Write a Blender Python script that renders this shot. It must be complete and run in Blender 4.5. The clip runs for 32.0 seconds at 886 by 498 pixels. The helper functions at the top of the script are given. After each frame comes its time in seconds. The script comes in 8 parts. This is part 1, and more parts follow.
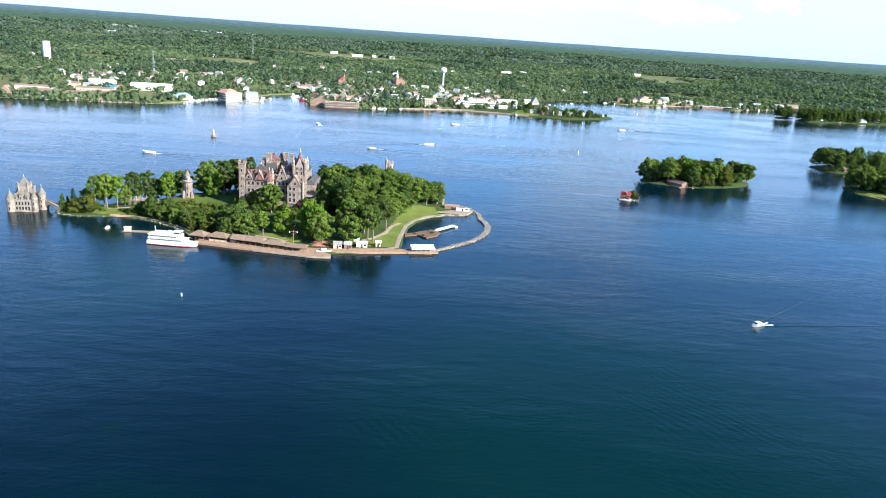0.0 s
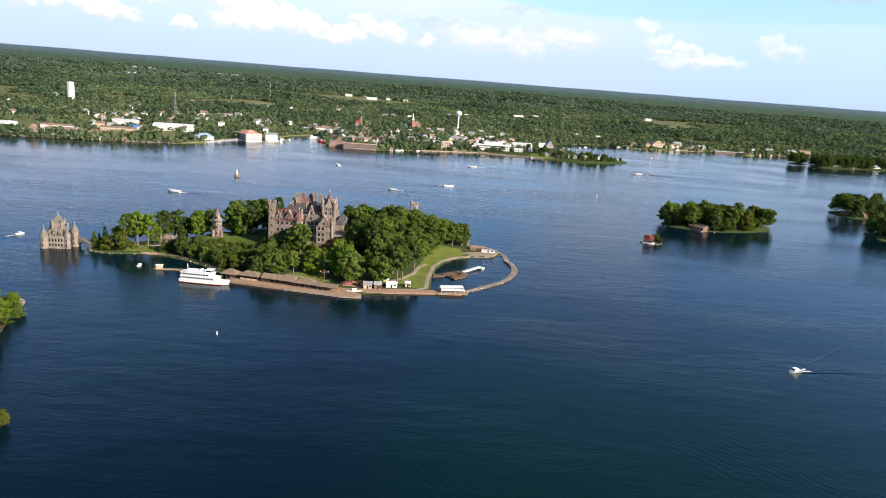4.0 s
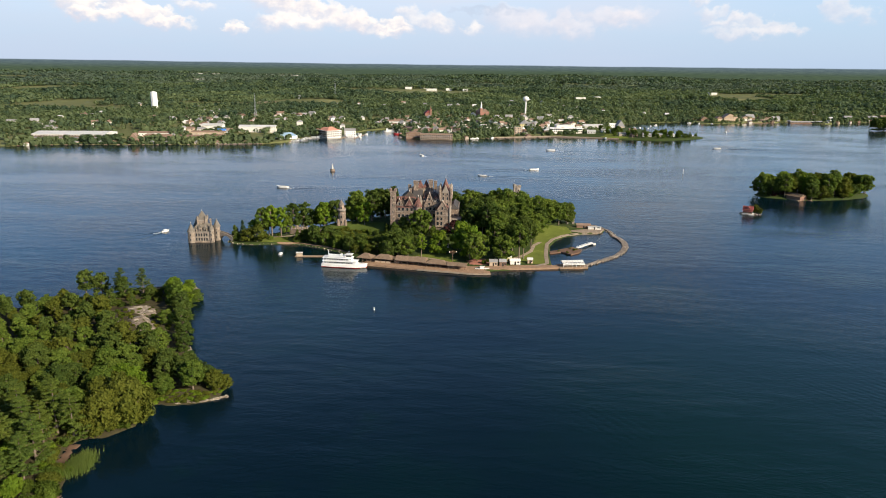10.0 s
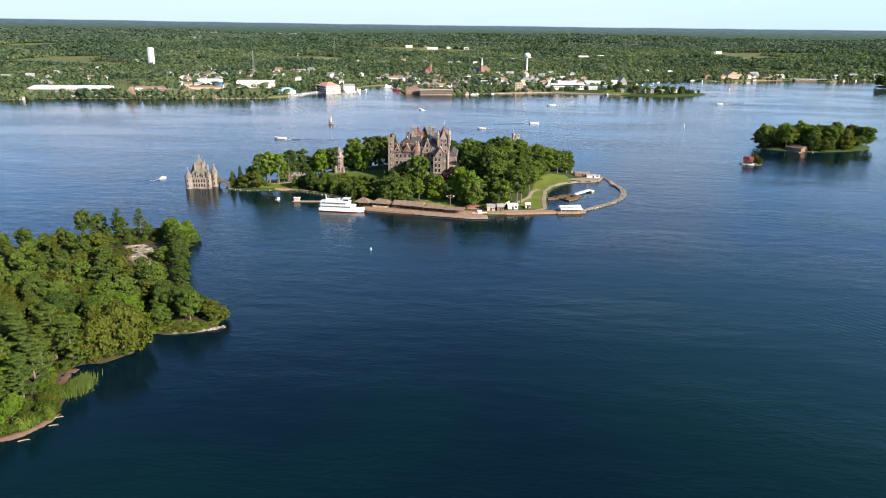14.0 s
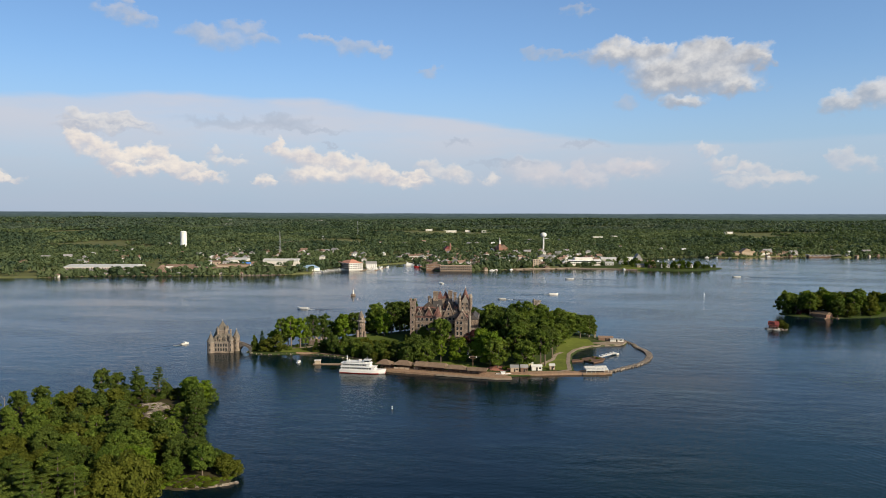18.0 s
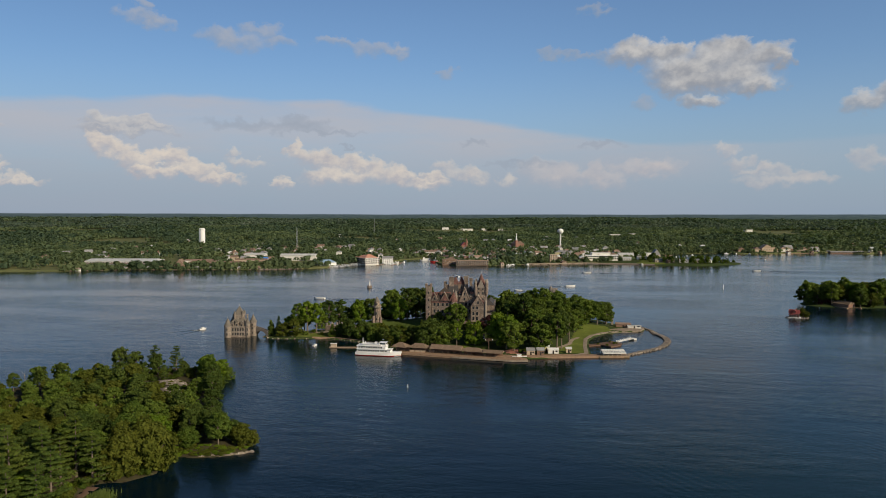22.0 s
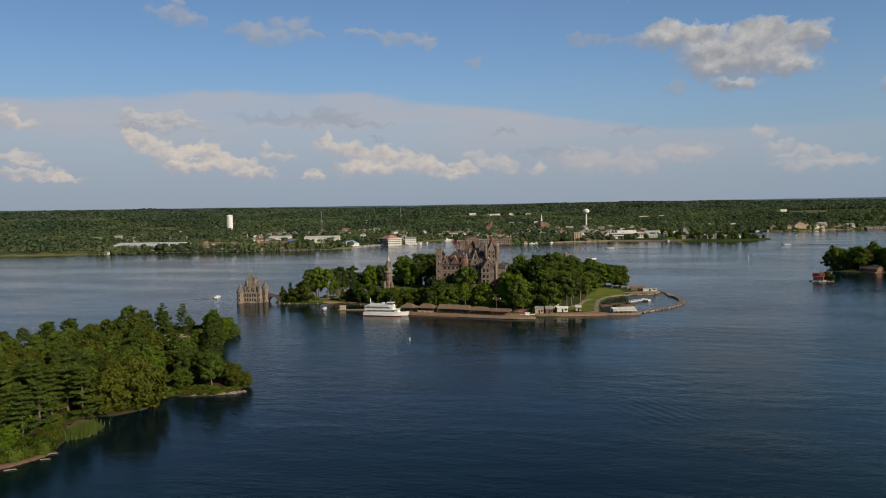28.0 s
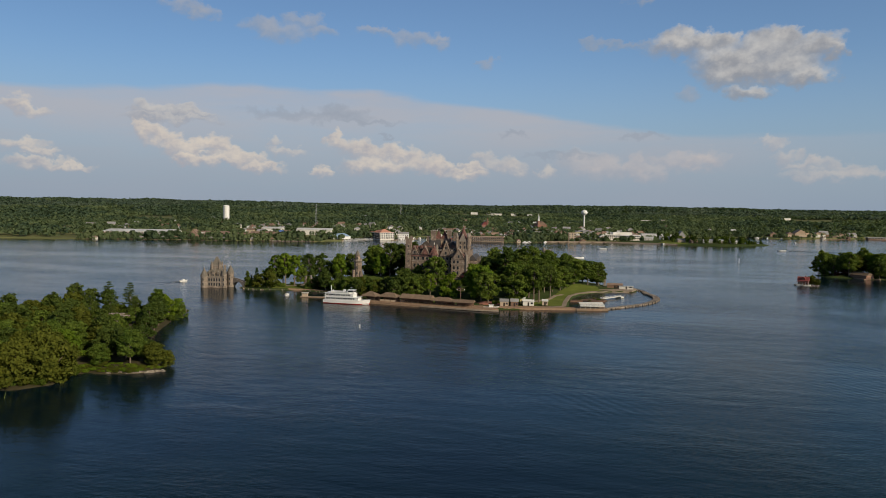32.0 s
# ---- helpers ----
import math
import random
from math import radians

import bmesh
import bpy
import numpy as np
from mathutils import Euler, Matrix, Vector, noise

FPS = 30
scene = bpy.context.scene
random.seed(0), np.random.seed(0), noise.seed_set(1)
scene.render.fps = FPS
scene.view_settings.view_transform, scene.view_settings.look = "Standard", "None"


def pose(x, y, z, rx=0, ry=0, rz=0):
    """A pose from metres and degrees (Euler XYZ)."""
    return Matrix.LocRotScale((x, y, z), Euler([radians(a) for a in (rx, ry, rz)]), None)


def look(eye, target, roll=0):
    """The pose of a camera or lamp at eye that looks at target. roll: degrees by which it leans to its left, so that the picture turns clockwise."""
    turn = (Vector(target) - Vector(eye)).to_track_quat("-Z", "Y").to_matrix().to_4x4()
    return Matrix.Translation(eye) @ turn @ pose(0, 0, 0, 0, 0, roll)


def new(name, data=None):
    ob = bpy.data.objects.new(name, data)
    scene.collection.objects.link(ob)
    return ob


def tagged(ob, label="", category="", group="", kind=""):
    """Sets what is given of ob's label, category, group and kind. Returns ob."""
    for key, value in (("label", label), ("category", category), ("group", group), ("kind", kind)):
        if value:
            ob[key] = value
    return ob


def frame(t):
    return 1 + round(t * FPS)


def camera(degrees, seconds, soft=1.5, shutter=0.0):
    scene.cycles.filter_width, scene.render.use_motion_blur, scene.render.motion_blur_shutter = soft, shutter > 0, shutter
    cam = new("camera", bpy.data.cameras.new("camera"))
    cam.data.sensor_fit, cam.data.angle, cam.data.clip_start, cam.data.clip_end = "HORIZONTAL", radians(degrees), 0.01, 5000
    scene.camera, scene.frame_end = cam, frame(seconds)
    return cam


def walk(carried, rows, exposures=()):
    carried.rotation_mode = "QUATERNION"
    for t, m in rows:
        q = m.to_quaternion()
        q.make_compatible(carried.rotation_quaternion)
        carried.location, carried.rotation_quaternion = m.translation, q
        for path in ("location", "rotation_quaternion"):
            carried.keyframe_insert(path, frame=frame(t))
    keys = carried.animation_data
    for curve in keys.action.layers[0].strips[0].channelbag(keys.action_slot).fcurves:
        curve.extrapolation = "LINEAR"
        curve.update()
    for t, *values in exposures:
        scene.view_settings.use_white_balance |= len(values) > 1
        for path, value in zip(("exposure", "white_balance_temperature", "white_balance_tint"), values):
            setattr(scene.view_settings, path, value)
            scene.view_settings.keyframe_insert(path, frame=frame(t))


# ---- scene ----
cam = camera(65.5, 32.0, soft=0.65)
PATH = [
    (0, (-0.002, -2.438, 123.966), (0.048, -0.525, 123.385), 4.0),
    (0.5, (-0.232, -1.448, 123.941), (-0.183, 0.47, 123.377), 4.2),
    (1, (-0.661, -0.566, 123.902), (-0.616, 1.356, 123.352), 4.2),
    (1.5, (-1.302, -0.085, 123.818), (-1.26, 1.841, 123.283), 4.3),
    (2, (-2.549, 0.092, 123.69), (-2.507, 2.023, 123.17), 4.5),
    (2.5, (-4.586, -0.155, 123.591), (-4.549, 1.78, 123.086), 4.5),
    (3, (-6.995, -0.786, 123.562), (-6.964, 1.152, 123.071), 4.5),
    (3.5, (-9.915, -1.897, 123.526), (-9.889, 0.045, 123.047), 4.5),
    (5.5, (-24.377, -9.052, 123.121), (-24.39, -7.103, 122.674), 3.8),
    (6, (-28.246, -11.382, 123.125), (-28.272, -9.432, 122.68), 3.5),
    (6.5, (-32.225, -14.018, 123.187), (-32.263, -12.069, 122.74), 3.2),
    (7, (-36.07, -16.508, 123.23), (-36.12, -14.56, 122.78), 3.0),
    (7.5, (-39.886, -19.108, 123.291), (-39.948, -17.162, 122.835), 2.7),
    (8, (-43.487, -21.793, 123.331), (-43.563, -19.849, 122.868), 2.4),
    (8.5, (-46.783, -24.359, 123.289), (-46.875, -22.417, 122.818), 2.0),
    (9, (-49.636, -26.873, 123.079), (-49.746, -24.934, 122.601), 1.5),
    (9.5, (-51.927, -29.317, 122.528), (-52.054, -27.382, 122.038), 1.1),
    (10, (-53.358, -31.783, 121.56), (-53.501, -29.853, 121.055), 0.7),
    (10.5, (-53.863, -33.679, 120.282), (-54.021, -31.755, 119.76), 0.4),
    (11, (-53.834, -35.224, 118.878), (-54.004, -33.305, 118.34), 0.2),
    (11.5, (-53.221, -36.071, 117.34), (-53.401, -34.158, 116.787), 0.1),
    (12, (-52.349, -36.316, 115.727), (-52.523, -34.407, 115.158), 0.1),
    (12.5, (-51.647, -36.288, 114.202), (-51.788, -34.38, 113.619), 0.3),
    (13, (-51.11, -36.083, 112.684), (-51.245, -34.178, 112.09), 0.4),
    (13.5, (-50.792, -35.577, 111.279), (-50.931, -33.675, 110.677), 0.6),
    (14, (-50.812, -35.03, 109.922), (-50.954, -33.13, 109.316), 0.8),
    (14.5, (-51.125, -34.488, 108.761), (-51.271, -32.589, 108.151), 0.9),
    (15, (-51.643, -33.884, 108.004), (-51.799, -31.954, 107.504), 0.9),
    (15.5, (-52.184, -34.171, 106.844), (-52.36, -32.194, 106.599), 0.7),
    (17.5, (-52.762, -35.715, 97.876), (-52.965, -33.727, 97.787), 0.3),
    (18, (-52.513, -35.988, 96.509), (-52.722, -34.001, 96.418), 0.2),
    (18.5, (-52.173, -36.093, 95.117), (-52.388, -34.106, 95.023), 0.2),
    (19, (-51.865, -35.939, 93.711), (-52.085, -33.953, 93.615), 0.2),
    (19.5, (-51.63, -35.694, 92.222), (-51.855, -33.709, 92.126), 0.2),
    (20, (-51.496, -35.598, 90.781), (-51.727, -33.614, 90.687), 0.2),
    (20.5, (-51.528, -35.452, 89.432), (-51.766, -33.468, 89.339), 0.2),
    (21, (-51.722, -35.397, 87.935), (-51.966, -33.414, 87.843), 0.2),
    (21.5, (-51.913, -35.327, 86.421), (-52.165, -33.345, 86.33), 0.2),
    (22, (-51.967, -35.329, 84.888), (-52.224, -33.348, 84.8), 0.1),
    (22.5, (-51.956, -35.513, 83.312), (-52.221, -33.533, 83.226), 0.1),
    (23, (-51.88, -35.705, 81.705), (-52.152, -33.726, 81.618), 0.0),
    (23.5, (-51.708, -35.829, 80.13), (-51.986, -33.85, 80.043), 0.0),
    (24, (-51.732, -36.012, 78.529), (-52.016, -34.035, 78.442), -0.0),
    (24.5, (-51.792, -36.154, 77.0), (-52.084, -34.177, 76.912), 0.0),
    (25, (-51.638, -36.244, 75.617), (-51.938, -34.269, 75.528), -0.2),
    (25.5, (-50.508, -35.928, 74.322), (-50.818, -33.954, 74.23), -0.4),
    (27.5, (-40.88, -31.982, 66.652), (-41.222, -30.015, 66.545), -0.8),
    (28, (-37.45, -30.611, 65.427), (-37.796, -28.644, 65.311), -0.9),
    (28.5, (-33.672, -28.876, 64.146), (-34.023, -26.911, 64.022), -0.9),
    (29, (-29.691, -26.764, 62.801), (-30.045, -24.8, 62.67), -0.9),
    (29.5, (-25.364, -24.215, 61.399), (-25.722, -22.252, 61.263), -0.9),
    (30, (-21.371, -21.469, 60.109), (-21.73, -19.506, 59.97), -0.5),
    (30.5, (-18.082, -18.853, 58.995), (-18.441, -16.89, 58.854), -0.0),
    (31, (-16.095, -16.709, 58.157), (-16.455, -14.746, 58.021), 0.4),
    (31.5, (-15.305, -14.967, 57.734), (-15.666, -13.004, 57.607), 0.7),
    (32, (-15.049, -13.395, 57.606), (-15.412, -11.431, 57.49), 0.9),
]
EXPOSURES = [(0, 1.54, 5200, 7), (1, 1.24, 5400, 9), (3, 0.98, 5800, 14), (6, 0.60, 6250, 11), (9, 0.54, 6450, 10), (12, 0.80, 6100, 11), (14.5, 1.08, 5850, 11), (15.5, 0.9, 5900, 8), (17.5, 0.25, 6400, 9), (20, -0.15, 6500, 9), (25, -0.4, 6550, 9), (32, -0.4, 6550, 9)]
walk(cam, [(t, look(eye, target, roll)) for t, eye, target, roll in PATH], EXPOSURES)

# ---- world, sun, exposure ----
SUN_EL, SUN_AZ = 27.0, 124.0          # degrees; azimuth clockwise from +y
sun_dir = Vector((math.sin(radians(SUN_AZ)) * math.cos(radians(SUN_EL)), math.cos(radians(SUN_AZ)) * math.cos(radians(SUN_EL)), math.sin(radians(SUN_EL))))
sun_data = bpy.data.lights.new("sun", "SUN")
sun_data.energy, sun_data.angle, sun_data.color = 5.0, radians(0.6), (1.0, 0.85, 0.63)
sun = new("sun", sun_data)
sun.matrix_world = look((0, 0, 300), Vector((0, 0, 300)) - sun_dir)
scene.view_settings.exposure = 0.0


class Nodes:
    """Short hand for a node tree."""

    def __init__(self, tree):
        self.t = tree
        tree.nodes.clear()

    def put(self, kind, value=None, **sockets):
        n = self.t.nodes.new(kind)
        for key, val in (value or {}).items():
            if key == "operation":
                n.operation = val
            elif key == "blend_type":
                n.blend_type = val
            elif key == "data_type":
                n.data_type = val
            elif key == "interpolation_type":
                n.interpolation_type = val
            elif key == "feature":
                n.feature = val
            elif key == "noise_dimensions":
                n.noise_dimensions = val
            elif key == "sky_type":
                n.sky_type = val
        for key, val in sockets.items():
            self.plug(n, int(key[1:]) if key[0] == "i" and key[1:].isdigit() else key.replace("_", " "), val)
        return n

    def plug(self, n, key, val):
        sock = n.inputs[key]
        if isinstance(val, bpy.types.NodeSocket):
            self.t.links.new(val, sock)
        elif isinstance(val, bpy.types.Node):
            self.t.links.new(val.outputs[0], sock)
        else:
            sock.default_value = val

    def m(self, op, a, b=0.0, c=0.0):
        n = self.t.nodes.new("ShaderNodeMath")
        n.operation = op
        for k, v in enumerate((a, b, c)):
            self.plug(n, k, v)
        return n.outputs[0]

    def step(self, x, lo, hi, to0=0.0, to1=1.0):
        n = self.t.nodes.new("ShaderNodeMapRange")
        n.interpolation_type, n.clamp = "SMOOTHSTEP", False
        for k, v in enumerate((x, lo, hi, to0, to1)):
            self.plug(n, k, v)
        return n.outputs[0]

    def mix(self, fac, a, b, blend="MIX"):
        n = self.t.nodes.new("ShaderNodeMix")
        n.data_type, n.blend_type = "RGBA", blend
        for k, v in ((0, fac), (6, a), (7, b)):
            if isinstance(v, tuple) and len(v) == 3:
                v = (*v, 1)
            self.plug(n, k, v)
        return n.outputs[2]

    def noise(self, vec, scale, detail=4.0, rough=0.55):
        n = self.t.nodes.new("ShaderNodeTexNoise")
        if vec is not None:
            self.plug(n, "Vector", vec)
        n.inputs["Scale"].default_value, n.inputs["Detail"].default_value, n.inputs["Roughness"].default_value = scale, detail, rough
        return n.outputs[0]


world = bpy.data.worlds.new("sky")
world.use_nodes = True
scene.world = world
N = Nodes(world.node_tree)
sky = N.put("ShaderNodeTexSky", {"sky_type": "NISHITA"})
sky.sun_disc, sky.sun_elevation, sky.sun_rotation = False, radians(SUN_EL), radians(SUN_AZ)
sky.altitude, sky.air_density, sky.dust_density, sky.ozone_density = 100, 1.0, 1.2, 2.0
coord = N.put("ShaderNodeTexCoord")
sep = N.put("ShaderNodeSeparateXYZ", None, i0=coord.outputs["Generated"])
AZ = N.m("MULTIPLY", N.m("ARCTAN2", sep.outputs[0], sep.outputs[1]), 180 / math.pi)
EL = N.m("MULTIPLY", N.m("ARCSINE", sep.outputs[2]), 180 / math.pi)
flat = N.put("ShaderNodeCombineXYZ", None, i0=N.m("MULTIPLY", AZ, 0.55), i1=EL, i2=0.0).outputs[0]
wisp = N.noise(N.put("ShaderNodeCombineXYZ", None, i0=N.m("MULTIPLY", AZ, 0.12), i1=N.m("MULTIPLY", EL, 0.6), i2=3.0).outputs[0], 0.9, 5.0, 0.55)
# billows push the outlines of the clouds about, on a coarse and a fine scale
billow = N.put("ShaderNodeTexNoise", None, Vector=N.put("ShaderNodeCombineXYZ", None, i0=AZ, i1=N.m("MULTIPLY", EL, 1.25), i2=1.7), Scale=0.82, Detail=4.4, Roughness=0.55)
bsep = N.put("ShaderNodeSeparateColor", None, i0=billow.outputs["Color"])
AW = N.m("ADD", AZ, N.m("MULTIPLY", N.m("SUBTRACT", bsep.outputs[0], 0.5), 2.9))
EW = N.m("ADD", EL, N.m("MULTIPLY", N.m("SUBTRACT", bsep.outputs[1], 0.5), 2.1))
curl = N.m("MULTIPLY", N.m("SUBTRACT", bsep.outputs[2], 0.5), 2.4)
SKY_K = 0.1
colour = N.mix(1.0, sky.outputs[0], (1.01, 1.18, 1.39), "MULTIPLY")
# a little deeper on the far side from the sun, clearer and brighter towards it
colour = N.mix(1.0, colour, N.mix(N.step(AZ, -46.0, 6.0), (0.86, 0.87, 0.87), (1.12, 1.11, 1.09)), "MULTIPLY")
# high sky, mostly out of view, darkened to dim water reflections and fill
colour = N.mix(N.step(EL, 16.0, 38.0, 0.0, 0.62), colour, (0.0, 0.0, 0.0))


def lum(r, g, b):
    return (r / SKY_K, g / SKY_K, b / SKY_K)


# pale haze towards the horizon
colour = N.mix(N.step(EL, 13.0, -0.5, 0.0, 0.84), colour, lum(0.35, 0.452, 0.60))
# the broad, thin sheet of high cloud with its upper rim falling to the right
rim = N.m("SUBTRACT", N.step(AZ, -48.0, -24.0, 8.2, 9.5), N.m("MULTIPLY", N.step(AZ, -20.0, 14.0), 3.4))
rim = N.m("ADD", rim, N.m("MULTIPLY", N.m("SUBTRACT", wisp, 0.5), 1.3))
under = N.m("SUBTRACT", rim, EL)
sheet = N.m("MULTIPLY", N.step(under, -0.15, 0.5), N.step(under, 1.0, 7.0, 1.0, 0.70))
sheet = N.m("MULTIPLY", sheet, N.step(AZ, 24.0, 4.0, 0.25, 0.82))
sheet = N.m("MULTIPLY", sheet, N.step(wisp, 0.25, 0.7, 0.62, 1.0))
colour = N.mix(sheet, colour, N.mix(N.step(EL, 1.5, 7.5), lum(0.425, 0.47, 0.565), lum(0.575, 0.565, 0.61)))


def heap(lobes, lit, shade, alpha, base=0.0, soft=0.45, grow=1.2, lo=-0.75):
    """One cloud of lobes (azimuth, elevation, half width, half height), the lower ones in front; sunlit above, thinning to the base."""
    global colour
    for az, el, wide, high in sorted(lobes, key=lambda q: -q[1]):
        wide, high = wide * grow, high * grow
        u = N.m("MULTIPLY_ADD", AW, 1 / wide, -az / wide)
        v = N.m("MULTIPLY_ADD", EW, 1 / high, -el / high)
        rr = N.m("MULTIPLY_ADD", u, u, N.m("MULTIPLY", v, v))
        cover = N.m("MULTIPLY", N.step(rr, 1.0, 1.0 - soft, 0.0, alpha), N.step(v, -1.0, 0.3, base, 1.0))
        tone = N.step(N.m("ADD", N.m("MULTIPLY_ADD", u, 0.18, v), curl), lo, lo + 1.75)
        colour = N.mix(cover, colour, N.mix(tone, lum(*shade), lum(*lit)))


CREAM, ROSE, PALE, GREY, SLATE = (0.86, 0.765, 0.67), (0.51, 0.50, 0.55), (0.72, 0.69, 0.67), (0.36, 0.38, 0.43), (0.38, 0.43, 0.52)
BIG_CLOUD = [(8.4, 12.70, 2.65, 0.92), (7.7, 13.33, 1.29, 0.67), (10.5, 12.80, 1.67, 0.83), (11.5, 13.05, 0.82, 0.58), (14.5, 12.64, 1.98, 0.89), (15.5, 12.95, 1.01, 0.52), (18.0, 12.22, 1.20, 0.79), (18.8, 11.75, 0.67, 0.55),
             (16.9, 11.74, 1.91, 1.04), (13.4, 11.51, 3.02, 1.32), (11.1, 11.26, 2.28, 1.01), (15.4, 10.45, 2.74, 0.98), (12.0, 10.20, 2.05, 0.84), (17.1, 9.83, 1.45, 0.65), (13.2, 8.94, 1.70, 0.55)]
LEFT_ROW = [(-33.9, 5.79, 0.68, 0.71), (-33.2, 5.32, 1.08, 0.92), (-32.3, 4.94, 1.17, 0.93), (-31.3, 4.21, 1.39, 0.85), (-29.8, 4.60, 1.05, 0.69), (-28.7, 4.80, 1.23, 0.78), (-27.9, 4.22, 1.49, 0.79), (-26.5, 3.68, 1.69, 0.71), (-25.2, 3.13, 1.93, 0.49), (-29.4, 3.49, 2.44, 0.61), (-30.6, 3.59, 1.20, 0.52)]
LEFT_UPPER = [(-33.8, 7.36, 1.06, 0.41), (-33.1, 6.99, 1.54, 0.58), (-31.2, 7.34, 1.19, 0.42), (-30.3, 6.97, 1.80, 0.38), (-31.9, 6.55, 3.33, 0.34)]
MID_ROW = [(-19.5, 5.48, 0.63, 0.72), (-18.7, 4.86, 1.18, 0.91), (-17.2, 4.61, 1.28, 0.82), (-16.2, 4.25, 1.38, 0.92), (-14.7, 4.63, 1.11, 0.74), (-13.6, 4.18, 1.30, 0.83), (-12.1, 3.63, 1.68, 0.84), (-10.7, 3.27, 1.59, 0.65), (-15.8, 3.33, 3.22, 0.74), (-20.4, 2.83, 0.81, 0.55), (-8.0, 3.27, 1.03, 0.70), (-8.6, 2.80, 1.87, 0.47)]
MID_BITS = [(-24.4, 5.01, 0.56, 0.62), (-23.2, 4.33, 1.48, 0.40), (-7.2, 4.38, 0.84, 0.56), (-5.8, 3.73, 1.31, 0.65), (-4.7, 3.26, 1.12, 0.70), (-2.2, 3.25, 0.70, 0.69)]
FAINT = [(1.1, 4.05, 2.05, 0.73), (2.7, 3.21, 2.26, 0.82), (5.2, 3.63, 0.62, 0.90), (6.1, 2.90, 1.06, 0.63), (8.5, 3.84, 2.36, 0.71), (10.4, 3.89, 1.26, 0.79)]
RIGHT_ROW = [(14.3, 5.59, 0.56, 0.43), (15.0, 5.13, 0.63, 0.42), (15.9, 4.17, 0.86, 0.55), (16.6, 3.51, 0.96, 0.42), (18.2, 3.59, 1.13, 0.58), (17.6, 4.03, 0.53, 0.38), (20.0, 3.29, 1.09, 0.49), (21.3, 3.09, 0.92, 0.41), (23.9, 4.26, 0.74, 0.71), (25.4, 3.9, 1.0, 0.6), (18.6, 2.83, 2.99, 0.42)]
FAR_LEFT = [(-42.1, 6.94, 0.87, 0.54), (-41.3, 6.49, 1.16, 0.47), (-41.8, 4.12, 1.29, 0.47), (-41.0, 3.67, 1.04, 0.36), (-40.9, 2.88, 2.08, 0.44), (-38.9, 2.59, 1.37, 0.29), (-46.0, 4.0, 2.4, 0.9)]
STREAKS = [(-22.6, 7.37, 3.29, 0.40), (-19.0, 7.83, 1.17, 0.36), (-18.3, 7.31, 1.90, 0.45), (-16.3, 6.94, 2.06, 0.18), (-4.9, 6.22, 0.93, 0.21), (5.4, 5.92, 1.41, 0.22), (-15.2, 5.87, 0.46, 0.16), (-0.9, 4.53, 2.53, 0.23)]
HIGH_GREY = [(-30.9, 14.88, 1.34, 0.43), (-29.6, 14.53, 1.13, 0.44), (-30.4, 15.72, 0.40, 0.39), (-25.5, 14.03, 1.36, 0.50), (-23.8, 13.52, 1.72, 0.67), (-22.0, 14.55, 1.40, 0.50), (-20.7, 13.90, 1.15, 0.42), (-15.8, 14.11, 1.55, 0.30), (-13.2, 13.62, 1.94, 0.48), (-11.2, 13.30, 1.02, 0.35)]
heap(FAINT, (0.74, 0.66, 0.63), ROSE, 0.5, 0.1, 1.0, 1.5)
heap(RIGHT_ROW, (0.76, 0.69, 0.64), ROSE, 0.55, 0.1, 1.0, 1.4)
heap(LEFT_ROW, CREAM, ROSE, 0.92, 0.1, 0.8, 1.2)
heap(MID_ROW, CREAM, ROSE, 0.88, 0.06, 0.85, 1.22)
heap(MID_BITS, CREAM, ROSE, 0.6, 0.06, 1.0, 1.35)
heap(LEFT_UPPER, PALE, (0.42, 0.44, 0.51), 0.8, 0.45, 0.95, 1.3)
heap(FAR_LEFT, CREAM, ROSE, 0.75, 0.3, 0.9, 1.3)
heap(STREAKS, (0.40, 0.45, 0.54), SLATE, 0.55, 0.6, 1.0, 1.5)
heap(HIGH_GREY, (0.55, 0.54, 0.56), (0.36, 0.42, 0.53), 0.6, 0.4, 1.0, 1.5)
heap([(3.6, 13.00, 2.45, 0.30), (1.2, 13.32, 0.72, 0.39), (8.8, 8.92, 0.85, 0.52), (-7.3, 11.78, 0.65, 0.35), (4.8, 16.25, 0.88, 0.33)], (0.46, 0.47, 0.52), (0.35, 0.41, 0.50), 0.55, 0.4, 1.0, 1.5)
heap([(23.8, 8.31, 1.14, 0.85), (26.0, 8.6, 1.6, 1.0), (28.6, 8.2, 2.0, 0.9)], PALE, GREY, 0.85, 0.5, 0.95, 1.35)
heap(BIG_CLOUD, (0.76, 0.73, 0.70), (0.37, 0.385, 0.43), 0.93, 0.6, 1.0, 1.34, -0.5)
# distant woods glowing in the sky backdrop, haze mixed into their colour towards the horizon
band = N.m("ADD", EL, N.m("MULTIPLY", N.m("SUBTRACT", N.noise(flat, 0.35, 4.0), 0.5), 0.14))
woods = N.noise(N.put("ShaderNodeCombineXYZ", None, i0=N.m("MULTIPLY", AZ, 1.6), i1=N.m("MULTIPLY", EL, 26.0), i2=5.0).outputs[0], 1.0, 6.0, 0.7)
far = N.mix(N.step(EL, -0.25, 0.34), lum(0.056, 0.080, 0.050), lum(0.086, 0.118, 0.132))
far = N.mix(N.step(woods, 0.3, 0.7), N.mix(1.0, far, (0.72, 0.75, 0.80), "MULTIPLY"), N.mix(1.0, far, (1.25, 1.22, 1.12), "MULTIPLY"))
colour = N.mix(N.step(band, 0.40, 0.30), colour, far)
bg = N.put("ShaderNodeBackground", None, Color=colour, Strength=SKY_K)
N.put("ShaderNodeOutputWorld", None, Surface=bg)


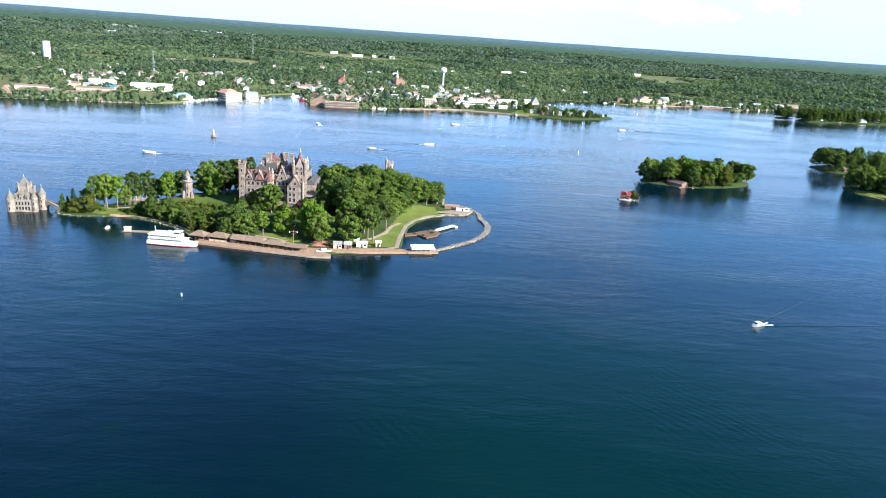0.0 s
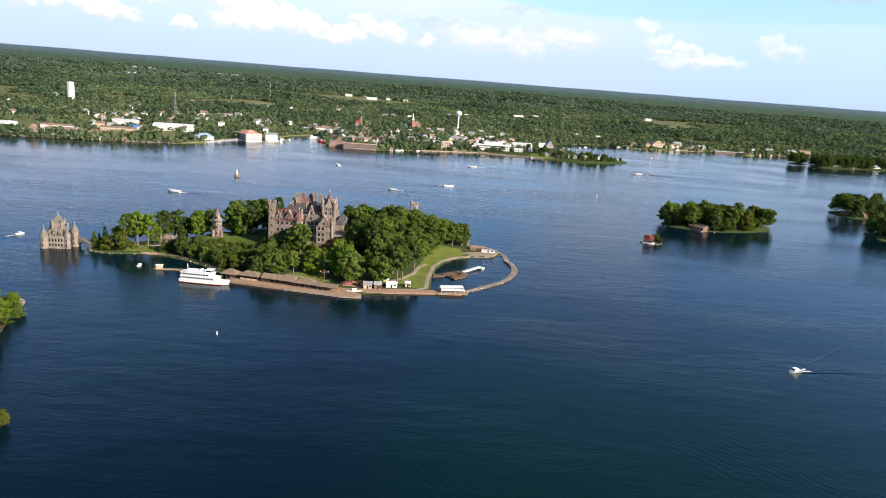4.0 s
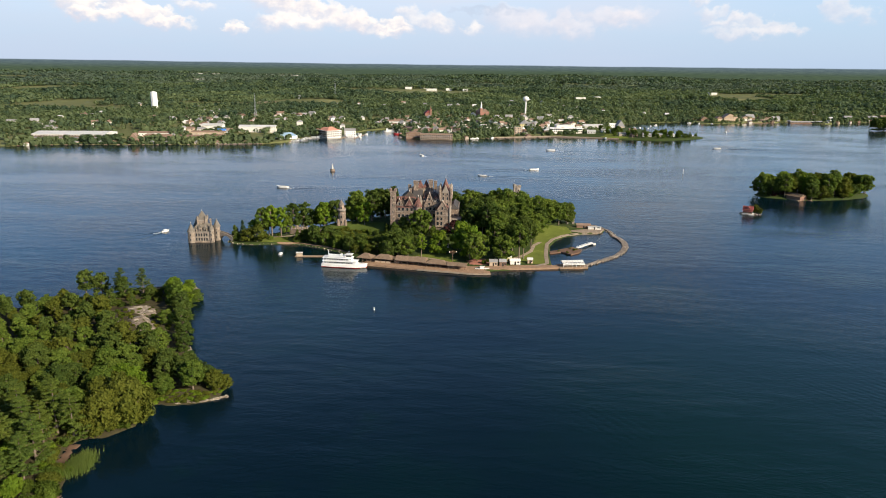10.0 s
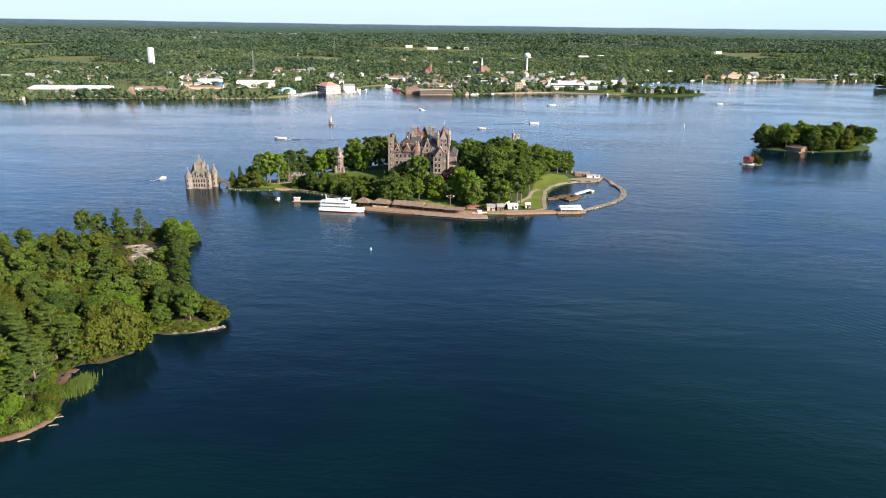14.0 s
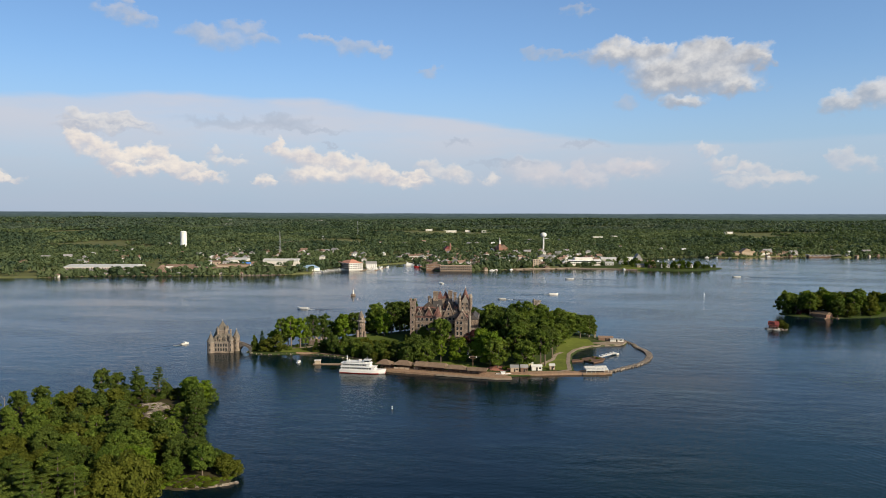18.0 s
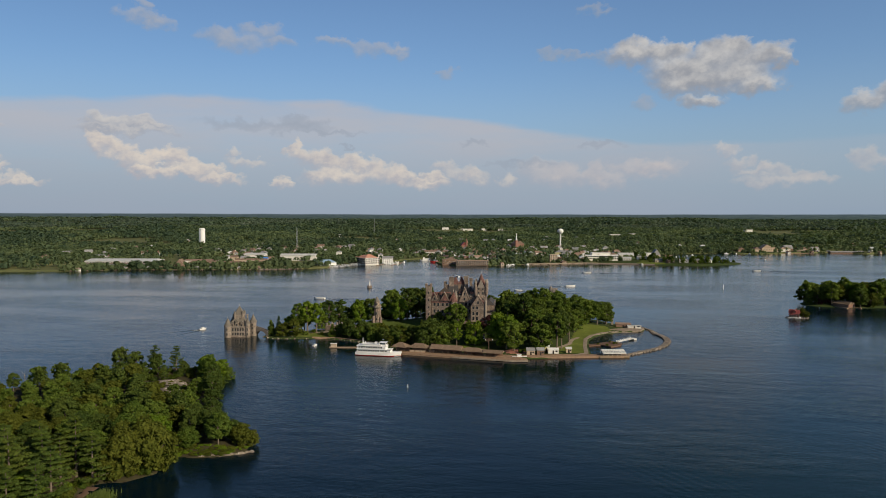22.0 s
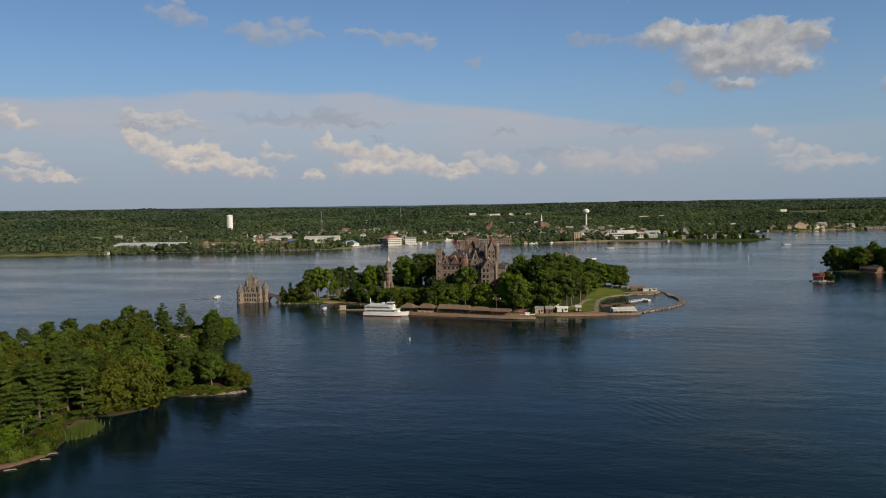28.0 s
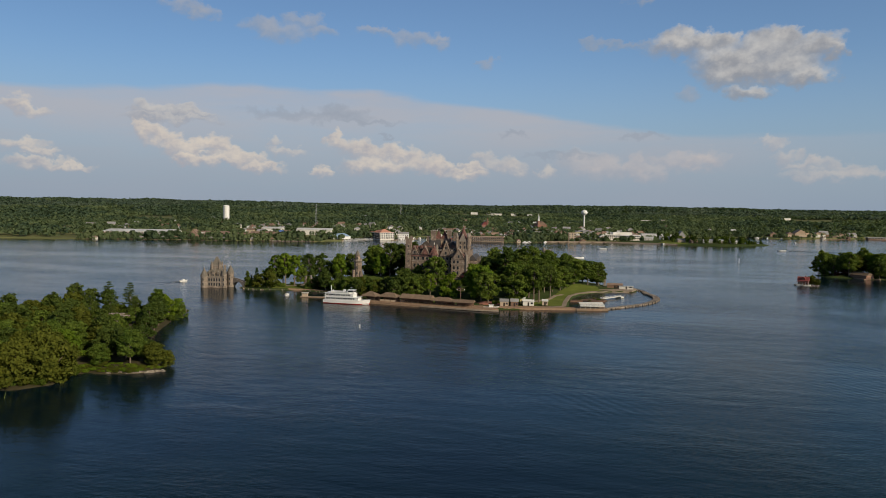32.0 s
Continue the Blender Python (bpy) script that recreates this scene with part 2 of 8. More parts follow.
# ---- materials ----
def material(name, colour, rough=0.8, vary=0.25, scale=0.6, fine=6.0, bump=0.3, metal=0.0, tint=None, by_object=0.0, spec=0.3):
    """Principled surface with two scales of variation, in metres."""
    mat = bpy.data.materials.new(name)
    mat.use_nodes = True
    n = Nodes(mat.node_tree)
    pos = n.put("ShaderNodeNewGeometry").outputs["Position"]
    big, small = n.noise(pos, scale, 3.0), n.noise(pos, fine, 4.0)
    f = n.m("ADD", n.m("MULTIPLY", n.m("SUBTRACT", big, 0.5), 2.0 * vary), n.m("MULTIPLY", n.m("SUBTRACT", small, 0.5), 1.4 * vary))
    if by_object:
        rnd = n.put("ShaderNodeObjectInfo").outputs["Random"]
        f = n.m("ADD", f, n.m("MULTIPLY", n.m("SUBTRACT", rnd, 0.5), by_object))
    dark = tuple(c * 0.45 for c in colour)
    light = tuple(min(1.0, c * 1.5) for c in (tint or colour))
    c = n.mix(n.step(n.m("ADD", f, 0.5), 0.0, 0.5), dark, colour)
    c = n.mix(n.step(n.m("ADD", f, 0.5), 0.5, 1.0), c, light)
    bsdf = n.put("ShaderNodeBsdfPrincipled", None, Base_Color=c, Roughness=rough, Metallic=metal)
    bsdf.inputs["Specular IOR Level"].default_value = spec
    if bump:
        b = n.put("ShaderNodeBump", None, Strength=bump, Distance=0.08, Height=small)
        n.plug(bsdf, "Normal", b.outputs[0])
    n.put("ShaderNodeOutputMaterial", None, Surface=bsdf)
    return mat


def leaf_material(name, colour, alt, through_light=0.38, fine=0.9, grove=0.0):
    mat = bpy.data.materials.new(name)
    mat.use_nodes = True
    n = Nodes(mat.node_tree)
    geo = n.put("ShaderNodeNewGeometry")
    rnd = n.put("ShaderNodeObjectInfo").outputs["Random"]
    patch = n.noise(geo.outputs["Position"], fine * 0.18, 2.0)
    f = n.m("ADD", n.m("MULTIPLY", geo.outputs["Random Per Island"], 0.55), n.m("ADD", n.m("MULTIPLY", rnd, 0.45), n.m("MULTIPLY", n.m("SUBTRACT", patch, 0.5), 0.9)))
    if grove:
        crown = n.noise(geo.outputs["Position"], 0.10, 1.0)
        f = n.m("ADD", n.m("ADD", n.m("MULTIPLY", geo.outputs["Random Per Island"], 0.18), n.m("MULTIPLY", n.m("SUBTRACT", crown, 0.28), 0.9)), n.m("MULTIPLY", n.m("SUBTRACT", n.noise(geo.outputs["Position"], grove, 4.0, 0.65), 0.42), 2.6))
    c = n.mix(n.step(f, 0.0, 1.05), colour, alt)
    dif = n.put("ShaderNodeBsdfPrincipled", None, Base_Color=c, Roughness=0.75)
    dif.inputs["Specular IOR Level"].default_value = 0.12
    tra = n.put("ShaderNodeBsdfTranslucent", None, Color=n.mix(1.0, c, (1.15, 1.2, 0.55), "MULTIPLY"))
    n.put("ShaderNodeOutputMaterial", None, Surface=n.put("ShaderNodeMixShader", None, Fac=through_light, i1=dif, i2=tra))
    return mat


def water_material():
    mat = bpy.data.materials.new("river_water")
    mat.use_nodes = True
    n = Nodes(mat.node_tree)
    pos = n.put("ShaderNodeNewGeometry").outputs["Position"]
    patch = n.noise(pos, 0.008, 4.0, 0.6)
    weed = n.noise(pos, 0.045, 5.0, 0.6)
    xyz = n.put("ShaderNodeSeparateXYZ", None, i0=pos)
    # a weedy shoal, paler green, between the near island and the workboat
    sx = n.m("MULTIPLY", n.m("SUBTRACT", xyz.outputs[0], 75.0), 1 / 120.0)
    sy = n.m("MULTIPLY", n.m("SUBTRACT", xyz.outputs[1], 210.0), 1 / 130.0)
    shoal = n.m("ADD", n.m("MULTIPLY_ADD", sx, sx, n.m("MULTIPLY", sy, sy)), n.m("MULTIPLY", n.m("SUBTRACT", patch, 0.5), 1.8))
    c = n.mix(n.step(patch, 0.42, 0.68), (0.0014, 0.0082, 0.0145), (0.0018, 0.0128, 0.0138))
    c = n.mix(n.step(shoal, 1.1, 0.0, 0.0, 0.6), c, (0.0024, 0.0195, 0.0165))
    c = n.mix(n.m("MULTIPLY", n.step(weed, 0.55, 0.8), 0.5), c, (0.0022, 0.0140, 0.0095))
    turn = n.put("ShaderNodeMapping", None, Vector=pos, Rotation=(0, 0, radians(24)), Scale=(0.5, 1.0, 1.0))
    big = n.noise(turn, 0.16, 3.0, 0.5)
    mid = n.noise(turn, 0.70, 5.0, 0.66)
    calm = n.step(n.noise(n.put("ShaderNodeMapping", None, Vector=pos, Rotation=(0, 0, radians(12)), Scale=(0.35, 1.0, 1.0)), 0.012, 4.0, 0.6), 0.38, 0.62, 0.35, 1.0)
    # trains of small waves, left by boats, in patches
    train = n.put("ShaderNodeTexWave", None, Vector=n.put("ShaderNodeMapping", None, Vector=pos, Rotation=(0, 0, radians(-38))), Scale=0.085, Distortion=11.0, Detail=3.0)
    train.inputs["Detail Scale"].default_value = 0.25
    where = n.step(n.noise(n.put("ShaderNodeMapping", None, Vector=pos, Location=(40, 90, 0)), 0.010, 3.0, 0.5), 0.48, 0.66, 0.0, 0.10)
    h = n.m("MULTIPLY", n.m("ADD", n.m("MULTIPLY", big, 0.95), n.m("MULTIPLY", mid, 0.6)), calm)
    h = n.m("ADD", h, n.m("MULTIPLY", train.outputs["Fac"], where))
    b = n.put("ShaderNodeBump", None, Strength=0.27, Distance=1.0, Height=h)
    bsdf = n.put("ShaderNodeBsdfPrincipled", None, Base_Color=c, Roughness=n.m("ADD", n.m("MULTIPLY", calm, 0.065), 0.045), IOR=1.215)
    bsdf.inputs["Specular Tint"].default_value = (0.70, 0.87, 1.0, 1.0)
    n.plug(bsdf, "Normal", b.outputs[0])
    n.put("ShaderNodeOutputMaterial", None, Surface=bsdf)
    return mat


def glass_material(name, colour):
    mat = bpy.data.materials.new(name)
    mat.use_nodes = True
    n = Nodes(mat.node_tree)
    bsdf = n.put("ShaderNodeBsdfPrincipled", None, Base_Color=(*colour, 1), Roughness=0.06, IOR=1.5)
    n.put("ShaderNodeOutputMaterial", None, Surface=bsdf)
    return mat


M_WATER = water_material()
M_GLASS = glass_material("window_glass", (0.02, 0.025, 0.03))
M_GRANITE = material("grey_granite", (0.190, 0.145, 0.115), 0.85, 0.8, 0.45, 1.1, 0.7, tint=(0.26, 0.205, 0.155))
M_PALE_STONE = material("pale_granite", (0.25, 0.212, 0.175), 0.85, 0.45, 0.3, 1.5, 0.5)
M_POWER = material("buff_granite", (0.235, 0.190, 0.150), 0.85, 0.8, 0.5, 1.2, 0.7)
M_CASTLE_TILE = material("brown_grey_castle_tile", (0.060, 0.047, 0.038), 0.8, 0.35, 0.5, 2.0, 0.4)
M_SLATE = material("slate_roof", (0.060, 0.054, 0.052), 0.65, 0.3, 0.4, 2.0, 0.3)
M_RED_TILE = material("red_tile_roof", (0.135, 0.066, 0.054), 0.75, 0.6, 0.5, 1.2, 0.5, tint=(0.19, 0.10, 0.08))
M_GREY_TILE = material("weathered_tile_roof", (0.150, 0.130, 0.105), 0.8, 0.5, 0.5, 2.0, 0.4)
M_COPPER = material("stone_finial", (0.42, 0.40, 0.35), 0.7, 0.2)
M_GRASS = material("mown_grass", (0.120, 0.146, 0.028), 0.95, 0.45, 0.12, 1.2, 0.4, tint=(0.17, 0.19, 0.045), spec=0.1)
M_WOODFLOOR = material("woodland_floor", (0.045, 0.065, 0.018), 0.95, 0.4, 0.15, 1.4, 0.5, tint=(0.09, 0.085, 0.04), spec=0.1)
M_MEADOW = material("scrub_meadow", (0.075, 0.105, 0.022), 0.95, 0.4, 0.08, 0.9, 0.5, tint=(0.12, 0.13, 0.04), spec=0.1)
M_FARLAND = material("far_fields", (0.125, 0.135, 0.055), 0.95, 0.45, 0.006, 0.05, 0.0, tint=(0.23, 0.21, 0.09), spec=0.1)
M_ROCK = material("granite_ledge", (0.215, 0.175, 0.130), 0.9, 1.0, 0.3, 1.2, 0.9, tint=(0.29, 0.25, 0.20))
M_BANK = material("brown_earth_bank", (0.14, 0.085, 0.055), 0.95, 0.4, 0.5, 3.0, 0.6)
M_CONCRETE = material("pale_concrete", (0.27, 0.215, 0.16), 0.85, 0.55, 0.35, 1.3, 0.4)
M_PINKSTONE = material("pinkish_paving", (0.29, 0.190, 0.120), 0.9, 0.55, 0.35, 1.2, 0.3)
M_PLANK = material("weathered_planks", (0.27, 0.195, 0.13), 0.85, 0.3, 0.6, 4.0, 0.3, by_object=0.25)
M_SHINGLE = material("brown_grey_shingles", (0.185, 0.130, 0.088), 0.85, 0.5, 0.5, 3.0, 0.4, by_object=0.2)
M_BARK = material("bark", (0.16, 0.125, 0.095), 0.95, 0.35, 1.2, 8.0, 0.6)
M_PALEBARK = material("pale_bark", (0.25, 0.21, 0.165), 0.95, 0.3, 1.2, 8.0, 0.6)
M_WHITE = material("white_paint", (0.74, 0.73, 0.70), 0.5, 0.12, 0.4, 3.0, 0.0, spec=0.4)
M_OFFWHITE = material("aged_white_paint", (0.66, 0.63, 0.57), 0.7, 0.25, 0.3, 2.0, 0.0, by_object=0.2)
M_REDPAINT = material("red_paint", (0.42, 0.035, 0.03), 0.5, 0.15)
M_REDROOF = material("red_roof", (0.21, 0.055, 0.048), 0.7, 0.5, 0.6, 3.0, 0.2)
M_BROWNROOF = material("brown_roof", (0.22, 0.15, 0.11), 0.85, 0.25, 0.3, 2.0, 0.2, by_object=0.3)
M_GREYROOF = material("grey_roof", (0.26, 0.255, 0.25), 0.8, 0.25, 0.3, 2.0, 0.2, by_object=0.4)
M_PALEROOF = material("pale_metal_roof", (0.50, 0.50, 0.48), 0.55, 0.25, 0.2, 1.0, 0.0, by_object=0.4)
M_BLUEROOF = material("blue_metal_roof", (0.30, 0.43, 0.54), 0.45, 0.15, 0.2, 1.0, 0.0)
M_BLUE = material("bright_blue_roof", (0.05, 0.20, 0.60), 0.5, 0.15)
M_TANROOF = material("tan_shingle_roof", (0.36, 0.27, 0.185), 0.85, 0.25, 0.3, 2.0, 0.2, by_object=0.2)
M_ORANGEROOF = material("salmon_roof", (0.52, 0.25, 0.17), 0.75, 0.2, 0.3, 2.0, 0.1)
M_BRICK = material("red_brick", (0.27, 0.14, 0.105), 0.9, 0.25, 0.3, 2.0, 0.3)
M_BROWNWOOD = material("brown_siding", (0.20, 0.125, 0.085), 0.85, 0.25, 0.3, 2.0, 0.2, by_object=0.2)
M_TAN = material("tan_siding", (0.45, 0.35, 0.25), 0.85, 0.2, 0.3, 2.0, 0.1, by_object=0.2)
M_YELLOW = material("pale_yellow_wall", (0.62, 0.54, 0.27), 0.8, 0.15)
# dark brown for doors and motors, also for shade inside the boat bays
M_DARK = material("dark_timber_and_shade", (0.035, 0.03, 0.026), 0.9, 0.2)
M_STEEL = material("galvanised_steel", (0.42, 0.43, 0.44), 0.45, 0.15, 1.0, 5.0, 0.0, metal=0.6)
M_FOAM = material("white_foam", (0.62, 0.66, 0.68), 0.8, 0.4, 0.8, 3.0, 0.0)
M_WAKE = water_material()
M_WAKE.name = "ruffled_wake_water"
M_RUSSET = material("russet_siding", (0.27, 0.145, 0.105), 0.85, 0.4, 0.4, 2.0, 0.2)
M_RUBBLE = material("rubble_masonry", (0.20, 0.165, 0.130), 0.95, 0.9, 0.5, 1.3, 0.8, tint=(0.30, 0.25, 0.20))
M_LITTER = material("leaf_litter", (0.058, 0.050, 0.026), 0.95, 0.5, 0.3, 1.8, 0.5, tint=(0.075, 0.075, 0.03), spec=0.1)
M_REED = leaf_material("reed_leaves", (0.10, 0.14, 0.03), (0.16, 0.20, 0.05), 0.3)
L_MAPLE = leaf_material("maple_leaves", (0.0690, 0.1150, 0.0165), (0.1540, 0.2020, 0.0320))
L_BRIGHT = leaf_material("bright_green_leaves", (0.0911, 0.1583, 0.0120), (0.1633, 0.2262, 0.0205))
L_OAK = leaf_material("oak_leaves", (0.0450, 0.0770, 0.0145), (0.1050, 0.1380, 0.0260))
L_OLIVE = leaf_material("olive_green_leaves", (0.0717, 0.0906, 0.0123), (0.1317, 0.1429, 0.0200))
L_PINE = leaf_material("pine_needles", (0.044, 0.080, 0.0150), (0.108, 0.150, 0.027), 0.35)
L_SPRUCE = leaf_material("spruce_needles", (0.012, 0.030, 0.016), (0.028, 0.050, 0.022), 0.1)
L_CEDAR = leaf_material("cedar_foliage", (0.056, 0.090, 0.0150), (0.122, 0.155, 0.026), 0.35)
L_PURPLE = leaf_material("purple_plum_leaves", (0.045, 0.018, 0.020), (0.08, 0.03, 0.03))
L_BUSH = leaf_material("shrub_leaves", (0.0502, 0.0783, 0.0098), (0.0955, 0.1291, 0.0140))
# far leaf colours greyed and blued in place of haze, most at the horizon
L_FAR_HAZED = leaf_material("hazed_far_tree_leaves", (0.068, 0.102, 0.052), (0.148, 0.184, 0.086), 0.42, 0.4, 0.008)
L_HORIZON_HAZED = leaf_material("hazed_distant_leaves", (0.058, 0.088, 0.064), (0.115, 0.146, 0.100), 0.42, 0.4, 0.006)
L_FARDARK_HAZED = leaf_material("hazed_far_dark_leaves", (0.042, 0.072, 0.044), (0.102, 0.138, 0.072), 0.38, 0.4, 0.012)


# ---- mesh helpers ----
class Geo:
    """Collects vertices and faces of one part."""

    def __init__(self):
        self.v, self.f = [], []

    def add(self, vs, fs):
        k = len(self.v)
        self.v += [tuple(p) for p in vs]
        self.f += [tuple(i + k for i in f) for f in fs]
        return self

    def box(self, x0, x1, y0, y1, z0, z1):
        return self.add([(x0, y0, z0), (x1, y0, z0), (x1, y1, z0), (x0, y1, z0), (x0, y0, z1), (x1, y0, z1), (x1, y1, z1), (x0, y1, z1)],
                        [(3, 2, 1, 0), (4, 5, 6, 7), (0, 1, 5, 4), (1, 2, 6, 5), (2, 3, 7, 6), (3, 0, 4, 7)])

    def cyl(self, x, y, z0, z1, r0, r1=None, n=12, turn=0.0):
        r1 = r0 if r1 is None else r1
        ring = [(math.cos(turn + 2 * math.pi * i / n), math.sin(turn + 2 * math.pi * i / n)) for i in range(n)]
        vs = [(x + r0 * c, y + r0 * s, z0) for c, s in ring] + [(x + r1 * c, y + r1 * s, z1) for c, s in ring]
        fs = [(i, (i + 1) % n, n + (i + 1) % n, n + i) for i in range(n)] + [tuple(range(n - 1, -1, -1)), tuple(range(n, 2 * n))]
        return self.add(vs, fs)

    def cone(self, x, y, z0, z1, r, n=12, turn=0.0):
        vs = [(x + r * math.cos(turn + 2 * math.pi * i / n), y + r * math.sin(turn + 2 * math.pi * i / n), z0) for i in range(n)] + [(x, y, z1)]
        return self.add(vs, [(i, (i + 1) % n, n) for i in range(n)] + [tuple(range(n - 1, -1, -1))])

    def gable(self, x0, x1, y0, y1, z0, h, axis="x", thick=0.3):
        """A pitched roof block; the ridge runs along the axis."""
        if axis == "x":
            m = (y0 + y1) / 2
            vs = [(x0, y0, z0), (x1, y0, z0), (x1, y1, z0), (x0, y1, z0), (x0, m, z0 + h), (x1, m, z0 + h)]
            fs = [(3, 2, 1, 0), (0, 1, 5, 4), (2, 3, 4, 5), (0, 4, 3), (1, 2, 5)]
        else:
            m = (x0 + x1) / 2
            vs = [(x0, y0, z0), (x1, y0, z0), (x1, y1, z0), (x0, y1, z0), (m, y0, z0 + h), (m, y1, z0 + h)]
            fs = [(3, 2, 1, 0), (0, 1, 4), (1, 2, 5, 4), (2, 3, 5), (3, 0, 4, 5)]
        return self.add(vs, fs)

    def hip(self, x0, x1, y0, y1, z0, h, inset=None):
        a = min(x1 - x0, y1 - y0) / 2 if inset is None else inset
        if x1 - x0 >= y1 - y0:
            r = [(x0 + a, (y0 + y1) / 2, z0 + h), (x1 - a, (y0 + y1) / 2, z0 + h)]
            fs = [(0, 1, 5, 4), (1, 2, 5), (2, 3, 4, 5), (3, 0, 4)]
        else:
            r = [((x0 + x1) / 2, y0 + a, z0 + h), ((x0 + x1) / 2, y1 - a, z0 + h)]
            fs = [(0, 1, 4), (1, 2, 5, 4), (2, 3, 5), (3, 0, 4, 5)]
        return self.add([(x0, y0, z0), (x1, y0, z0), (x1, y1, z0), (x0, y1, z0)] + r, fs + [(3, 2, 1, 0)])

    def slab(self, poly, z0, z1):
        n = len(poly)
        if sum(poly[i][0] * poly[(i + 1) % n][1] - poly[(i + 1) % n][0] * poly[i][1] for i in range(n)) < 0:
            poly = poly[::-1]
        return self.add([(x, y, z0) for x, y in poly] + [(x, y, z1) for x, y in poly],
                        [(i, (i + 1) % n, n + (i + 1) % n, n + i) for i in range(n)] + [tuple(range(n - 1, -1, -1)), tuple(range(n, 2 * n))])

    def tube(self, pts, radii, n=6):
        rings = []
        for i, p in enumerate(pts):
            p = Vector(p)
            d = (Vector(pts[min(i + 1, len(pts) - 1)]) - Vector(pts[max(i - 1, 0)])).normalized()
            a = d.orthogonal().normalized()
            b = d.cross(a)
            r = radii[i] if hasattr(radii, "__len__") else radii
            rings += [p + r * (a * math.cos(2 * math.pi * k / n) + b * math.sin(2 * math.pi * k / n)) for k in range(n)]
        fs = [(i * n + k, i * n + (k + 1) % n, (i + 1) * n + (k + 1) % n, (i + 1) * n + k) for i in range(len(pts) - 1) for k in range(n)]
        fs += [tuple(range(n - 1, -1, -1)), tuple(range(len(rings) - n, len(rings)))]
        return self.add(rings, fs)

    def ribbon(self, pts, width, z0, z1):
        """A band of even width along a line of (x, y), from z0 to z1."""
        left, right = [], []
        for i, p in enumerate(pts):
            d = (Vector(pts[min(i + 1, len(pts) - 1)]) - Vector(pts[max(i - 1, 0)])).normalized()
            w = width[i] if hasattr(width, "__len__") else width
            left.append((p[0] - d.y * w / 2, p[1] + d.x * w / 2))
            right.append((p[0] + d.y * w / 2, p[1] - d.x * w / 2))
        n = len(pts)
        vs = [(x, y, z) for side in (left, right) for x, y in side for z in (z0, z1)]
        L0, L1, R0, R1 = (lambda i: 2 * i), (lambda i: 2 * i + 1), (lambda i: 2 * (n + i)), (lambda i: 2 * (n + i) + 1)
        fs = []
        for i in range(n - 1):
            fs += [(L1(i), R1(i), R1(i + 1), L1(i + 1)), (R1(i), R0(i), R0(i + 1), R1(i + 1)), (L0(i), L1(i), L1(i + 1), L0(i + 1))]
        fs += [(L0(0), R0(0), R1(0), L1(0)), (L0(n - 1), L1(n - 1), R1(n - 1), R0(n - 1))]
        return self.add(vs, fs)

    def mesh(self, name):
        me = bpy.data.meshes.new(name)
        me.from_pydata(self.v, [], self.f)
        me.update()
        return me


def quad_mesh(name, verts, per=4):
    """A mesh of loose faces from an (n, per, 3) array."""
    n = len(verts)
    me = bpy.data.meshes.new(name)
    me.vertices.add(n * per)
    me.vertices.foreach_set("co", np.ascontiguousarray(verts, dtype=np.float32).ravel())
    me.loops.add(n * per)
    me.loops.foreach_set("vertex_index", np.arange(n * per, dtype=np.int32))
    me.polygons.add(n)
    me.polygons.foreach_set("loop_start", np.arange(0, n * per, per, dtype=np.int32))
    me.update(calc_edges=True)
    return me


def indexed_mesh(name, verts, faces):
    """A mesh from an (n, 3) array and an (m, 3) array of triangles."""
    me = bpy.data.meshes.new(name)
    me.vertices.add(len(verts))
    me.vertices.foreach_set("co", np.ascontiguousarray(verts, dtype=np.float32).ravel())
    me.loops.add(faces.size)
    me.loops.foreach_set("vertex_index", np.ascontiguousarray(faces, dtype=np.int32).ravel())
    me.polygons.add(len(faces))
    me.polygons.foreach_set("loop_start", np.arange(0, faces.size, faces.shape[1], dtype=np.int32))
    me.update(calc_edges=True)
    return me


def part(name, geo, mat, parent=None, label=""):
    me = geo.mesh(name) if isinstance(geo, Geo) else geo
    if not me.materials:
        me.materials.append(mat)
    ob = new(name, me)
    if parent is not None:
        ob.parent = parent
    if label:
        tagged(ob, label)
    return ob


def thing(name, x, y, z, turn, label, category, group=""):
    ob = new(name)
    ob.empty_display_size = 0.5
    ob.matrix_basis = pose(x, y, z, 0, 0, turn)
    return tagged(ob, label, category, group)


def structure(name, geo, mat, label, category="", kind="structure"):
    return tagged(part(name, geo, mat), label, category or name.replace("_", " "), kind=kind)


def polygon_distance(px, py, poly):
    """Signed distance to a closed outline, positive inside."""
    poly = np.array(poly, float)
    best, inside = np.full(px.shape, 1e9), np.zeros(px.shape, bool)
    for (x0, y0), (x1, y1) in zip(poly, np.roll(poly, -1, 0)):
        dx, dy = x1 - x0, y1 - y0
        t = np.clip(((px - x0) * dx + (py - y0) * dy) / (dx * dx + dy * dy + 1e-9), 0, 1)
        best = np.minimum(best, np.hypot(px - x0 - t * dx, py - y0 - t * dy))
        cross = ((y0 > py) != (y1 > py)) & (px < (x1 - x0) * (py - y0) / (y1 - y0 + 1e-12) + x0)
        inside ^= cross
    return np.where(inside, best, -best)


def smooth(x, lo, hi):
    t = np.clip((x - lo) / (hi - lo), 0, 1)
    return t * t * (3 - 2 * t)


def rough_noise(x, y, k):
    return np.array([noise.fractal(Vector((a * k, b * k, 3.7)), 0.9, 2.0, 4) for a, b in zip(np.ravel(x), np.ravel(y))]).reshape(np.shape(x))


def hump(x, y, cx, cy, sx, sy):
    return np.exp(-((x - cx) / sx) ** 2 - ((y - cy) / sy) ** 2)


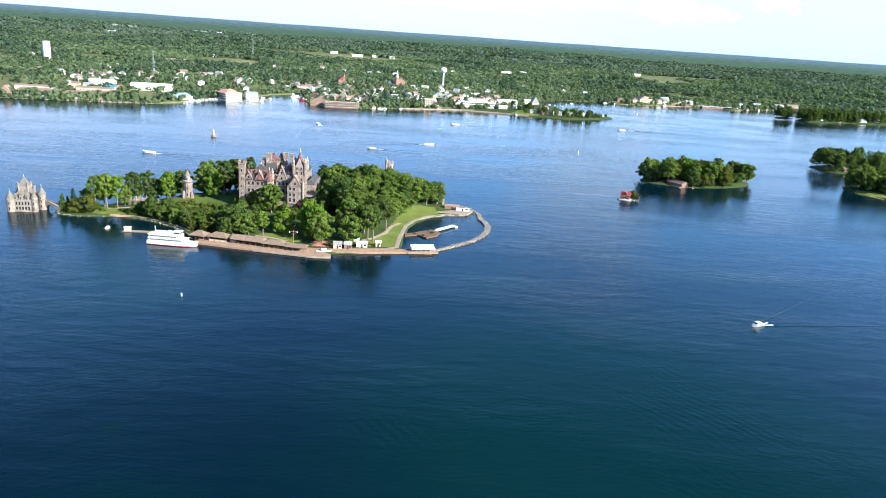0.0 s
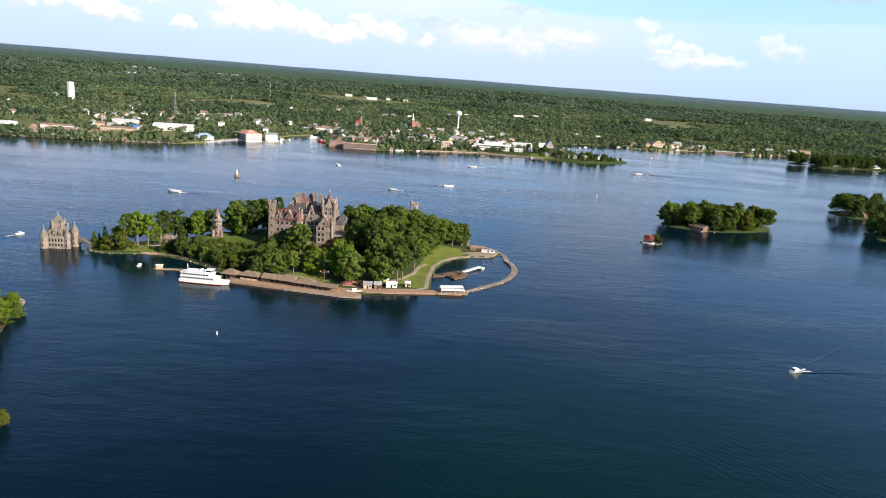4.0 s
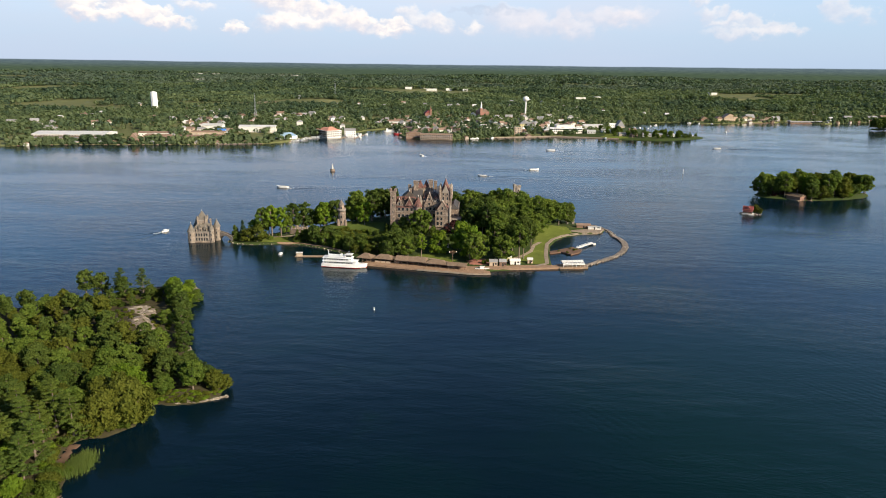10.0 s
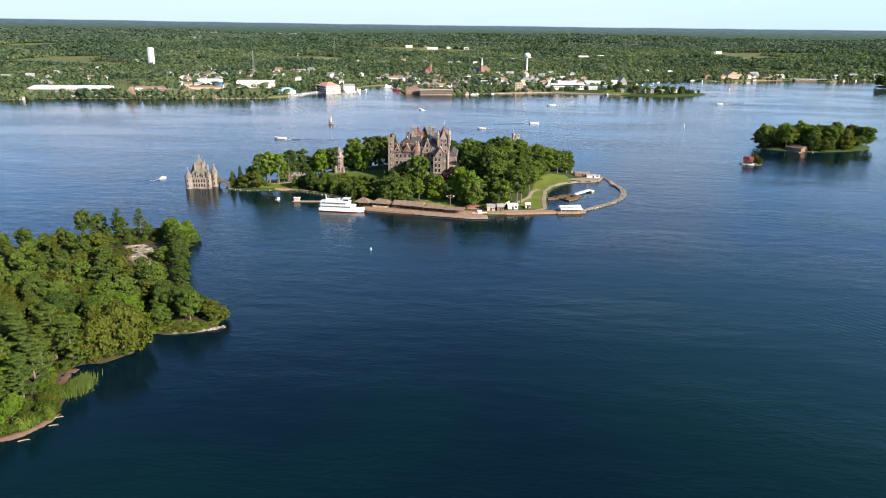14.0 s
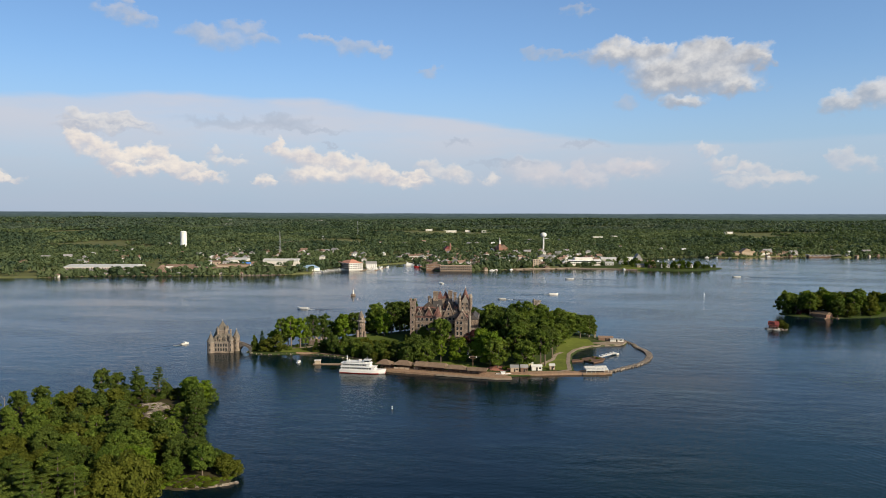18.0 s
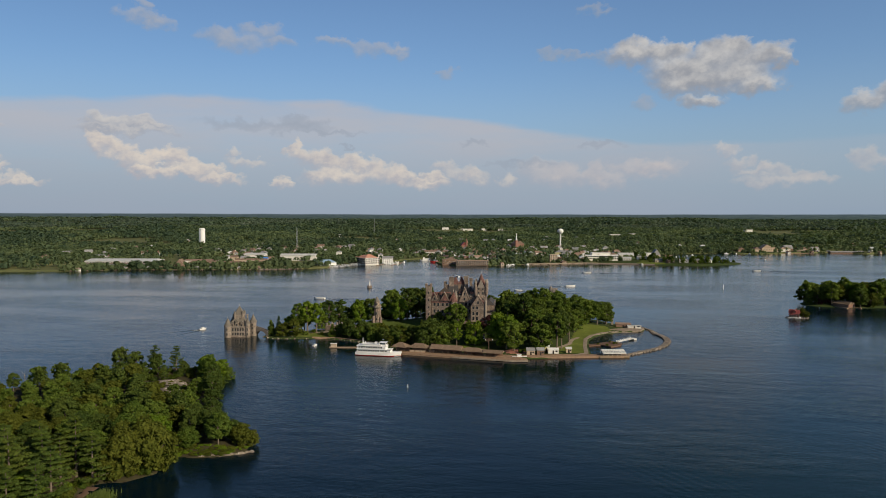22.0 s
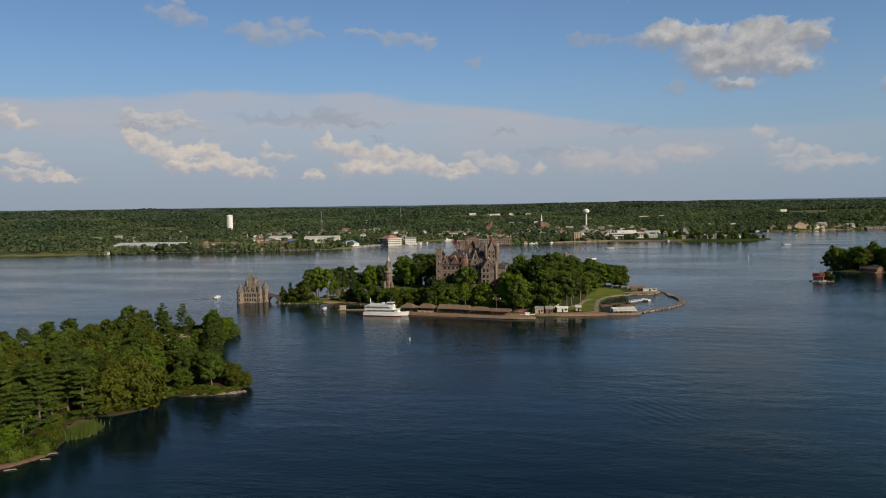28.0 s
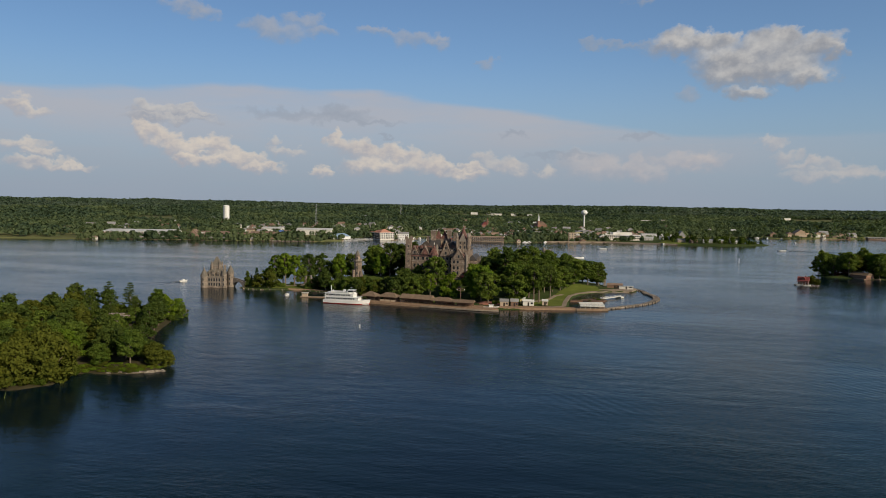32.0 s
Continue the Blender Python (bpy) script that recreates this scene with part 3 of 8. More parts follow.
def terrain(name, outline, height, step, mat, label, margin=6.0):
    """An island's ground: a grid over the outline, dipping under the water outside."""
    xs, ys = [p[0] for p in outline], [p[1] for p in outline]
    gx = np.arange(min(xs) - margin, max(xs) + margin + step, step)
    gy = np.arange(min(ys) - margin, max(ys) + margin + step, step)
    X, Y = np.meshgrid(gx, gy)
    Z = height(X, Y)
    nx, ny = len(gx), len(gy)
    idx = np.arange(nx * ny).reshape(ny, nx)
    quads = np.stack([idx[:-1, :-1], idx[:-1, 1:], idx[1:, 1:], idx[1:, :-1]], -1).reshape(-1, 4)
    keep = (Z.ravel()[quads] > -1.8).any(1)
    me = indexed_mesh(name, np.stack([X, Y, Z], -1).reshape(-1, 3), quads[keep])
    me.polygons.foreach_set("use_smooth", np.ones(len(me.polygons), bool))
    return structure(name, me, mat, label, "ground")


# ---- trees ----
def leaves(centres, radii, count, size, rng, droop=0.0, flat=0.0, thin=1.0, wild=0.75):
    """Leaf sprays on the outside of clumps: (n, 4, 3) quads whose normals look mostly outwards."""
    pick = rng.choice(len(centres), count, p=(radii[:, 0] * radii[:, 1]) / (radii[:, 0] * radii[:, 1]).sum())
    d = rng.normal(size=(count, 3))
    d /= np.linalg.norm(d, axis=1, keepdims=True)
    r = rng.uniform(0.30, 1.18, (count, 1)) ** 0.7
    pos = centres[pick] + d * radii[pick] * r
    out = pos - centres.mean(0)
    out /= np.linalg.norm(out, axis=1, keepdims=True) + 1e-9
    nrm = 0.75 * d + 0.6 * out + rng.normal(scale=wild, size=(count, 3)) + (0, 0, flat)
    nrm /= np.linalg.norm(nrm, axis=1, keepdims=True)
    a = np.cross(nrm, rng.normal(size=(count, 3)))
    a /= np.linalg.norm(a, axis=1, keepdims=True) + 1e-9
    b = np.cross(nrm, a)
    s = size * rng.uniform(0.6, 1.35, (count, 1))
    tip = pos + a * s
    tip[:, 2] -= droop * s[:, 0]
    return np.stack([pos - a * s, pos - b * s * 0.62 * thin, tip, pos + b * s * 0.62 * thin], 1)


def branch_lines(geo, base_z, centres, r, rng, n=6):
    for c in centres[rng.permutation(len(centres))[: 9]]:
        z = base_z + (c[2] - base_z) * rng.uniform(0.05, 0.45)
        start = Vector((0, 0, z))
        mid = start.lerp(Vector(c), 0.5) + Vector((0, 0, 0.5))
        geo.tube([start, mid, c], [r * 0.5, r * 0.32, r * 0.08], 5)


def broadleaf(height, spread, trunk, leaf, count, seed, clumps=22, top=1.0, low=0.0):
    """Trunk mesh and crown mesh of a rounded broad-leaved tree."""
    rng = np.random.default_rng(seed)
    base = trunk * height
    ch = height - base
    cs, rs = [], []
    skew = rng.uniform(-0.16, 0.16, 2) * spread
    for k in range(clumps):
        h = (k + 0.5) / clumps
        prof = math.sin(math.pi * (0.14 + 0.80 * h)) ** 0.75
        ang, rad = k * 2.4 + rng.uniform(-0.6, 0.6), spread * prof * (rng.uniform(0.15, 0.95) ** 0.55) * rng.uniform(0.8, 1.12)
        cs.append((rad * math.cos(ang) + skew[0] * h, rad * math.sin(ang) + skew[1] * h, base + ch * (0.06 + 0.86 * h) + rng.uniform(-0.07, 0.07) * ch))
        q = spread * rng.uniform(0.13, 0.29)
        rs.append((q, q, q * rng.uniform(0.5, 0.85)))
    cs, rs = np.array(cs), np.array(rs)
    quads = leaves(cs, rs, count, leaf, rng, droop=0.2, flat=0.35)
    g = Geo()
    r0 = 0.022 * height
    lean = rng.uniform(-0.4, 0.4, 2)
    g.tube([(0, 0, -0.8), (0, 0, 0.3), (lean[0] * 0.4, lean[1] * 0.4, base), (lean[0], lean[1], base + 0.55 * ch), (lean[0] * 1.5, lean[1] * 1.5, base + 0.85 * ch)],
           [r0 * 1.5, r0 * 1.1, r0 * 0.8, r0 * 0.45, r0 * 0.1], 7)
    branch_lines(g, base, cs, r0, rng)
    return g.mesh("trunk"), quad_mesh("crown", quads)


def pine(height, spread, leaf, count, seed, tiers=9, bare=0.16):
    """White pine: flat, uneven tiers of needles on long limbs."""
    rng = np.random.default_rng(seed)
    cs, rs, g = [], [], Geo()
    r0 = 0.017 * height
    g.tube([(0, 0, -0.8), (0, 0, height * 0.5), (0.1, 0.1, height * 0.97)], [r0 * 1.3, r0 * 0.8, r0 * 0.1], 7)
    for k in range(tiers):
        h = bare + (1 - bare) * (k + 0.4) / tiers
        for j in range(rng.integers(5, 9)):
            ang = rng.uniform(0, 2 * math.pi)
            reach = spread * (1.06 - h) ** 0.75 * rng.uniform(0.6, 1.25)
            for q in (0.3, 0.52, 0.76, 1.0):
                cs.append((reach * q * math.cos(ang), reach * q * math.sin(ang), h * height + 0.20 * reach * q * q - 0.05 * reach * q))
                rs.append((0.13 * spread * (0.6 + 0.5 * q), 0.13 * spread * (0.6 + 0.5 * q), 0.018 * spread + 0.06))
            g.tube([(0, 0, h * height - 0.2), cs[-1]], [r0 * 0.3, r0 * 0.06], 4)
    cs.append((0, 0, height * 0.97)), rs.append((0.5, 0.5, 0.8))
    cs, rs = np.array(cs), np.array(rs)
    return g.mesh("trunk"), quad_mesh("crown", leaves(cs, rs, count, leaf, rng, droop=-0.15, flat=1.0, thin=0.42, wild=0.4))


def conifer(height, spread, leaf, count, seed):
    """Narrow cone of spruce or cedar."""
    rng = np.random.default_rng(seed)
    h = rng.uniform(0.04, 1.0, 46) ** 1.1
    ang = rng.uniform(0, 2 * math.pi, 46)
    rad = spread * (1.02 - h) * rng.uniform(0.5, 0.9, 46)
    cs = np.stack([rad * np.cos(ang), rad * np.sin(ang), h * height], 1)
    q = spread * (0.22 + 0.30 * (1 - h))
    rs = np.stack([q, q, q * 0.8], 1)
    g = Geo()
    g.tube([(0, 0, -0.6), (0, 0, height * 0.6), (0, 0, height * 0.98)], [0.02 * height, 0.012 * height, 0.002 * height], 6)
    return g.mesh("trunk"), quad_mesh("crown", leaves(cs, rs, count, leaf, rng, droop=0.5, flat=0.1, thin=0.8))


def shrub(height, spread, leaf, count, seed):
    rng = np.random.default_rng(seed)
    n = 9
    ang, rad = rng.uniform(0, 2 * math.pi, n), spread * rng.uniform(0.1, 0.7, n)
    cs = np.stack([rad * np.cos(ang), rad * np.sin(ang), height * rng.uniform(0.2, 0.62, n)], 1)
    q = spread * rng.uniform(0.3, 0.5, n)
    rs = np.stack([q, q, np.minimum(q, height * 0.42)], 1)
    g = Geo()
    for c in cs[:4]:
        g.tube([(c[0] * 0.2, c[1] * 0.2, -0.4), tuple(c)], [0.12, 0.04], 5)
    return g.mesh("trunk"), quad_mesh("crown", leaves(cs, rs, count, leaf, rng, droop=0.2, flat=0.3))


# near kinds have small leaves, far kinds larger sprays
KINDS = {
    "maple": [broadleaf(15, 5.9, 0.14, 0.54, 3200, s, 62) for s in (11, 12, 13, 14)],
    "oak": [broadleaf(17, 5.6, 0.26, 0.54, 2900, s, 54) for s in (21, 22, 23)],
    "round": [broadleaf(12, 5.4, 0.06, 0.54, 2900, s, 56) for s in (31, 32, 33)],
    "tall": [broadleaf(18, 4.5, 0.36, 0.54, 2300, s, 42) for s in (41, 42)],
    "near_maple": [broadleaf(11, 4.9, 0.10, 0.33, 7000, s, 84) for s in (51, 52, 53)],
    "near_oak": [broadleaf(13, 5.0, 0.20, 0.33, 6600, s, 78) for s in (61, 62)],
    "near_round": [broadleaf(9, 5.2, 0.02, 0.33, 7600, s, 92) for s in (71, 72)],
    "near_pine": [pine(15, 5.3, 0.46, 5600, s, 10, 0.10) for s in (81, 82, 83)],
    "pine": [pine(15, 5.0, 0.56, 2400, s, 10) for s in (84, 85)],
    "spruce": [conifer(10, 2.3, 0.42, 2200, s) for s in (91, 92)],
    "cedar": [conifer(9, 2.6, 0.42, 2400, s) for s in (93, 94)],
    "shrub": [shrub(3.2, 2.6, 0.36, 900, s) for s in (95, 96)],
    "near_shrub": [shrub(2.6, 2.4, 0.22, 1700, s) for s in (97, 98, 99)],
}
MASTERS = {}


def tree(kind, leaf_mat, x, y, z, scale=1.0, turn=0.0, stretch=1.0, label="", group="", variant=0):
    meshes = KINDS[kind][variant % len(KINDS[kind])]
    key = (kind, variant % len(KINDS[kind]), leaf_mat.name)
    if key not in MASTERS:
        MASTERS[key] = (meshes[0].copy() if meshes[0].materials else meshes[0], meshes[1].copy() if meshes[1].materials else meshes[1])
        MASTERS[key][0].materials.clear(), MASTERS[key][1].materials.clear()
        MASTERS[key][0].materials.append(M_BARK), MASTERS[key][1].materials.append(leaf_mat)
    trunk, crown = MASTERS[key]
    name = "shrub" if "shrub" in kind else ("pine_tree" if "pine" in kind else "tree")
    ob = thing(name, x, y, z, turn, label or "leafy green tree on the island", "shrub" if name == "shrub" else "tree", group)
    ob.scale = (scale, scale, scale * stretch)
    a, b = new("trunk", trunk), new("crown", crown)
    a.parent = b.parent = ob
    return ob


def scatter(poly, spacing, seed, holes=(), inset=0.0):
    """Points inside an outline, no two nearer than the spacing."""
    rng = np.random.default_rng(seed)
    xs, ys = [p[0] for p in poly], [p[1] for p in poly]
    tries = int((max(xs) - min(xs)) * (max(ys) - min(ys)) / spacing ** 2 * 9)
    px, py = rng.uniform(min(xs), max(xs), tries), rng.uniform(min(ys), max(ys), tries)
    ok = polygon_distance(px, py, poly) > inset
    for cx, cy, r in holes:
        ok &= np.hypot(px - cx, py - cy) > r
    out = []
    for x, y in zip(px[ok], py[ok]):
        if all((x - a) ** 2 + (y - b) ** 2 > spacing ** 2 for a, b in out):
            out.append((float(x), float(y)))
    return out


def joined_trees(name, items, leaf_mat, label):
    """Many far trees as one mesh. items: kind, x, y, z, scale, turn, stretch."""
    out, trunks = [], Geo()
    for k, (kind, x, y, z, size, turn, stretch) in enumerate(items):
        me = KINDS[kind][k % len(KINDS[kind])][1]
        co = np.empty(len(me.vertices) * 3, np.float32)
        me.vertices.foreach_get("co", co)
        co = co.reshape(-1, 3)
        c, s = math.cos(turn), math.sin(turn)
        co = np.stack([x + size * (c * co[:, 0] - s * co[:, 1]), y + size * (s * co[:, 0] + c * co[:, 1]), z + size * stretch * co[:, 2]], 1).reshape(-1, 4, 3)
        k = {"peninsula_trees": 4, "point_trees": 4, "grove": 2, "thicket": 2}.get(name, 1)
        co = co[::k]
        mid = co.mean(1, keepdims=True)
        out.append(mid + (co - mid) * math.sqrt(k) * 0.96)
        trunks.cyl(x, y, z - 1, z + 8 * size, .35, .15, 5)
    me = quad_mesh(name, np.concatenate(out))
    me.materials.append(leaf_mat)
    ob = tagged(new(name, me), label, "trees", kind="stuff")
    part("trunks", trunks, M_BARK, ob)
    return ob


# ---- water and the mainland ----
water_geo = Geo()
ring = [0, 60, 140, 260, 420, 700, 1200, 2200, 3600, 4950]
for k, r in enumerate(ring[1:]):
    water_geo.v += [(-40 + r * math.cos(2 * math.pi * i / 64), 200 + r * math.sin(2 * math.pi * i / 64), 0.0) for i in range(64)]
water_geo.v.append((-40, 200, 0))
water_geo.f += [(i, (i + 1) % 64, len(water_geo.v) - 1) for i in range(64)]
for k in range(len(ring) - 2):
    water_geo.f += [(k * 64 + i, (k + 1) * 64 + i, (k + 1) * 64 + (i + 1) % 64, k * 64 + (i + 1) % 64) for i in range(64)]
structure("water", water_geo, M_WATER, "deep blue-green river water with fine ripples", "water")

SHORE = [(-2600, 300), (-1500, 760), (-1100, 880), (-800, 972), (-740, 1006), (-681, 1022), (-626, 1030), (-565, 1041), (-481, 1062), (-432, 1080), (-404, 1110),
         (-401, 1154), (-381, 1190), (-335, 1262), (-315, 1350), (-268, 1416), (-240, 1290), (-218, 1225), (-185, 1198), (-130, 1206), (-66, 1250),
         (-19, 1268), (51, 1300), (120, 1330), (180, 1500), (240, 1640), (330, 1730), (402, 1746), (461, 1722), (525, 1746), (702, 1822), (764, 1775), (885, 1856),
         (972, 1895), (1118, 1803), (1200, 1690), (1500, 1500), (2400, 900), (4300, 300)]
CX, CY = -40.0, 0.0
shore_az = np.array([math.atan2(x - CX, y - CY) for x, y in SHORE])
shore_r = np.array([math.hypot(x - CX, y - CY) for x, y in SHORE])


def shore_radius(az):
    return np.interp(az, shore_az, shore_r)


def mainland_z(x, y):
    az, r = np.arctan2(np.asarray(x) - CX, np.asarray(y) - CY), np.hypot(np.asarray(x) - CX, np.asarray(y) - CY)
    d = r - shore_radius(az)
    z = np.where(d < 0, -2.5, 1.6 + np.minimum(d, 500) * 0.022)
    roll = 5 * np.sin(x * 0.0021 + 1) * np.sin(y * 0.0017)
    return z + smooth(r, 1700, 4950) * 60 + smooth(d, 300, 1500) * roll


azs = np.unique(np.concatenate([np.linspace(-1.42, 1.5, 240), shore_az]))
rows = [-6, 0.5, 6, 20, 45, 90, 160, 280, 450, 700, 1000, 1400, 1900, 2500, 3200, 4000]
land = Geo()
for a in azs:
    s = float(shore_radius(a))
    for k, d in enumerate(rows):
        r = s + d + (4950 - s - 4000) * max(0.0, (d - 450) / 3550) if d > 450 else s + d
        x, y = CX + r * math.sin(a), CY + r * math.cos(a)
        land.v.append((x, y, -1.5 if d < 0 else float(mainland_z(x, y))))
n_rows = len(rows)
land.f = [(i * n_rows + k, (i + 1) * n_rows + k, (i + 1) * n_rows + k + 1, i * n_rows + k + 1) for i in range(len(azs) - 1) for k in range(n_rows - 1)]
structure("ground", land, M_FARLAND, "flat mainland of fields and clearings behind the shore", "ground")

PENINSULA = [(60, 1296), (120, 1288), (173, 1274), (239, 1252), (290, 1280), (340, 1322), (345, 1345), (300, 1350), (270, 1420), (262, 1500), (230, 1560), (180, 1500), (110, 1400)]


def peninsula_z(x, y):
    d = polygon_distance(np.asarray(x, float), np.asarray(y, float), PENINSULA)
    return np.where(d < 0, np.maximum(d * 0.6, -2), 0.8 + 2.2 * smooth(d, 0, 12) + 4 * smooth(d, 20, 70))


terrain("ground_peninsula", PENINSULA, peninsula_z, 6.0, M_WOODFLOOR, "low grassy peninsula with a stone shore")


def land_z(x, y):
    return float(max(mainland_z(np.array(x), np.array(y)), peninsula_z(np.array([x]), np.array([y]))[0]))


# ---- forest on the mainland: crowns as faceted clumps ----
def crown_cloud(name, pts, label, sprays, spray, seed=5, leaf=None):
    """pts: rows of x, y, ground z, radius, height. One mesh of many uneven crowns of large leaf sprays."""
    leaf = leaf or L_FAR_HAZED
    rng = np.random.default_rng(seed)
    pts = np.asarray(pts, float)
    m = len(pts)
    d = rng.normal(size=(m, sprays, 3))
    d[..., 2] = np.abs(d[..., 2]) * 1.1 - 0.35
    d /= np.linalg.norm(d, axis=2, keepdims=True)
    r = rng.uniform(0.72, 1.08, (m, sprays, 1))
    size = np.stack([pts[:, 3], pts[:, 3], pts[:, 4] * 0.52], 1)[:, None]
    pos = np.stack([pts[:, 0], pts[:, 1], pts[:, 2] + pts[:, 4] * 0.5], 1)[:, None] + d * size * r
    nrm = d + rng.normal(scale=0.16, size=d.shape)
    nrm /= np.linalg.norm(nrm, axis=2, keepdims=True)
    a = np.cross(nrm, rng.normal(size=d.shape))
    a /= np.linalg.norm(a, axis=2, keepdims=True) + 1e-9
    b = np.cross(nrm, a)
    s = spray * rng.uniform(0.7, 1.3, (m, sprays, 1)) * (pts[:, 3] / pts[:, 3].mean())[:, None, None]
    quads = np.stack([pos - a * s, pos - b * s * 0.75, pos + a * s, pos + b * s * 0.75], 2).reshape(-1, 4, 3)
    me = quad_mesh(name, quads)
    me.materials.append(leaf)
    return tagged(new(name, me), label, "trees", kind="stuff")


def groves(name, pts, label, sprays, spray, seed):
    """Splits a wood into lighter broad-leaved and darker, taller groves."""
    x, y = pts[:, 0], pts[:, 1]
    n = np.sin(x * 0.0062 + 2.1 * np.sin(y * 0.0031)) * np.sin(y * 0.0047 + 1.7 * np.sin(x * 0.0043)) + 0.55 * np.sin(x * 0.021 + y * 0.004) * np.sin(y * 0.013 - x * 0.006)
    pts = pts.copy()
    pts[:, 4] *= 0.95 + 0.32 * n
    dark = n + rng.normal(scale=0.35, size=len(n)) > 0.12
    # the horizon wood takes the bluest leaves, haze put into their colour
    crown_cloud(name, pts[~dark], label, sprays, spray, seed, L_HORIZON_HAZED if name == "horizon_forest" else None)
    crown_cloud(name, pts[dark], "dark " + label, sprays, spray, seed + 50, L_FARDARK_HAZED)


FIELDS = [(-1150, 1700, 170, 90), (-900, 1950, 260, 70), (-560, 1990, 140, 60), (-2000, 2200, 300, 150), (-300, 2900, 500, 90), (500, 2500, 350, 90), (1000, 2900, 300, 80),
          (-1300, 3300, 500, 120), (690, 2020, 90, 60), (1500, 3400, 400, 130), (100, 3600, 600, 120), (-2600, 3300, 500, 200), (-700, 3600, 500, 100),
          (-1250, 1820, 110, 200), (-640, 2120, 120, 160), (-1700, 2500, 160, 220), (-420, 2860, 260, 200), (860, 2700, 110, 180),
          (-1450, 4350, 330, 150), (-1880, 4200, 260, 120), (-330, 4300, 420, 90), (1500, 4330, 260, 90)]
rng = np.random.default_rng(7)


def forest_points(count, r0, r1, size, height, town_gap):
    az = rng.uniform(-0.92, 0.92, count)
    r = np.sqrt(rng.uniform(r0 ** 2, r1 ** 2, count))
    x, y = CX + r * np.sin(az), CY + r * np.cos(az)
    d = r - shore_radius(az)
    keep = d > 1.5
    for fx, fy, fa, fb in FIELDS:
        keep &= ((x - fx) / fa) ** 2 + ((y - fy) / fb) ** 2 > 1
    town = smooth(x, -1000, -700) * (1 - smooth(x, 140, 330)) * (1 - smooth(d, 160, 480)) * (0.6 + 0.4 * smooth(x, -420, -300))
    keep &= rng.uniform(0, 1, count) > town * town_gap
    front = (x > -835) & (x < -445) & (d < 120)
    keep &= ~front | (rng.uniform(0, 1, count) < 0.16)
    resort = (x > 430) & (x < 790) & (d < 62)
    keep &= ~resort | (rng.uniform(0, 1, count) < 0.12)
    x, y = x[keep], y[keep]
    z = mainland_z(x, y)
    s = rng.uniform(0.7, 1.3, len(x))
    return np.stack([x, y, z, size * s, height * s * rng.uniform(0.85, 1.2, len(x))], 1)

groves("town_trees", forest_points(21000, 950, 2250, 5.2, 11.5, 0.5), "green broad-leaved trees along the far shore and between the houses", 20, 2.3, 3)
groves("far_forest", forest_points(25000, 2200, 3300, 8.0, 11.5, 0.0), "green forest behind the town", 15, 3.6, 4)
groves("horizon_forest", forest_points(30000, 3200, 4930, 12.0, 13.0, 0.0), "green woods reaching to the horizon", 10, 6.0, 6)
strip = []
for k in range(1150):
    i = random.randrange(3, len(SHORE) - 5)
    (x0, y0), (x1, y1) = SHORE[i], SHORE[i + 1]
    t = random.random()
    x, y = x0 + (x1 - x0) * t, y0 + (y1 - y0) * t
    if -420 < x < -150 and random.random() < .93 or -70 < x < 170 and random.random() < .75:
        continue
    if 430 < x < 790 and random.random() < .85:
        continue
    if -835 < x < -445 and random.random() < .38:
        continue
    n = Vector((x - CX, y - CY)).normalized() * random.uniform(1.5, 17)
    strip.append((x + n.x, y + n.y, float(mainland_z(x + n.x, y + n.y)), random.uniform(2.4, 5.2), random.uniform(4, 12)))
for k in range(1500):
    i = random.randrange(3, len(SHORE) - 5)
    (x0, y0), (x1, y1) = SHORE[i], SHORE[i + 1]
    t = random.random()
    x, y = x0 + (x1 - x0) * t, y0 + (y1 - y0) * t
    if -425 < x < -140 or -60 < x < 120 or 430 < x < 790 and random.random() < .8:
        continue
    n = Vector((x - CX, y - CY)).normalized() * random.uniform(-3.0, 2.5)
    strip.append((x + n.x, y + n.y, .3, random.uniform(1.5, 2.9), random.uniform(2.5, 5.5)))
for cx, cy, m, rad in ((-487, 1072, 16, 13), (-462, 1078, 9, 8), (-668, 1030, 10, 12), (-700, 1024, 6, 9), (-600, 1046, 7, 9), (-780, 990, 10, 16), (-560, 1052, 4, 8), (-515, 1066, 4, 7)):
    for k in range(m):
        x, y = cx + random.uniform(-rad, rad), cy + random.uniform(-6, 7)
        strip.append((x, y, land_z(x, y), random.uniform(4.0, 6.2), random.uniform(9, 15)))
for k in range(60):
    x, y = random.uniform(-112, -22), random.uniform(1252, 1300)
    strip.append((x, y + .4 * (x + 66), land_z(x, y + .4 * (x + 66)), random.uniform(4.0, 6.5), random.uniform(9, 15)))
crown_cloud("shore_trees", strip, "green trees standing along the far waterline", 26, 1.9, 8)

# ---- the castle island ----
ISLAND = [(-243, 436), (-236, 430), (-225, 428), (-211, 431), (-199, 434), (-186, 431), (-173, 425), (-159, 416.5), (-147, 406), (-134, 388), (-110, 383), (-89, 380),
          (-64, 378), (-54, 382), (-25, 391), (-15, 393), (-15.5, 405), (-15.5, 425), (-13, 450), (-8, 466), (0, 480), (14, 490), (28, 494), (33, 503), (31, 512), (14, 528), (2, 548),
          (-25, 572), (-75, 578), (-115, 560), (-150, 532), (-175, 505), (-198, 478), (-222, 458), (-240, 447)]


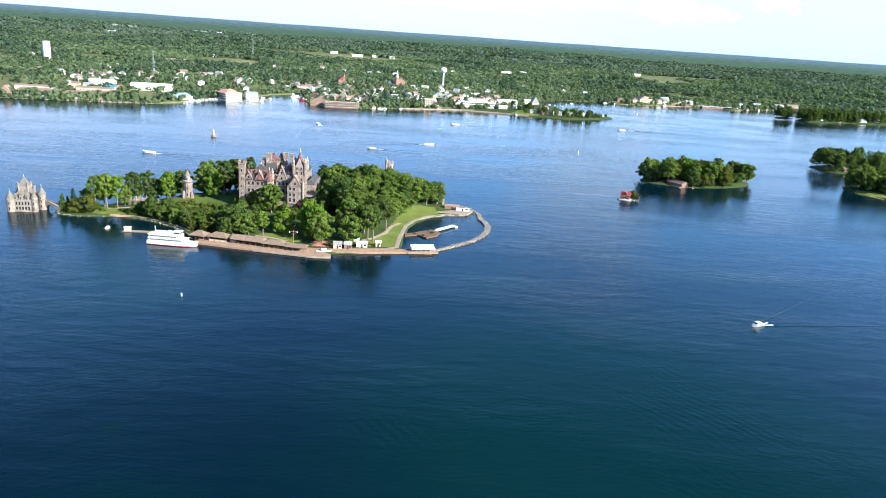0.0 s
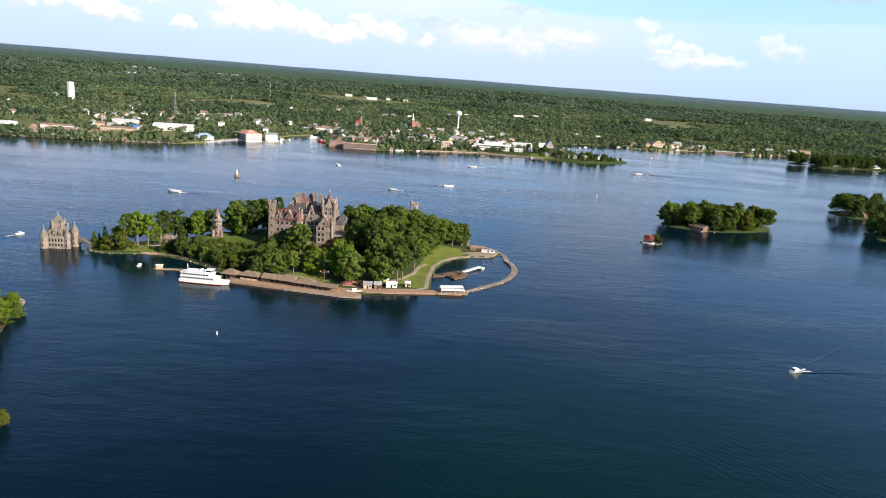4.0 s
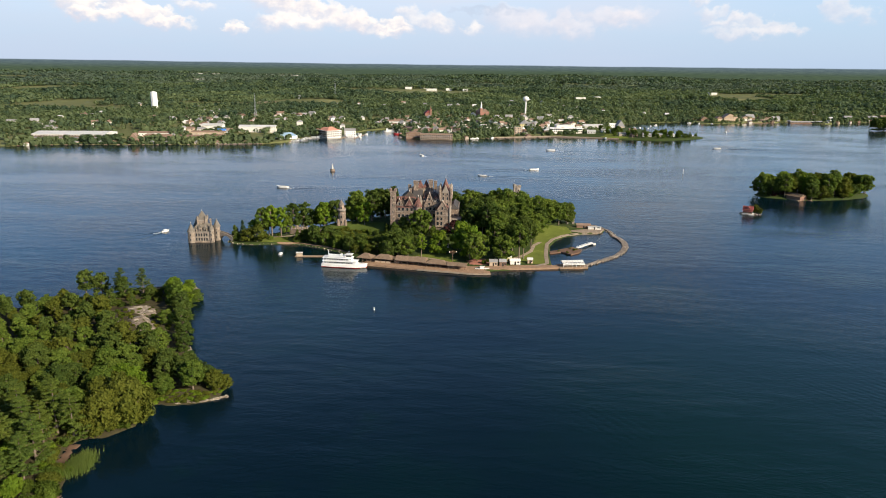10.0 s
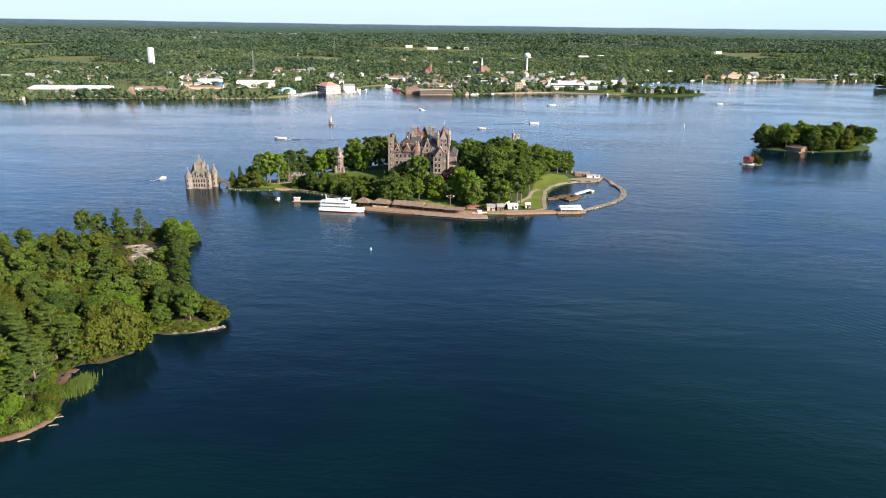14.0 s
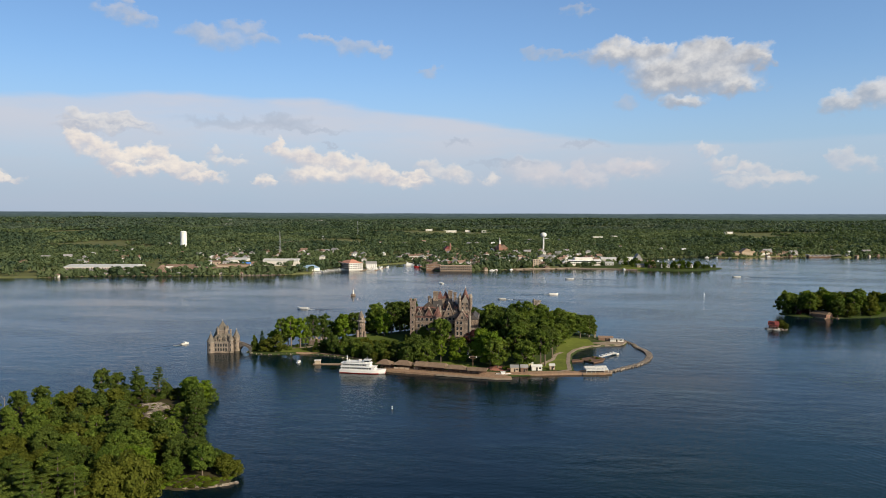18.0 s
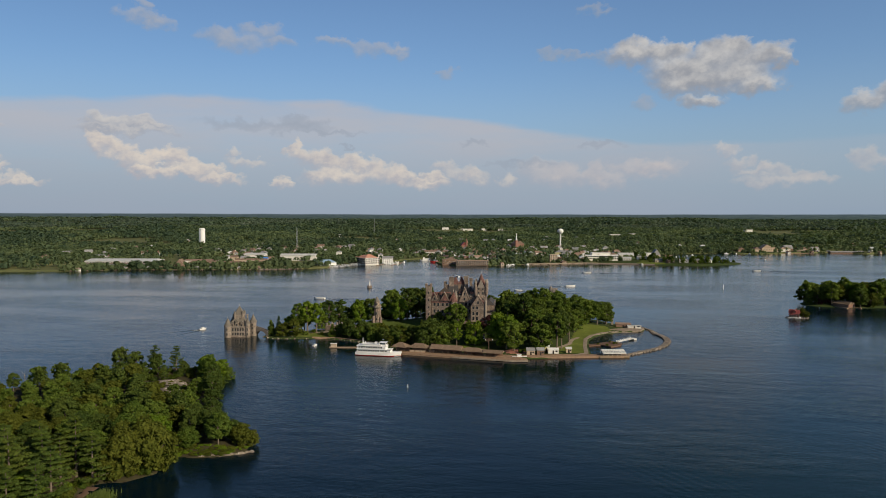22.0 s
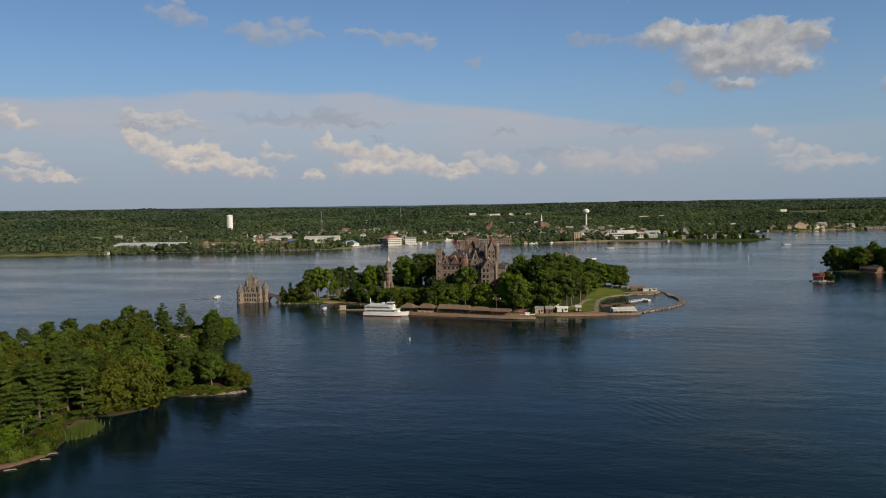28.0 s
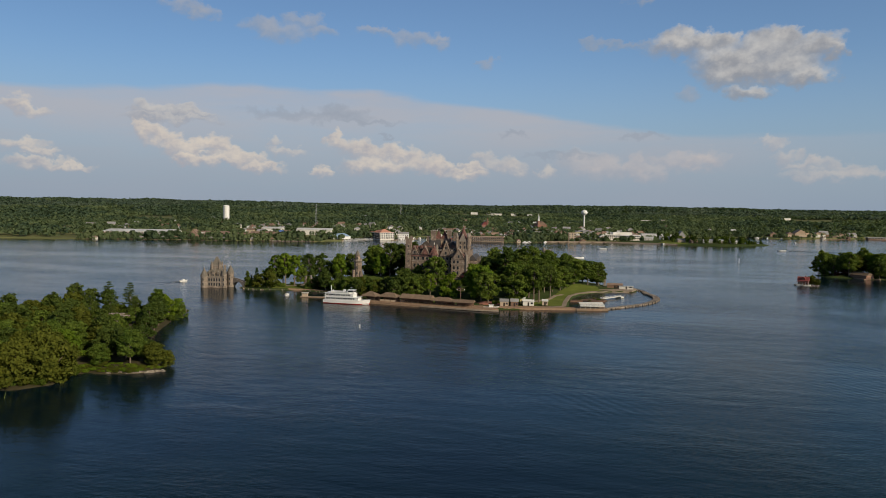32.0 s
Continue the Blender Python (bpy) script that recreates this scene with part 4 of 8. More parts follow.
def island_z(x, y):
    x, y = np.asarray(x, float), np.asarray(y, float)
    d = polygon_distance(x, y, ISLAND)
    h = 1.3 + 11.0 * hump(x, y, -108, 482, 42, 42) + 5.6 * hump(x, y, -170, 472, 22, 24) + 5.0 * hump(x, y, -45, 515, 45, 42) + 2.2 * hump(x, y, -196, 466, 12, 14) \
        + 1.6 * hump(x, y, -50, 440, 25, 30)
    return np.where(d < 0, np.maximum(0.9 + d * 0.9, -2.5), np.maximum(0.9, 0.9 + (h - 0.9) * smooth(d, 1, 26)))


def iz(x, y):
    return float(island_z(np.array([x]), np.array([y]))[0])


terrain("ground_castle_island", ISLAND, island_z, 2.5, M_WOODFLOOR, "shaded grassy ground of the castle island")


def draped(name, poly, height, mat, label, step=2.0, lift=0.12):
    """A patch of ground cover that follows the ground inside an outline."""
    xs, ys = [p[0] for p in poly], [p[1] for p in poly]
    gx, gy = np.arange(min(xs), max(xs) + step, step), np.arange(min(ys), max(ys) + step, step)
    X, Y = np.meshgrid(gx, gy)
    D = polygon_distance(X, Y, poly)
    Z = height(X, Y) + np.where(D > -0.2, lift, -0.6)
    idx = np.arange(X.size).reshape(X.shape)
    quads = np.stack([idx[:-1, :-1], idx[:-1, 1:], idx[1:, 1:], idx[1:, :-1]], -1).reshape(-1, 4)
    me = indexed_mesh(name, np.stack([X, Y, Z], -1).reshape(-1, 3), quads[(D.ravel()[quads] > -0.3).any(1)])
    return structure(name, me, mat, label, "lawn")


draped("lawn", [(-16.5, 398), (-17, 420), (-14, 452), (-9, 468), (0, 483), (8, 492), (5, 505), (-12, 503), (-22, 470), (-26, 440), (-32, 420), (-46, 402), (-30, 398)],
       island_z, M_GRASS, "bright mown lawn beside the lagoon", 1.2)
draped("lawn_front", [(-104, 393), (-84, 392), (-76, 398), (-80, 412), (-96, 414), (-106, 406)], island_z, M_GRASS, "mown lawn under the trees before the castle", 1.5)
draped("lawn_west", [(-236, 433), (-212, 434), (-196, 437), (-196, 446), (-215, 448), (-236, 442)], island_z, M_GRASS, "mown lawn at the narrow end of the island", 1.2)
draped("lawn_tower", [(-185, 452), (-150, 448), (-132, 452), (-135, 475), (-160, 480), (-182, 470)], island_z, M_MEADOW, "sunny sloping lawn round the stone tower", 1.5)


def path_strip(name, pts, width, height, mat, label, lift=0.2):
    fine = []
    for (x0, y0), (x1, y1) in zip(pts, pts[1:]):
        n = max(2, int(math.hypot(x1 - x0, y1 - y0) / 2))
        fine += [(x0 + (x1 - x0) * i / n, y0 + (y1 - y0) * i / n) for i in range(n)]
    fine.append(pts[-1])
    g = Geo()
    n = len(fine)
    for i, p in enumerate(fine):
        d = (Vector(fine[min(i + 1, n - 1)]) - Vector(fine[max(i - 1, 0)])).normalized()
        for s in (-1, 1):
            x, y = p[0] - s * d.y * width / 2, p[1] + s * d.x * width / 2
            z = float(height(np.array([x]), np.array([y]))[0]) + lift
            g.v += [(x, y, z), (x, y, z - 0.5)]
    for i in range(n - 1):
        a = 4 * i
        g.f += [(a, a + 2, a + 6, a + 4)[::-1], (a, a + 4, a + 5, a + 1), (a + 2, a + 3, a + 7, a + 6)]
    return structure(name, g, mat, label, "path")


path_strip("path_lagoon", [(-26, 393), (-17.8, 400), (-17.2, 422), (-14.5, 452), (-9, 468), (0, 481), (13, 490), (27, 494)], 2.6, island_z, M_CONCRETE, "pale path along the lagoon")
path_strip("path_lawn", [(-46, 399), (-34, 413), (-27, 428), (-24, 446), (-19, 456)], 2.4, island_z, M_CONCRETE, "pale curving garden path")
path_strip("path_west", [(-206, 433), (-190, 434), (-172, 427), (-158, 418), (-146, 408)], 2.0, island_z, M_PINKSTONE, "narrow shore path with a low wall")
path_strip("path_garden", [(-108, 396), (-103, 404), (-92, 401), (-84, 397)], 1.8, island_z, M_CONCRETE, "pale garden path")
path_strip("path_tower", [(-215, 447), (-196, 452), (-180, 455)], 2.0, island_z, M_CONCRETE, "pale path to the pergola")

# quays
quay = Geo().slab([(-136, 388), (-133, 384.6), (-110, 380), (-89, 376.6), (-64, 372.6), (-54, 373.6), (-54.6, 378), (-60, 381.5), (-25, 388.6), (-13, 391), (4, 393), (4, 398), (-14, 396.5),
                   (-26, 396), (-60, 388), (-100, 389), (-134, 395)], -0.6, 1.1)
structure("quay", quay, M_PINKSTONE, "pinkish paved quay along the island's shore", "quay")
pier = Geo().slab([(-100, 377.2), (-64, 371.2), (-54, 372.4), (-54.2, 374.4), (-64, 374), (-100, 379)], 0.2, 0.95)
structure("pier", pier, M_CONCRETE, "low concrete pier along the quay", "pier")
breakwater_path = [(3, 397), (10, 404), (20, 415), (29, 425), (36.5, 438), (41, 452), (42.5, 466), (41, 477), (38.5, 484)]
structure("breakwater", Geo().ribbon(breakwater_path, [2.2, 2.2, 2.3, 2.4, 3.0, 3.8, 4.2, 3.8, 2.6], -1.0, 0.8), M_RUBBLE, "curved stone breakwater round the lagoon", "breakwater")
rear_breakwater = [(38.5, 484), (38.2, 494), (36, 505), (33, 514), (26, 521), (16, 526)]
structure("breakwater_rear", Geo().ribbon(rear_breakwater, [3, 1.4, 1.2, 1.6, 2.6, 3], -1.0, 0.7), M_ROCK, "narrow rubble breakwater closing the lagoon", "breakwater")

random.seed(4)
rubble = Geo()
for (x0, y0), (x1, y1) in zip(breakwater_path + rear_breakwater, (breakwater_path + rear_breakwater)[1:]):
    for k in range(int(math.hypot(x1 - x0, y1 - y0) / 0.7)):
        t, o, s = random.random(), random.choice((-1, 1)) * random.uniform(0.7, 2.1), random.uniform(0.35, 0.8)
        d = Vector((x1 - x0, y1 - y0)).normalized()
        rubble.cyl(x0 + (x1 - x0) * t - d.y * o, y0 + (y1 - y0) * t + d.x * o, -0.3, random.uniform(0.4, 0.95), s, s * 0.65, 5, random.random())
tagged(part("rubble_stones", rubble, M_RUBBLE), "rough grey stones along the breakwater", "stones", kind="stuff")

# shore rocks of the island
rocks = Geo()
for (x0, y0), (x1, y1) in zip(ISLAND[:9], ISLAND[1:10]):
    for k in range(int(math.hypot(x1 - x0, y1 - y0) / 0.9)):
        t, s = random.random(), random.uniform(0.2, 0.6)
        rocks.cyl(x0 + (x1 - x0) * t + random.uniform(-.8, .8), y0 + (y1 - y0) * t + random.uniform(-.8, .4), -0.4, random.uniform(0.3, 0.8), s, s * 0.55, 6, random.random())
tagged(part("shore_rocks", rocks, M_RUBBLE), "grey boulders along the shore path", "rocks", kind="stuff")


# ---- castle ----
def window(parent, x, y, z, w, h, face, arch=False):
    """A window of frame, sill and pane; face is the outward direction of the wall: s, n, e or w."""
    turn = {"s": 0, "e": 90, "n": 180, "w": 270}[face]
    ob = part("window", window_mesh(w, h, 0), M_PALE_STONE, parent)
    ob.matrix_basis = pose(x, y, z, 0, 0, turn)
    pane = part("pane", window_mesh(w, h, 1), M_GLASS, ob)
    return ob


WINDOW_CACHE = {}


def window_mesh(w, h, which):
    key = (w, h, which)
    if key not in WINDOW_CACHE:
        g = Geo()
        t = min(0.16, 0.18 * w)
        if which == 0:
            o, i = [(-w / 2 - t, -t), (w / 2 + t, -t), (w / 2 + t, h + t), (-w / 2 - t, h + t)], [(-w / 2, 0), (w / 2, 0), (w / 2, h), (-w / 2, h)]
            vs = [(x, y, z) for y in (-0.14, 0.1) for ring4 in (o, i) for x, z in ring4]
            fs = [(k, (k + 1) % 4, 4 + (k + 1) % 4, 4 + k) for k in range(4)] + [(4 + k, 4 + (k + 1) % 4, 12 + (k + 1) % 4, 12 + k) for k in range(4)]
            fs += [((k + 1) % 4, k, 8 + k, 8 + (k + 1) % 4) for k in range(4)]
            g.add(vs, fs)
        else:
            g.box(-w / 2, w / 2, -0.02, 0.08, 0, h)
        WINDOW_CACHE[key] = g.mesh("window_frame" if which == 0 else "pane")
    return WINDOW_CACHE[key]


def stepped_gable(geo, x0, x1, y0, y1, z0, h):
    """A steep gable wall with coping, facing -y."""
    m = (x0 + x1) / 2
    geo.add([(x0, y0, z0), (x1, y0, z0), (m, y0, z0 + h), (x0, y1, z0), (x1, y1, z0), (m, y1, z0 + h)], [(0, 1, 2), (5, 4, 3), (0, 3, 4, 1), (1, 4, 5, 2), (2, 5, 3, 0)])
    t = 0.35
    for a, b in ((x0, m), (m, x1)):
        za, zb = (z0, z0 + h) if a == x0 else (z0 + h, z0)
        geo.add([(a, y0 - t, za), (b, y0 - t, zb), (b, y1, zb), (a, y1, za), (a, y0 - t, za + .6), (b, y0 - t, zb + .6), (b, y1, zb + .6), (a, y1, za + .6)],
                [(3, 2, 1, 0), (4, 5, 6, 7), (0, 1, 5, 4), (1, 2, 6, 5), (2, 3, 7, 6), (3, 0, 4, 7)])
    return geo


def castle():
    c = thing("castle", -103.6, 470.6, 11.3, 0, "grey granite castle with red tile roofs and a spired tower", "castle")
    # local coordinates: x east along the front, y away, z up from the terrace
    part("terrace", Geo().box(-22, 27, -18, 28, -6, 0.3), M_GRANITE, c, "grey stone terrace")
    part("west_wing", Geo().box(-20, -3, -16, 24, 0, 15.5), M_GRANITE, c)
    part("main_block", Geo().box(-3, 17, -12, 26, 0, 17), M_GRANITE, c)
    part("entrance_block", Geo().box(8.5, 19, -19, -10, 0, 12.5), M_GRANITE, c)
    part("east_wing", Geo().box(17, 24, -4, 22, 0, 10.5), M_GRANITE, c)
    part("string_course", Geo().box(-20.25, -2.8, -16.25, 0, 9.8, 10.15).box(8.3, 19.2, -19.2, -10, 8.6, 8.9).box(-3, 8.5, -12.2, 0, 10.4, 10.75), M_PALE_STONE, c, "pale stone course")
    part("west_roof", Geo().hip(-20.6, -2.5, -16.6, 24.5, 15.5, 8.2, 9), M_CASTLE_TILE, c, "weathered brown-grey tile roof")
    part("main_roof", Geo().hip(-3.5, 17.5, -12.5, 26.5, 17, 6.6, 6), M_SLATE, c, "dark slate roof")
    part("entrance_roof", Geo().gable(8.2, 19.3, -18.6, -8, 12.5, 5.4, "y"), M_RED_TILE, c, "red-brown tile roof")
    part("east_roof", Geo().hip(16.8, 24.4, -4.4, 22.4, 10.5, 3.6, 3), M_SLATE, c)
    # gables on the front
    g1 = part("gable", stepped_gable(Geo(), -0.4, 7.4, -12.9, -6, 13.5, 9.6), M_GRANITE, c, "steep stone gable with pale coping")
    part("gable", stepped_gable(Geo(), 9.6, 17.8, -19.4, -14, 12.2, 6.4), M_GRANITE, c, "stone gable over the entrance block")
    part("gable", stepped_gable(Geo(), -13.5, -7.5, -16.9, -12, 14.5, 5.2), M_GRANITE, c)
    part("gable", stepped_gable(Geo(), -20.2, -15.2, -16.8, -12, 14.5, 4.2), M_GRANITE, c)
    part("mansard_roof", Geo().add([(-20.3, -16.5, 13.2), (-6.4, -16.5, 13.2), (-6.4, -11.5, 20.4), (-20.3, -11.5, 20.4), (-20.3, -10.5, 13.2), (-6.4, -10.5, 13.2)],
                                   [(0, 1, 2, 3), (0, 3, 4), (1, 5, 2), (3, 2, 5, 4), (0, 4, 5, 1)]), M_RED_TILE, c, "steep purple-red tile roof slope")
    for x in (-10.5, -5.0):
        part("dormer_roof", Geo().gable(x - 2.4, x + 2.4, -17.2, -9, 14.6, 4.6, "y"), M_RED_TILE, c, "red tile dormer roof")
    part("turret_roof", Geo().cone(-4.2, -15.5, 14.2, 21.5, 3.0, 10), M_RED_TILE, c, "red conical turret roof")
    part("turret", Geo().cyl(-4.2, -15.5, 0, 14.2, 2.5, 2.5, 12), M_GRANITE, c)
    # the square western stair turret
    part("stair_turret", Geo().box(-24.2, -20.4, -17.5, -13.5, -1, 24.5).box(-24.6, -20.0, -17.9, -13.1, 24.5, 25.4).box(-24.6, -23.4, -17.9, -13.1, 25.4, 26.8).box(-21.2, -20.0, -17.9, -13.1, 25.4, 26.8),
         M_GRANITE, c, "square stone turret with a notched parapet")
    # chimneys
    for x, y, z0, z1, w, d in ((-7.1, -4, 20, 30.6, 3.3, 1.9), (3.3, 1, 20, 30.8, 3.0, 1.9), (-4.9, 3, 20, 29.6, 1.5, 1.5), (6.2, 8, 20, 29.0, 2.0, 1.6), (-13, 6, 20, 26, 1.9, 1.4), (-10.6, -7, 18, 25.4, 1.3, 1.3)):
        ch = part("chimney", Geo().box(x - w / 2, x + w / 2, y - d / 2, y + d / 2, z0 - 4, z1).box(x - w / 2 - .25, x + w / 2 + .25, y - d / 2 - .25, y + d / 2 + .25, z1 - 1.4, z1 - .8), M_GRANITE, c,
                  "tall chimney stack")
        part("chimney_cap", Geo().box(x - w / 2 - .3, x + w / 2 + .3, y - d / 2 - .3, y + d / 2 + .3, z1, z1 + .4), M_PALE_STONE, ch)
    for x, y in ((-4.3, 0.5), (-0.3, 3.5)):
        t = part("roof_tower", Geo().box(x - 2.0, x + 2.0, y - 2.2, y + 2.6, 16, 25.2), M_GRANITE, c, "square stone roof tower")
        part("tower_roof", Geo().hip(x - 2.3, x + 2.3, y - 2.5, y + 2.9, 25.2, 5.6, 2.0), M_RED_TILE, t, "steep red tile roof")
        window(t, x, y - 2.22, 21.6, 1.0, 1.8, "s")
    part("ridge_gable", Geo().gable(-9, -2, -9, 0, 18, 6.6, "x"), M_SLATE, c, "steep slate cross roof")
    # the great square tower by the entrance, with corner turrets and a gable on each face
    tx, ty = 15.2, -9.0
    tower = part("tower", Geo().box(tx - 4.0, tx + 4.0, ty - 4.0, ty + 4.0, -1, 24.6).box(tx - 4.2, tx + 4.2, ty - 4.2, ty + 4.2, 23.6, 24.1), M_GRANITE, c, "tall square granite tower")
    part("tower_gable", Geo().add([(tx - 2.7, ty - 4.25, 24.1), (tx + 2.7, ty - 4.25, 24.1), (tx, ty - 4.25, 29.6), (tx - 2.7, ty - 1.5, 24.1), (tx + 2.7, ty - 1.5, 24.1), (tx, ty - 1.5, 29.6)], [(0, 1, 2), (5, 4, 3), (1, 4, 5, 2), (2, 5, 3, 0)]), M_PALE_STONE, tower, "pale stone tower gable")
    part("tower_gable", Geo().add([(tx + 4.25, ty - 2.7, 24.1), (tx + 4.25, ty + 2.7, 24.1), (tx + 4.25, ty, 29.6), (tx + 1.5, ty - 2.7, 24.1), (tx + 1.5, ty + 2.7, 24.1), (tx + 1.5, ty, 29.6)], [(0, 1, 2), (5, 4, 3), (1, 4, 5, 2), (2, 5, 3, 0)]), M_PALE_STONE, tower, "pale stone tower gable")
    part("spire", Geo().cyl(tx, ty, 24.4, 27.0, 4.0, 3.1, 8, radians(22.5)).cone(tx, ty, 27.0, 34.2, 3.1, 8, radians(22.5)), M_RED_TILE, tower, "steep red-brown tile spire")
    part("finial", Geo().cyl(tx, ty, 33.6, 36.2, 0.12, 0.08, 6).cyl(tx, ty, 34.2, 34.8, 0.35, 0.1, 6), M_COPPER, tower)
    for k in range(4):
        bx, by = tx + (-3.9, 3.9, 3.9, -3.9)[k], ty + (-3.9, -3.9, 3.9, 3.9)[k]
        b = part("bartizan", Geo().cyl(bx, by, 19.5, 27.4, 0.95, 1.0, 10).cyl(bx, by, 17.8, 19.5, 0.3, 0.95, 10), M_GRANITE, tower, "slim corner turret")
        part("bartizan_roof", Geo().cone(bx, by, 27.4, 30.6, 1.15, 10), M_PALE_STONE, b)
    # roof dormers, finials and merlons
    for x, y, z in ((-17.2, -13.0, 16.2), (-13.9, -12.6, 16.6), (9.4, -10.6, 17.2), (12.4, -8, 18.6), (0.0, -9.6, 17.4), (8.0, -9.6, 17.4)):
        dm = part("roof_dormer", Geo().box(x - .9, x + .9, y - 1.2, y + 3, z, z + 2.2), M_GRANITE, c, "small stone roof dormer")
        part("dormer_roof", Geo().gable(x - 1.2, x + 1.2, y - 1.5, y + 3, z + 2.2, 1.9, "y"), M_RED_TILE, dm, "red tile dormer roof")
        window(dm, x, y - 1.22, z + .4, .8, 1.4, "s")
    for x, y, z in ((3.5, -12.9, 23.2), (13.7, -19.4, 18.8), (-10.5, -16.9, 19.9), (-17.7, -16.8, 18.9), (-4.2, -15.5, 21.3), (7.0, -6, 23.4), (-11.5, -8, 23.5)):
        part("gable_finial", Geo().cyl(x, y, z, z + 1.9, .22, .06, 6).cyl(x, y, z + .7, z + 1.1, .4, .2, 6), M_COPPER, c)
    for k in range(6):
        part("merlon", Geo().box(-2.4 + 1.9 * k, -1.2 + 1.9 * k, -12.6, -12.1, 17, 18.1), M_PALE_STONE, c)
    part("corner_pier", Geo().cyl(-3.0, -12.2, 0, 19.5, 1.0, 1.0, 10).cone(-3.0, -12.2, 19.5, 22.2, 1.2, 10), M_PALE_STONE, c, "pale slim corner turret")
    part("corner_pier", Geo().cyl(19.0, -19.0, 0, 14.5, .8, .8, 10).cone(19.0, -19.0, 14.5, 17.2, 1.0, 10), M_PALE_STONE, c, "pale slim corner turret")
    for zc in (7.6, 12.6, 18.0):
        part("tower_course", Geo().box(tx - 4.12, tx + 4.12, ty - 4.12, ty + 4.12, zc, zc + .4), M_PALE_STONE, tower, "pale stone course")
    # porches
    part("porch", Geo().box(6.0, 8.5, -16.5, -12, 0, 4.6).box(5.0, 9, -17, -12, 4.6, 5.2), M_PALE_STONE, c)
    part("porte_cochere", Geo().box(19.3, 27, -15, -6, 4.6, 5.6).box(19.3, 20.3, -15, -14, 0, 4.6).box(26, 27, -15, -14, 0, 4.6).box(26, 27, -7, -6, 0, 4.6), M_PALE_STONE, c, "pale stone carriage porch")
    # windows
    for z, h in ((1.6, 2.3), (5.8, 2.3), (10.8, 2.0)):
        for x in (-18, -15.3, -12, -9):
            window(c, x, -16.02, z, 1.5, h, "s")
        for x in (-1.2, 1.6, 4.4, 7.0):
            window(c, x, -12.02, z, 1.5, h, "s")
    for z, h in ((1.4, 2.4), (5.0, 2.2), (9.2, 2.0)):
        for x in (10.4, 13.0):
            window(c, x, -19.02, z, 1.4, h, "s")
        for y in (-17, -13.4):
            window(c, 19.02, y, z, 1.15, h, "e")
    for x, z in ((3.5, 14.6), (3.5, 18.2), (13.7, 13.0), (-10.5, 15.4), (-17.7, 15.0)):
        window(c, x, {3.5: -12.92, 13.7: -19.42}.get(x, -16.92), z, 1.1, 1.9, "s")
    for z in (1.5, 6.0, 10.2, 14.6, 19.0, 22.4):
        for o in (-1.5, 1.5):
            window(c, tx + o, ty - 4.03, z, 1.0, 1.9, "s")
            window(c, tx + 4.03, ty + o, z, 1.0, 1.9, "e")
    for z in (2, 6, 10):
        for y in (-1, 3.5, 8, 12.5, 17):
            window(c, 24.02, y, z, 1.1, 2.0, "e")
    for z in (4, 9, 14, 19.5):
        window(c, -22.3, -17.52, z, 0.7, 1.6, "s")
    return c


castle()


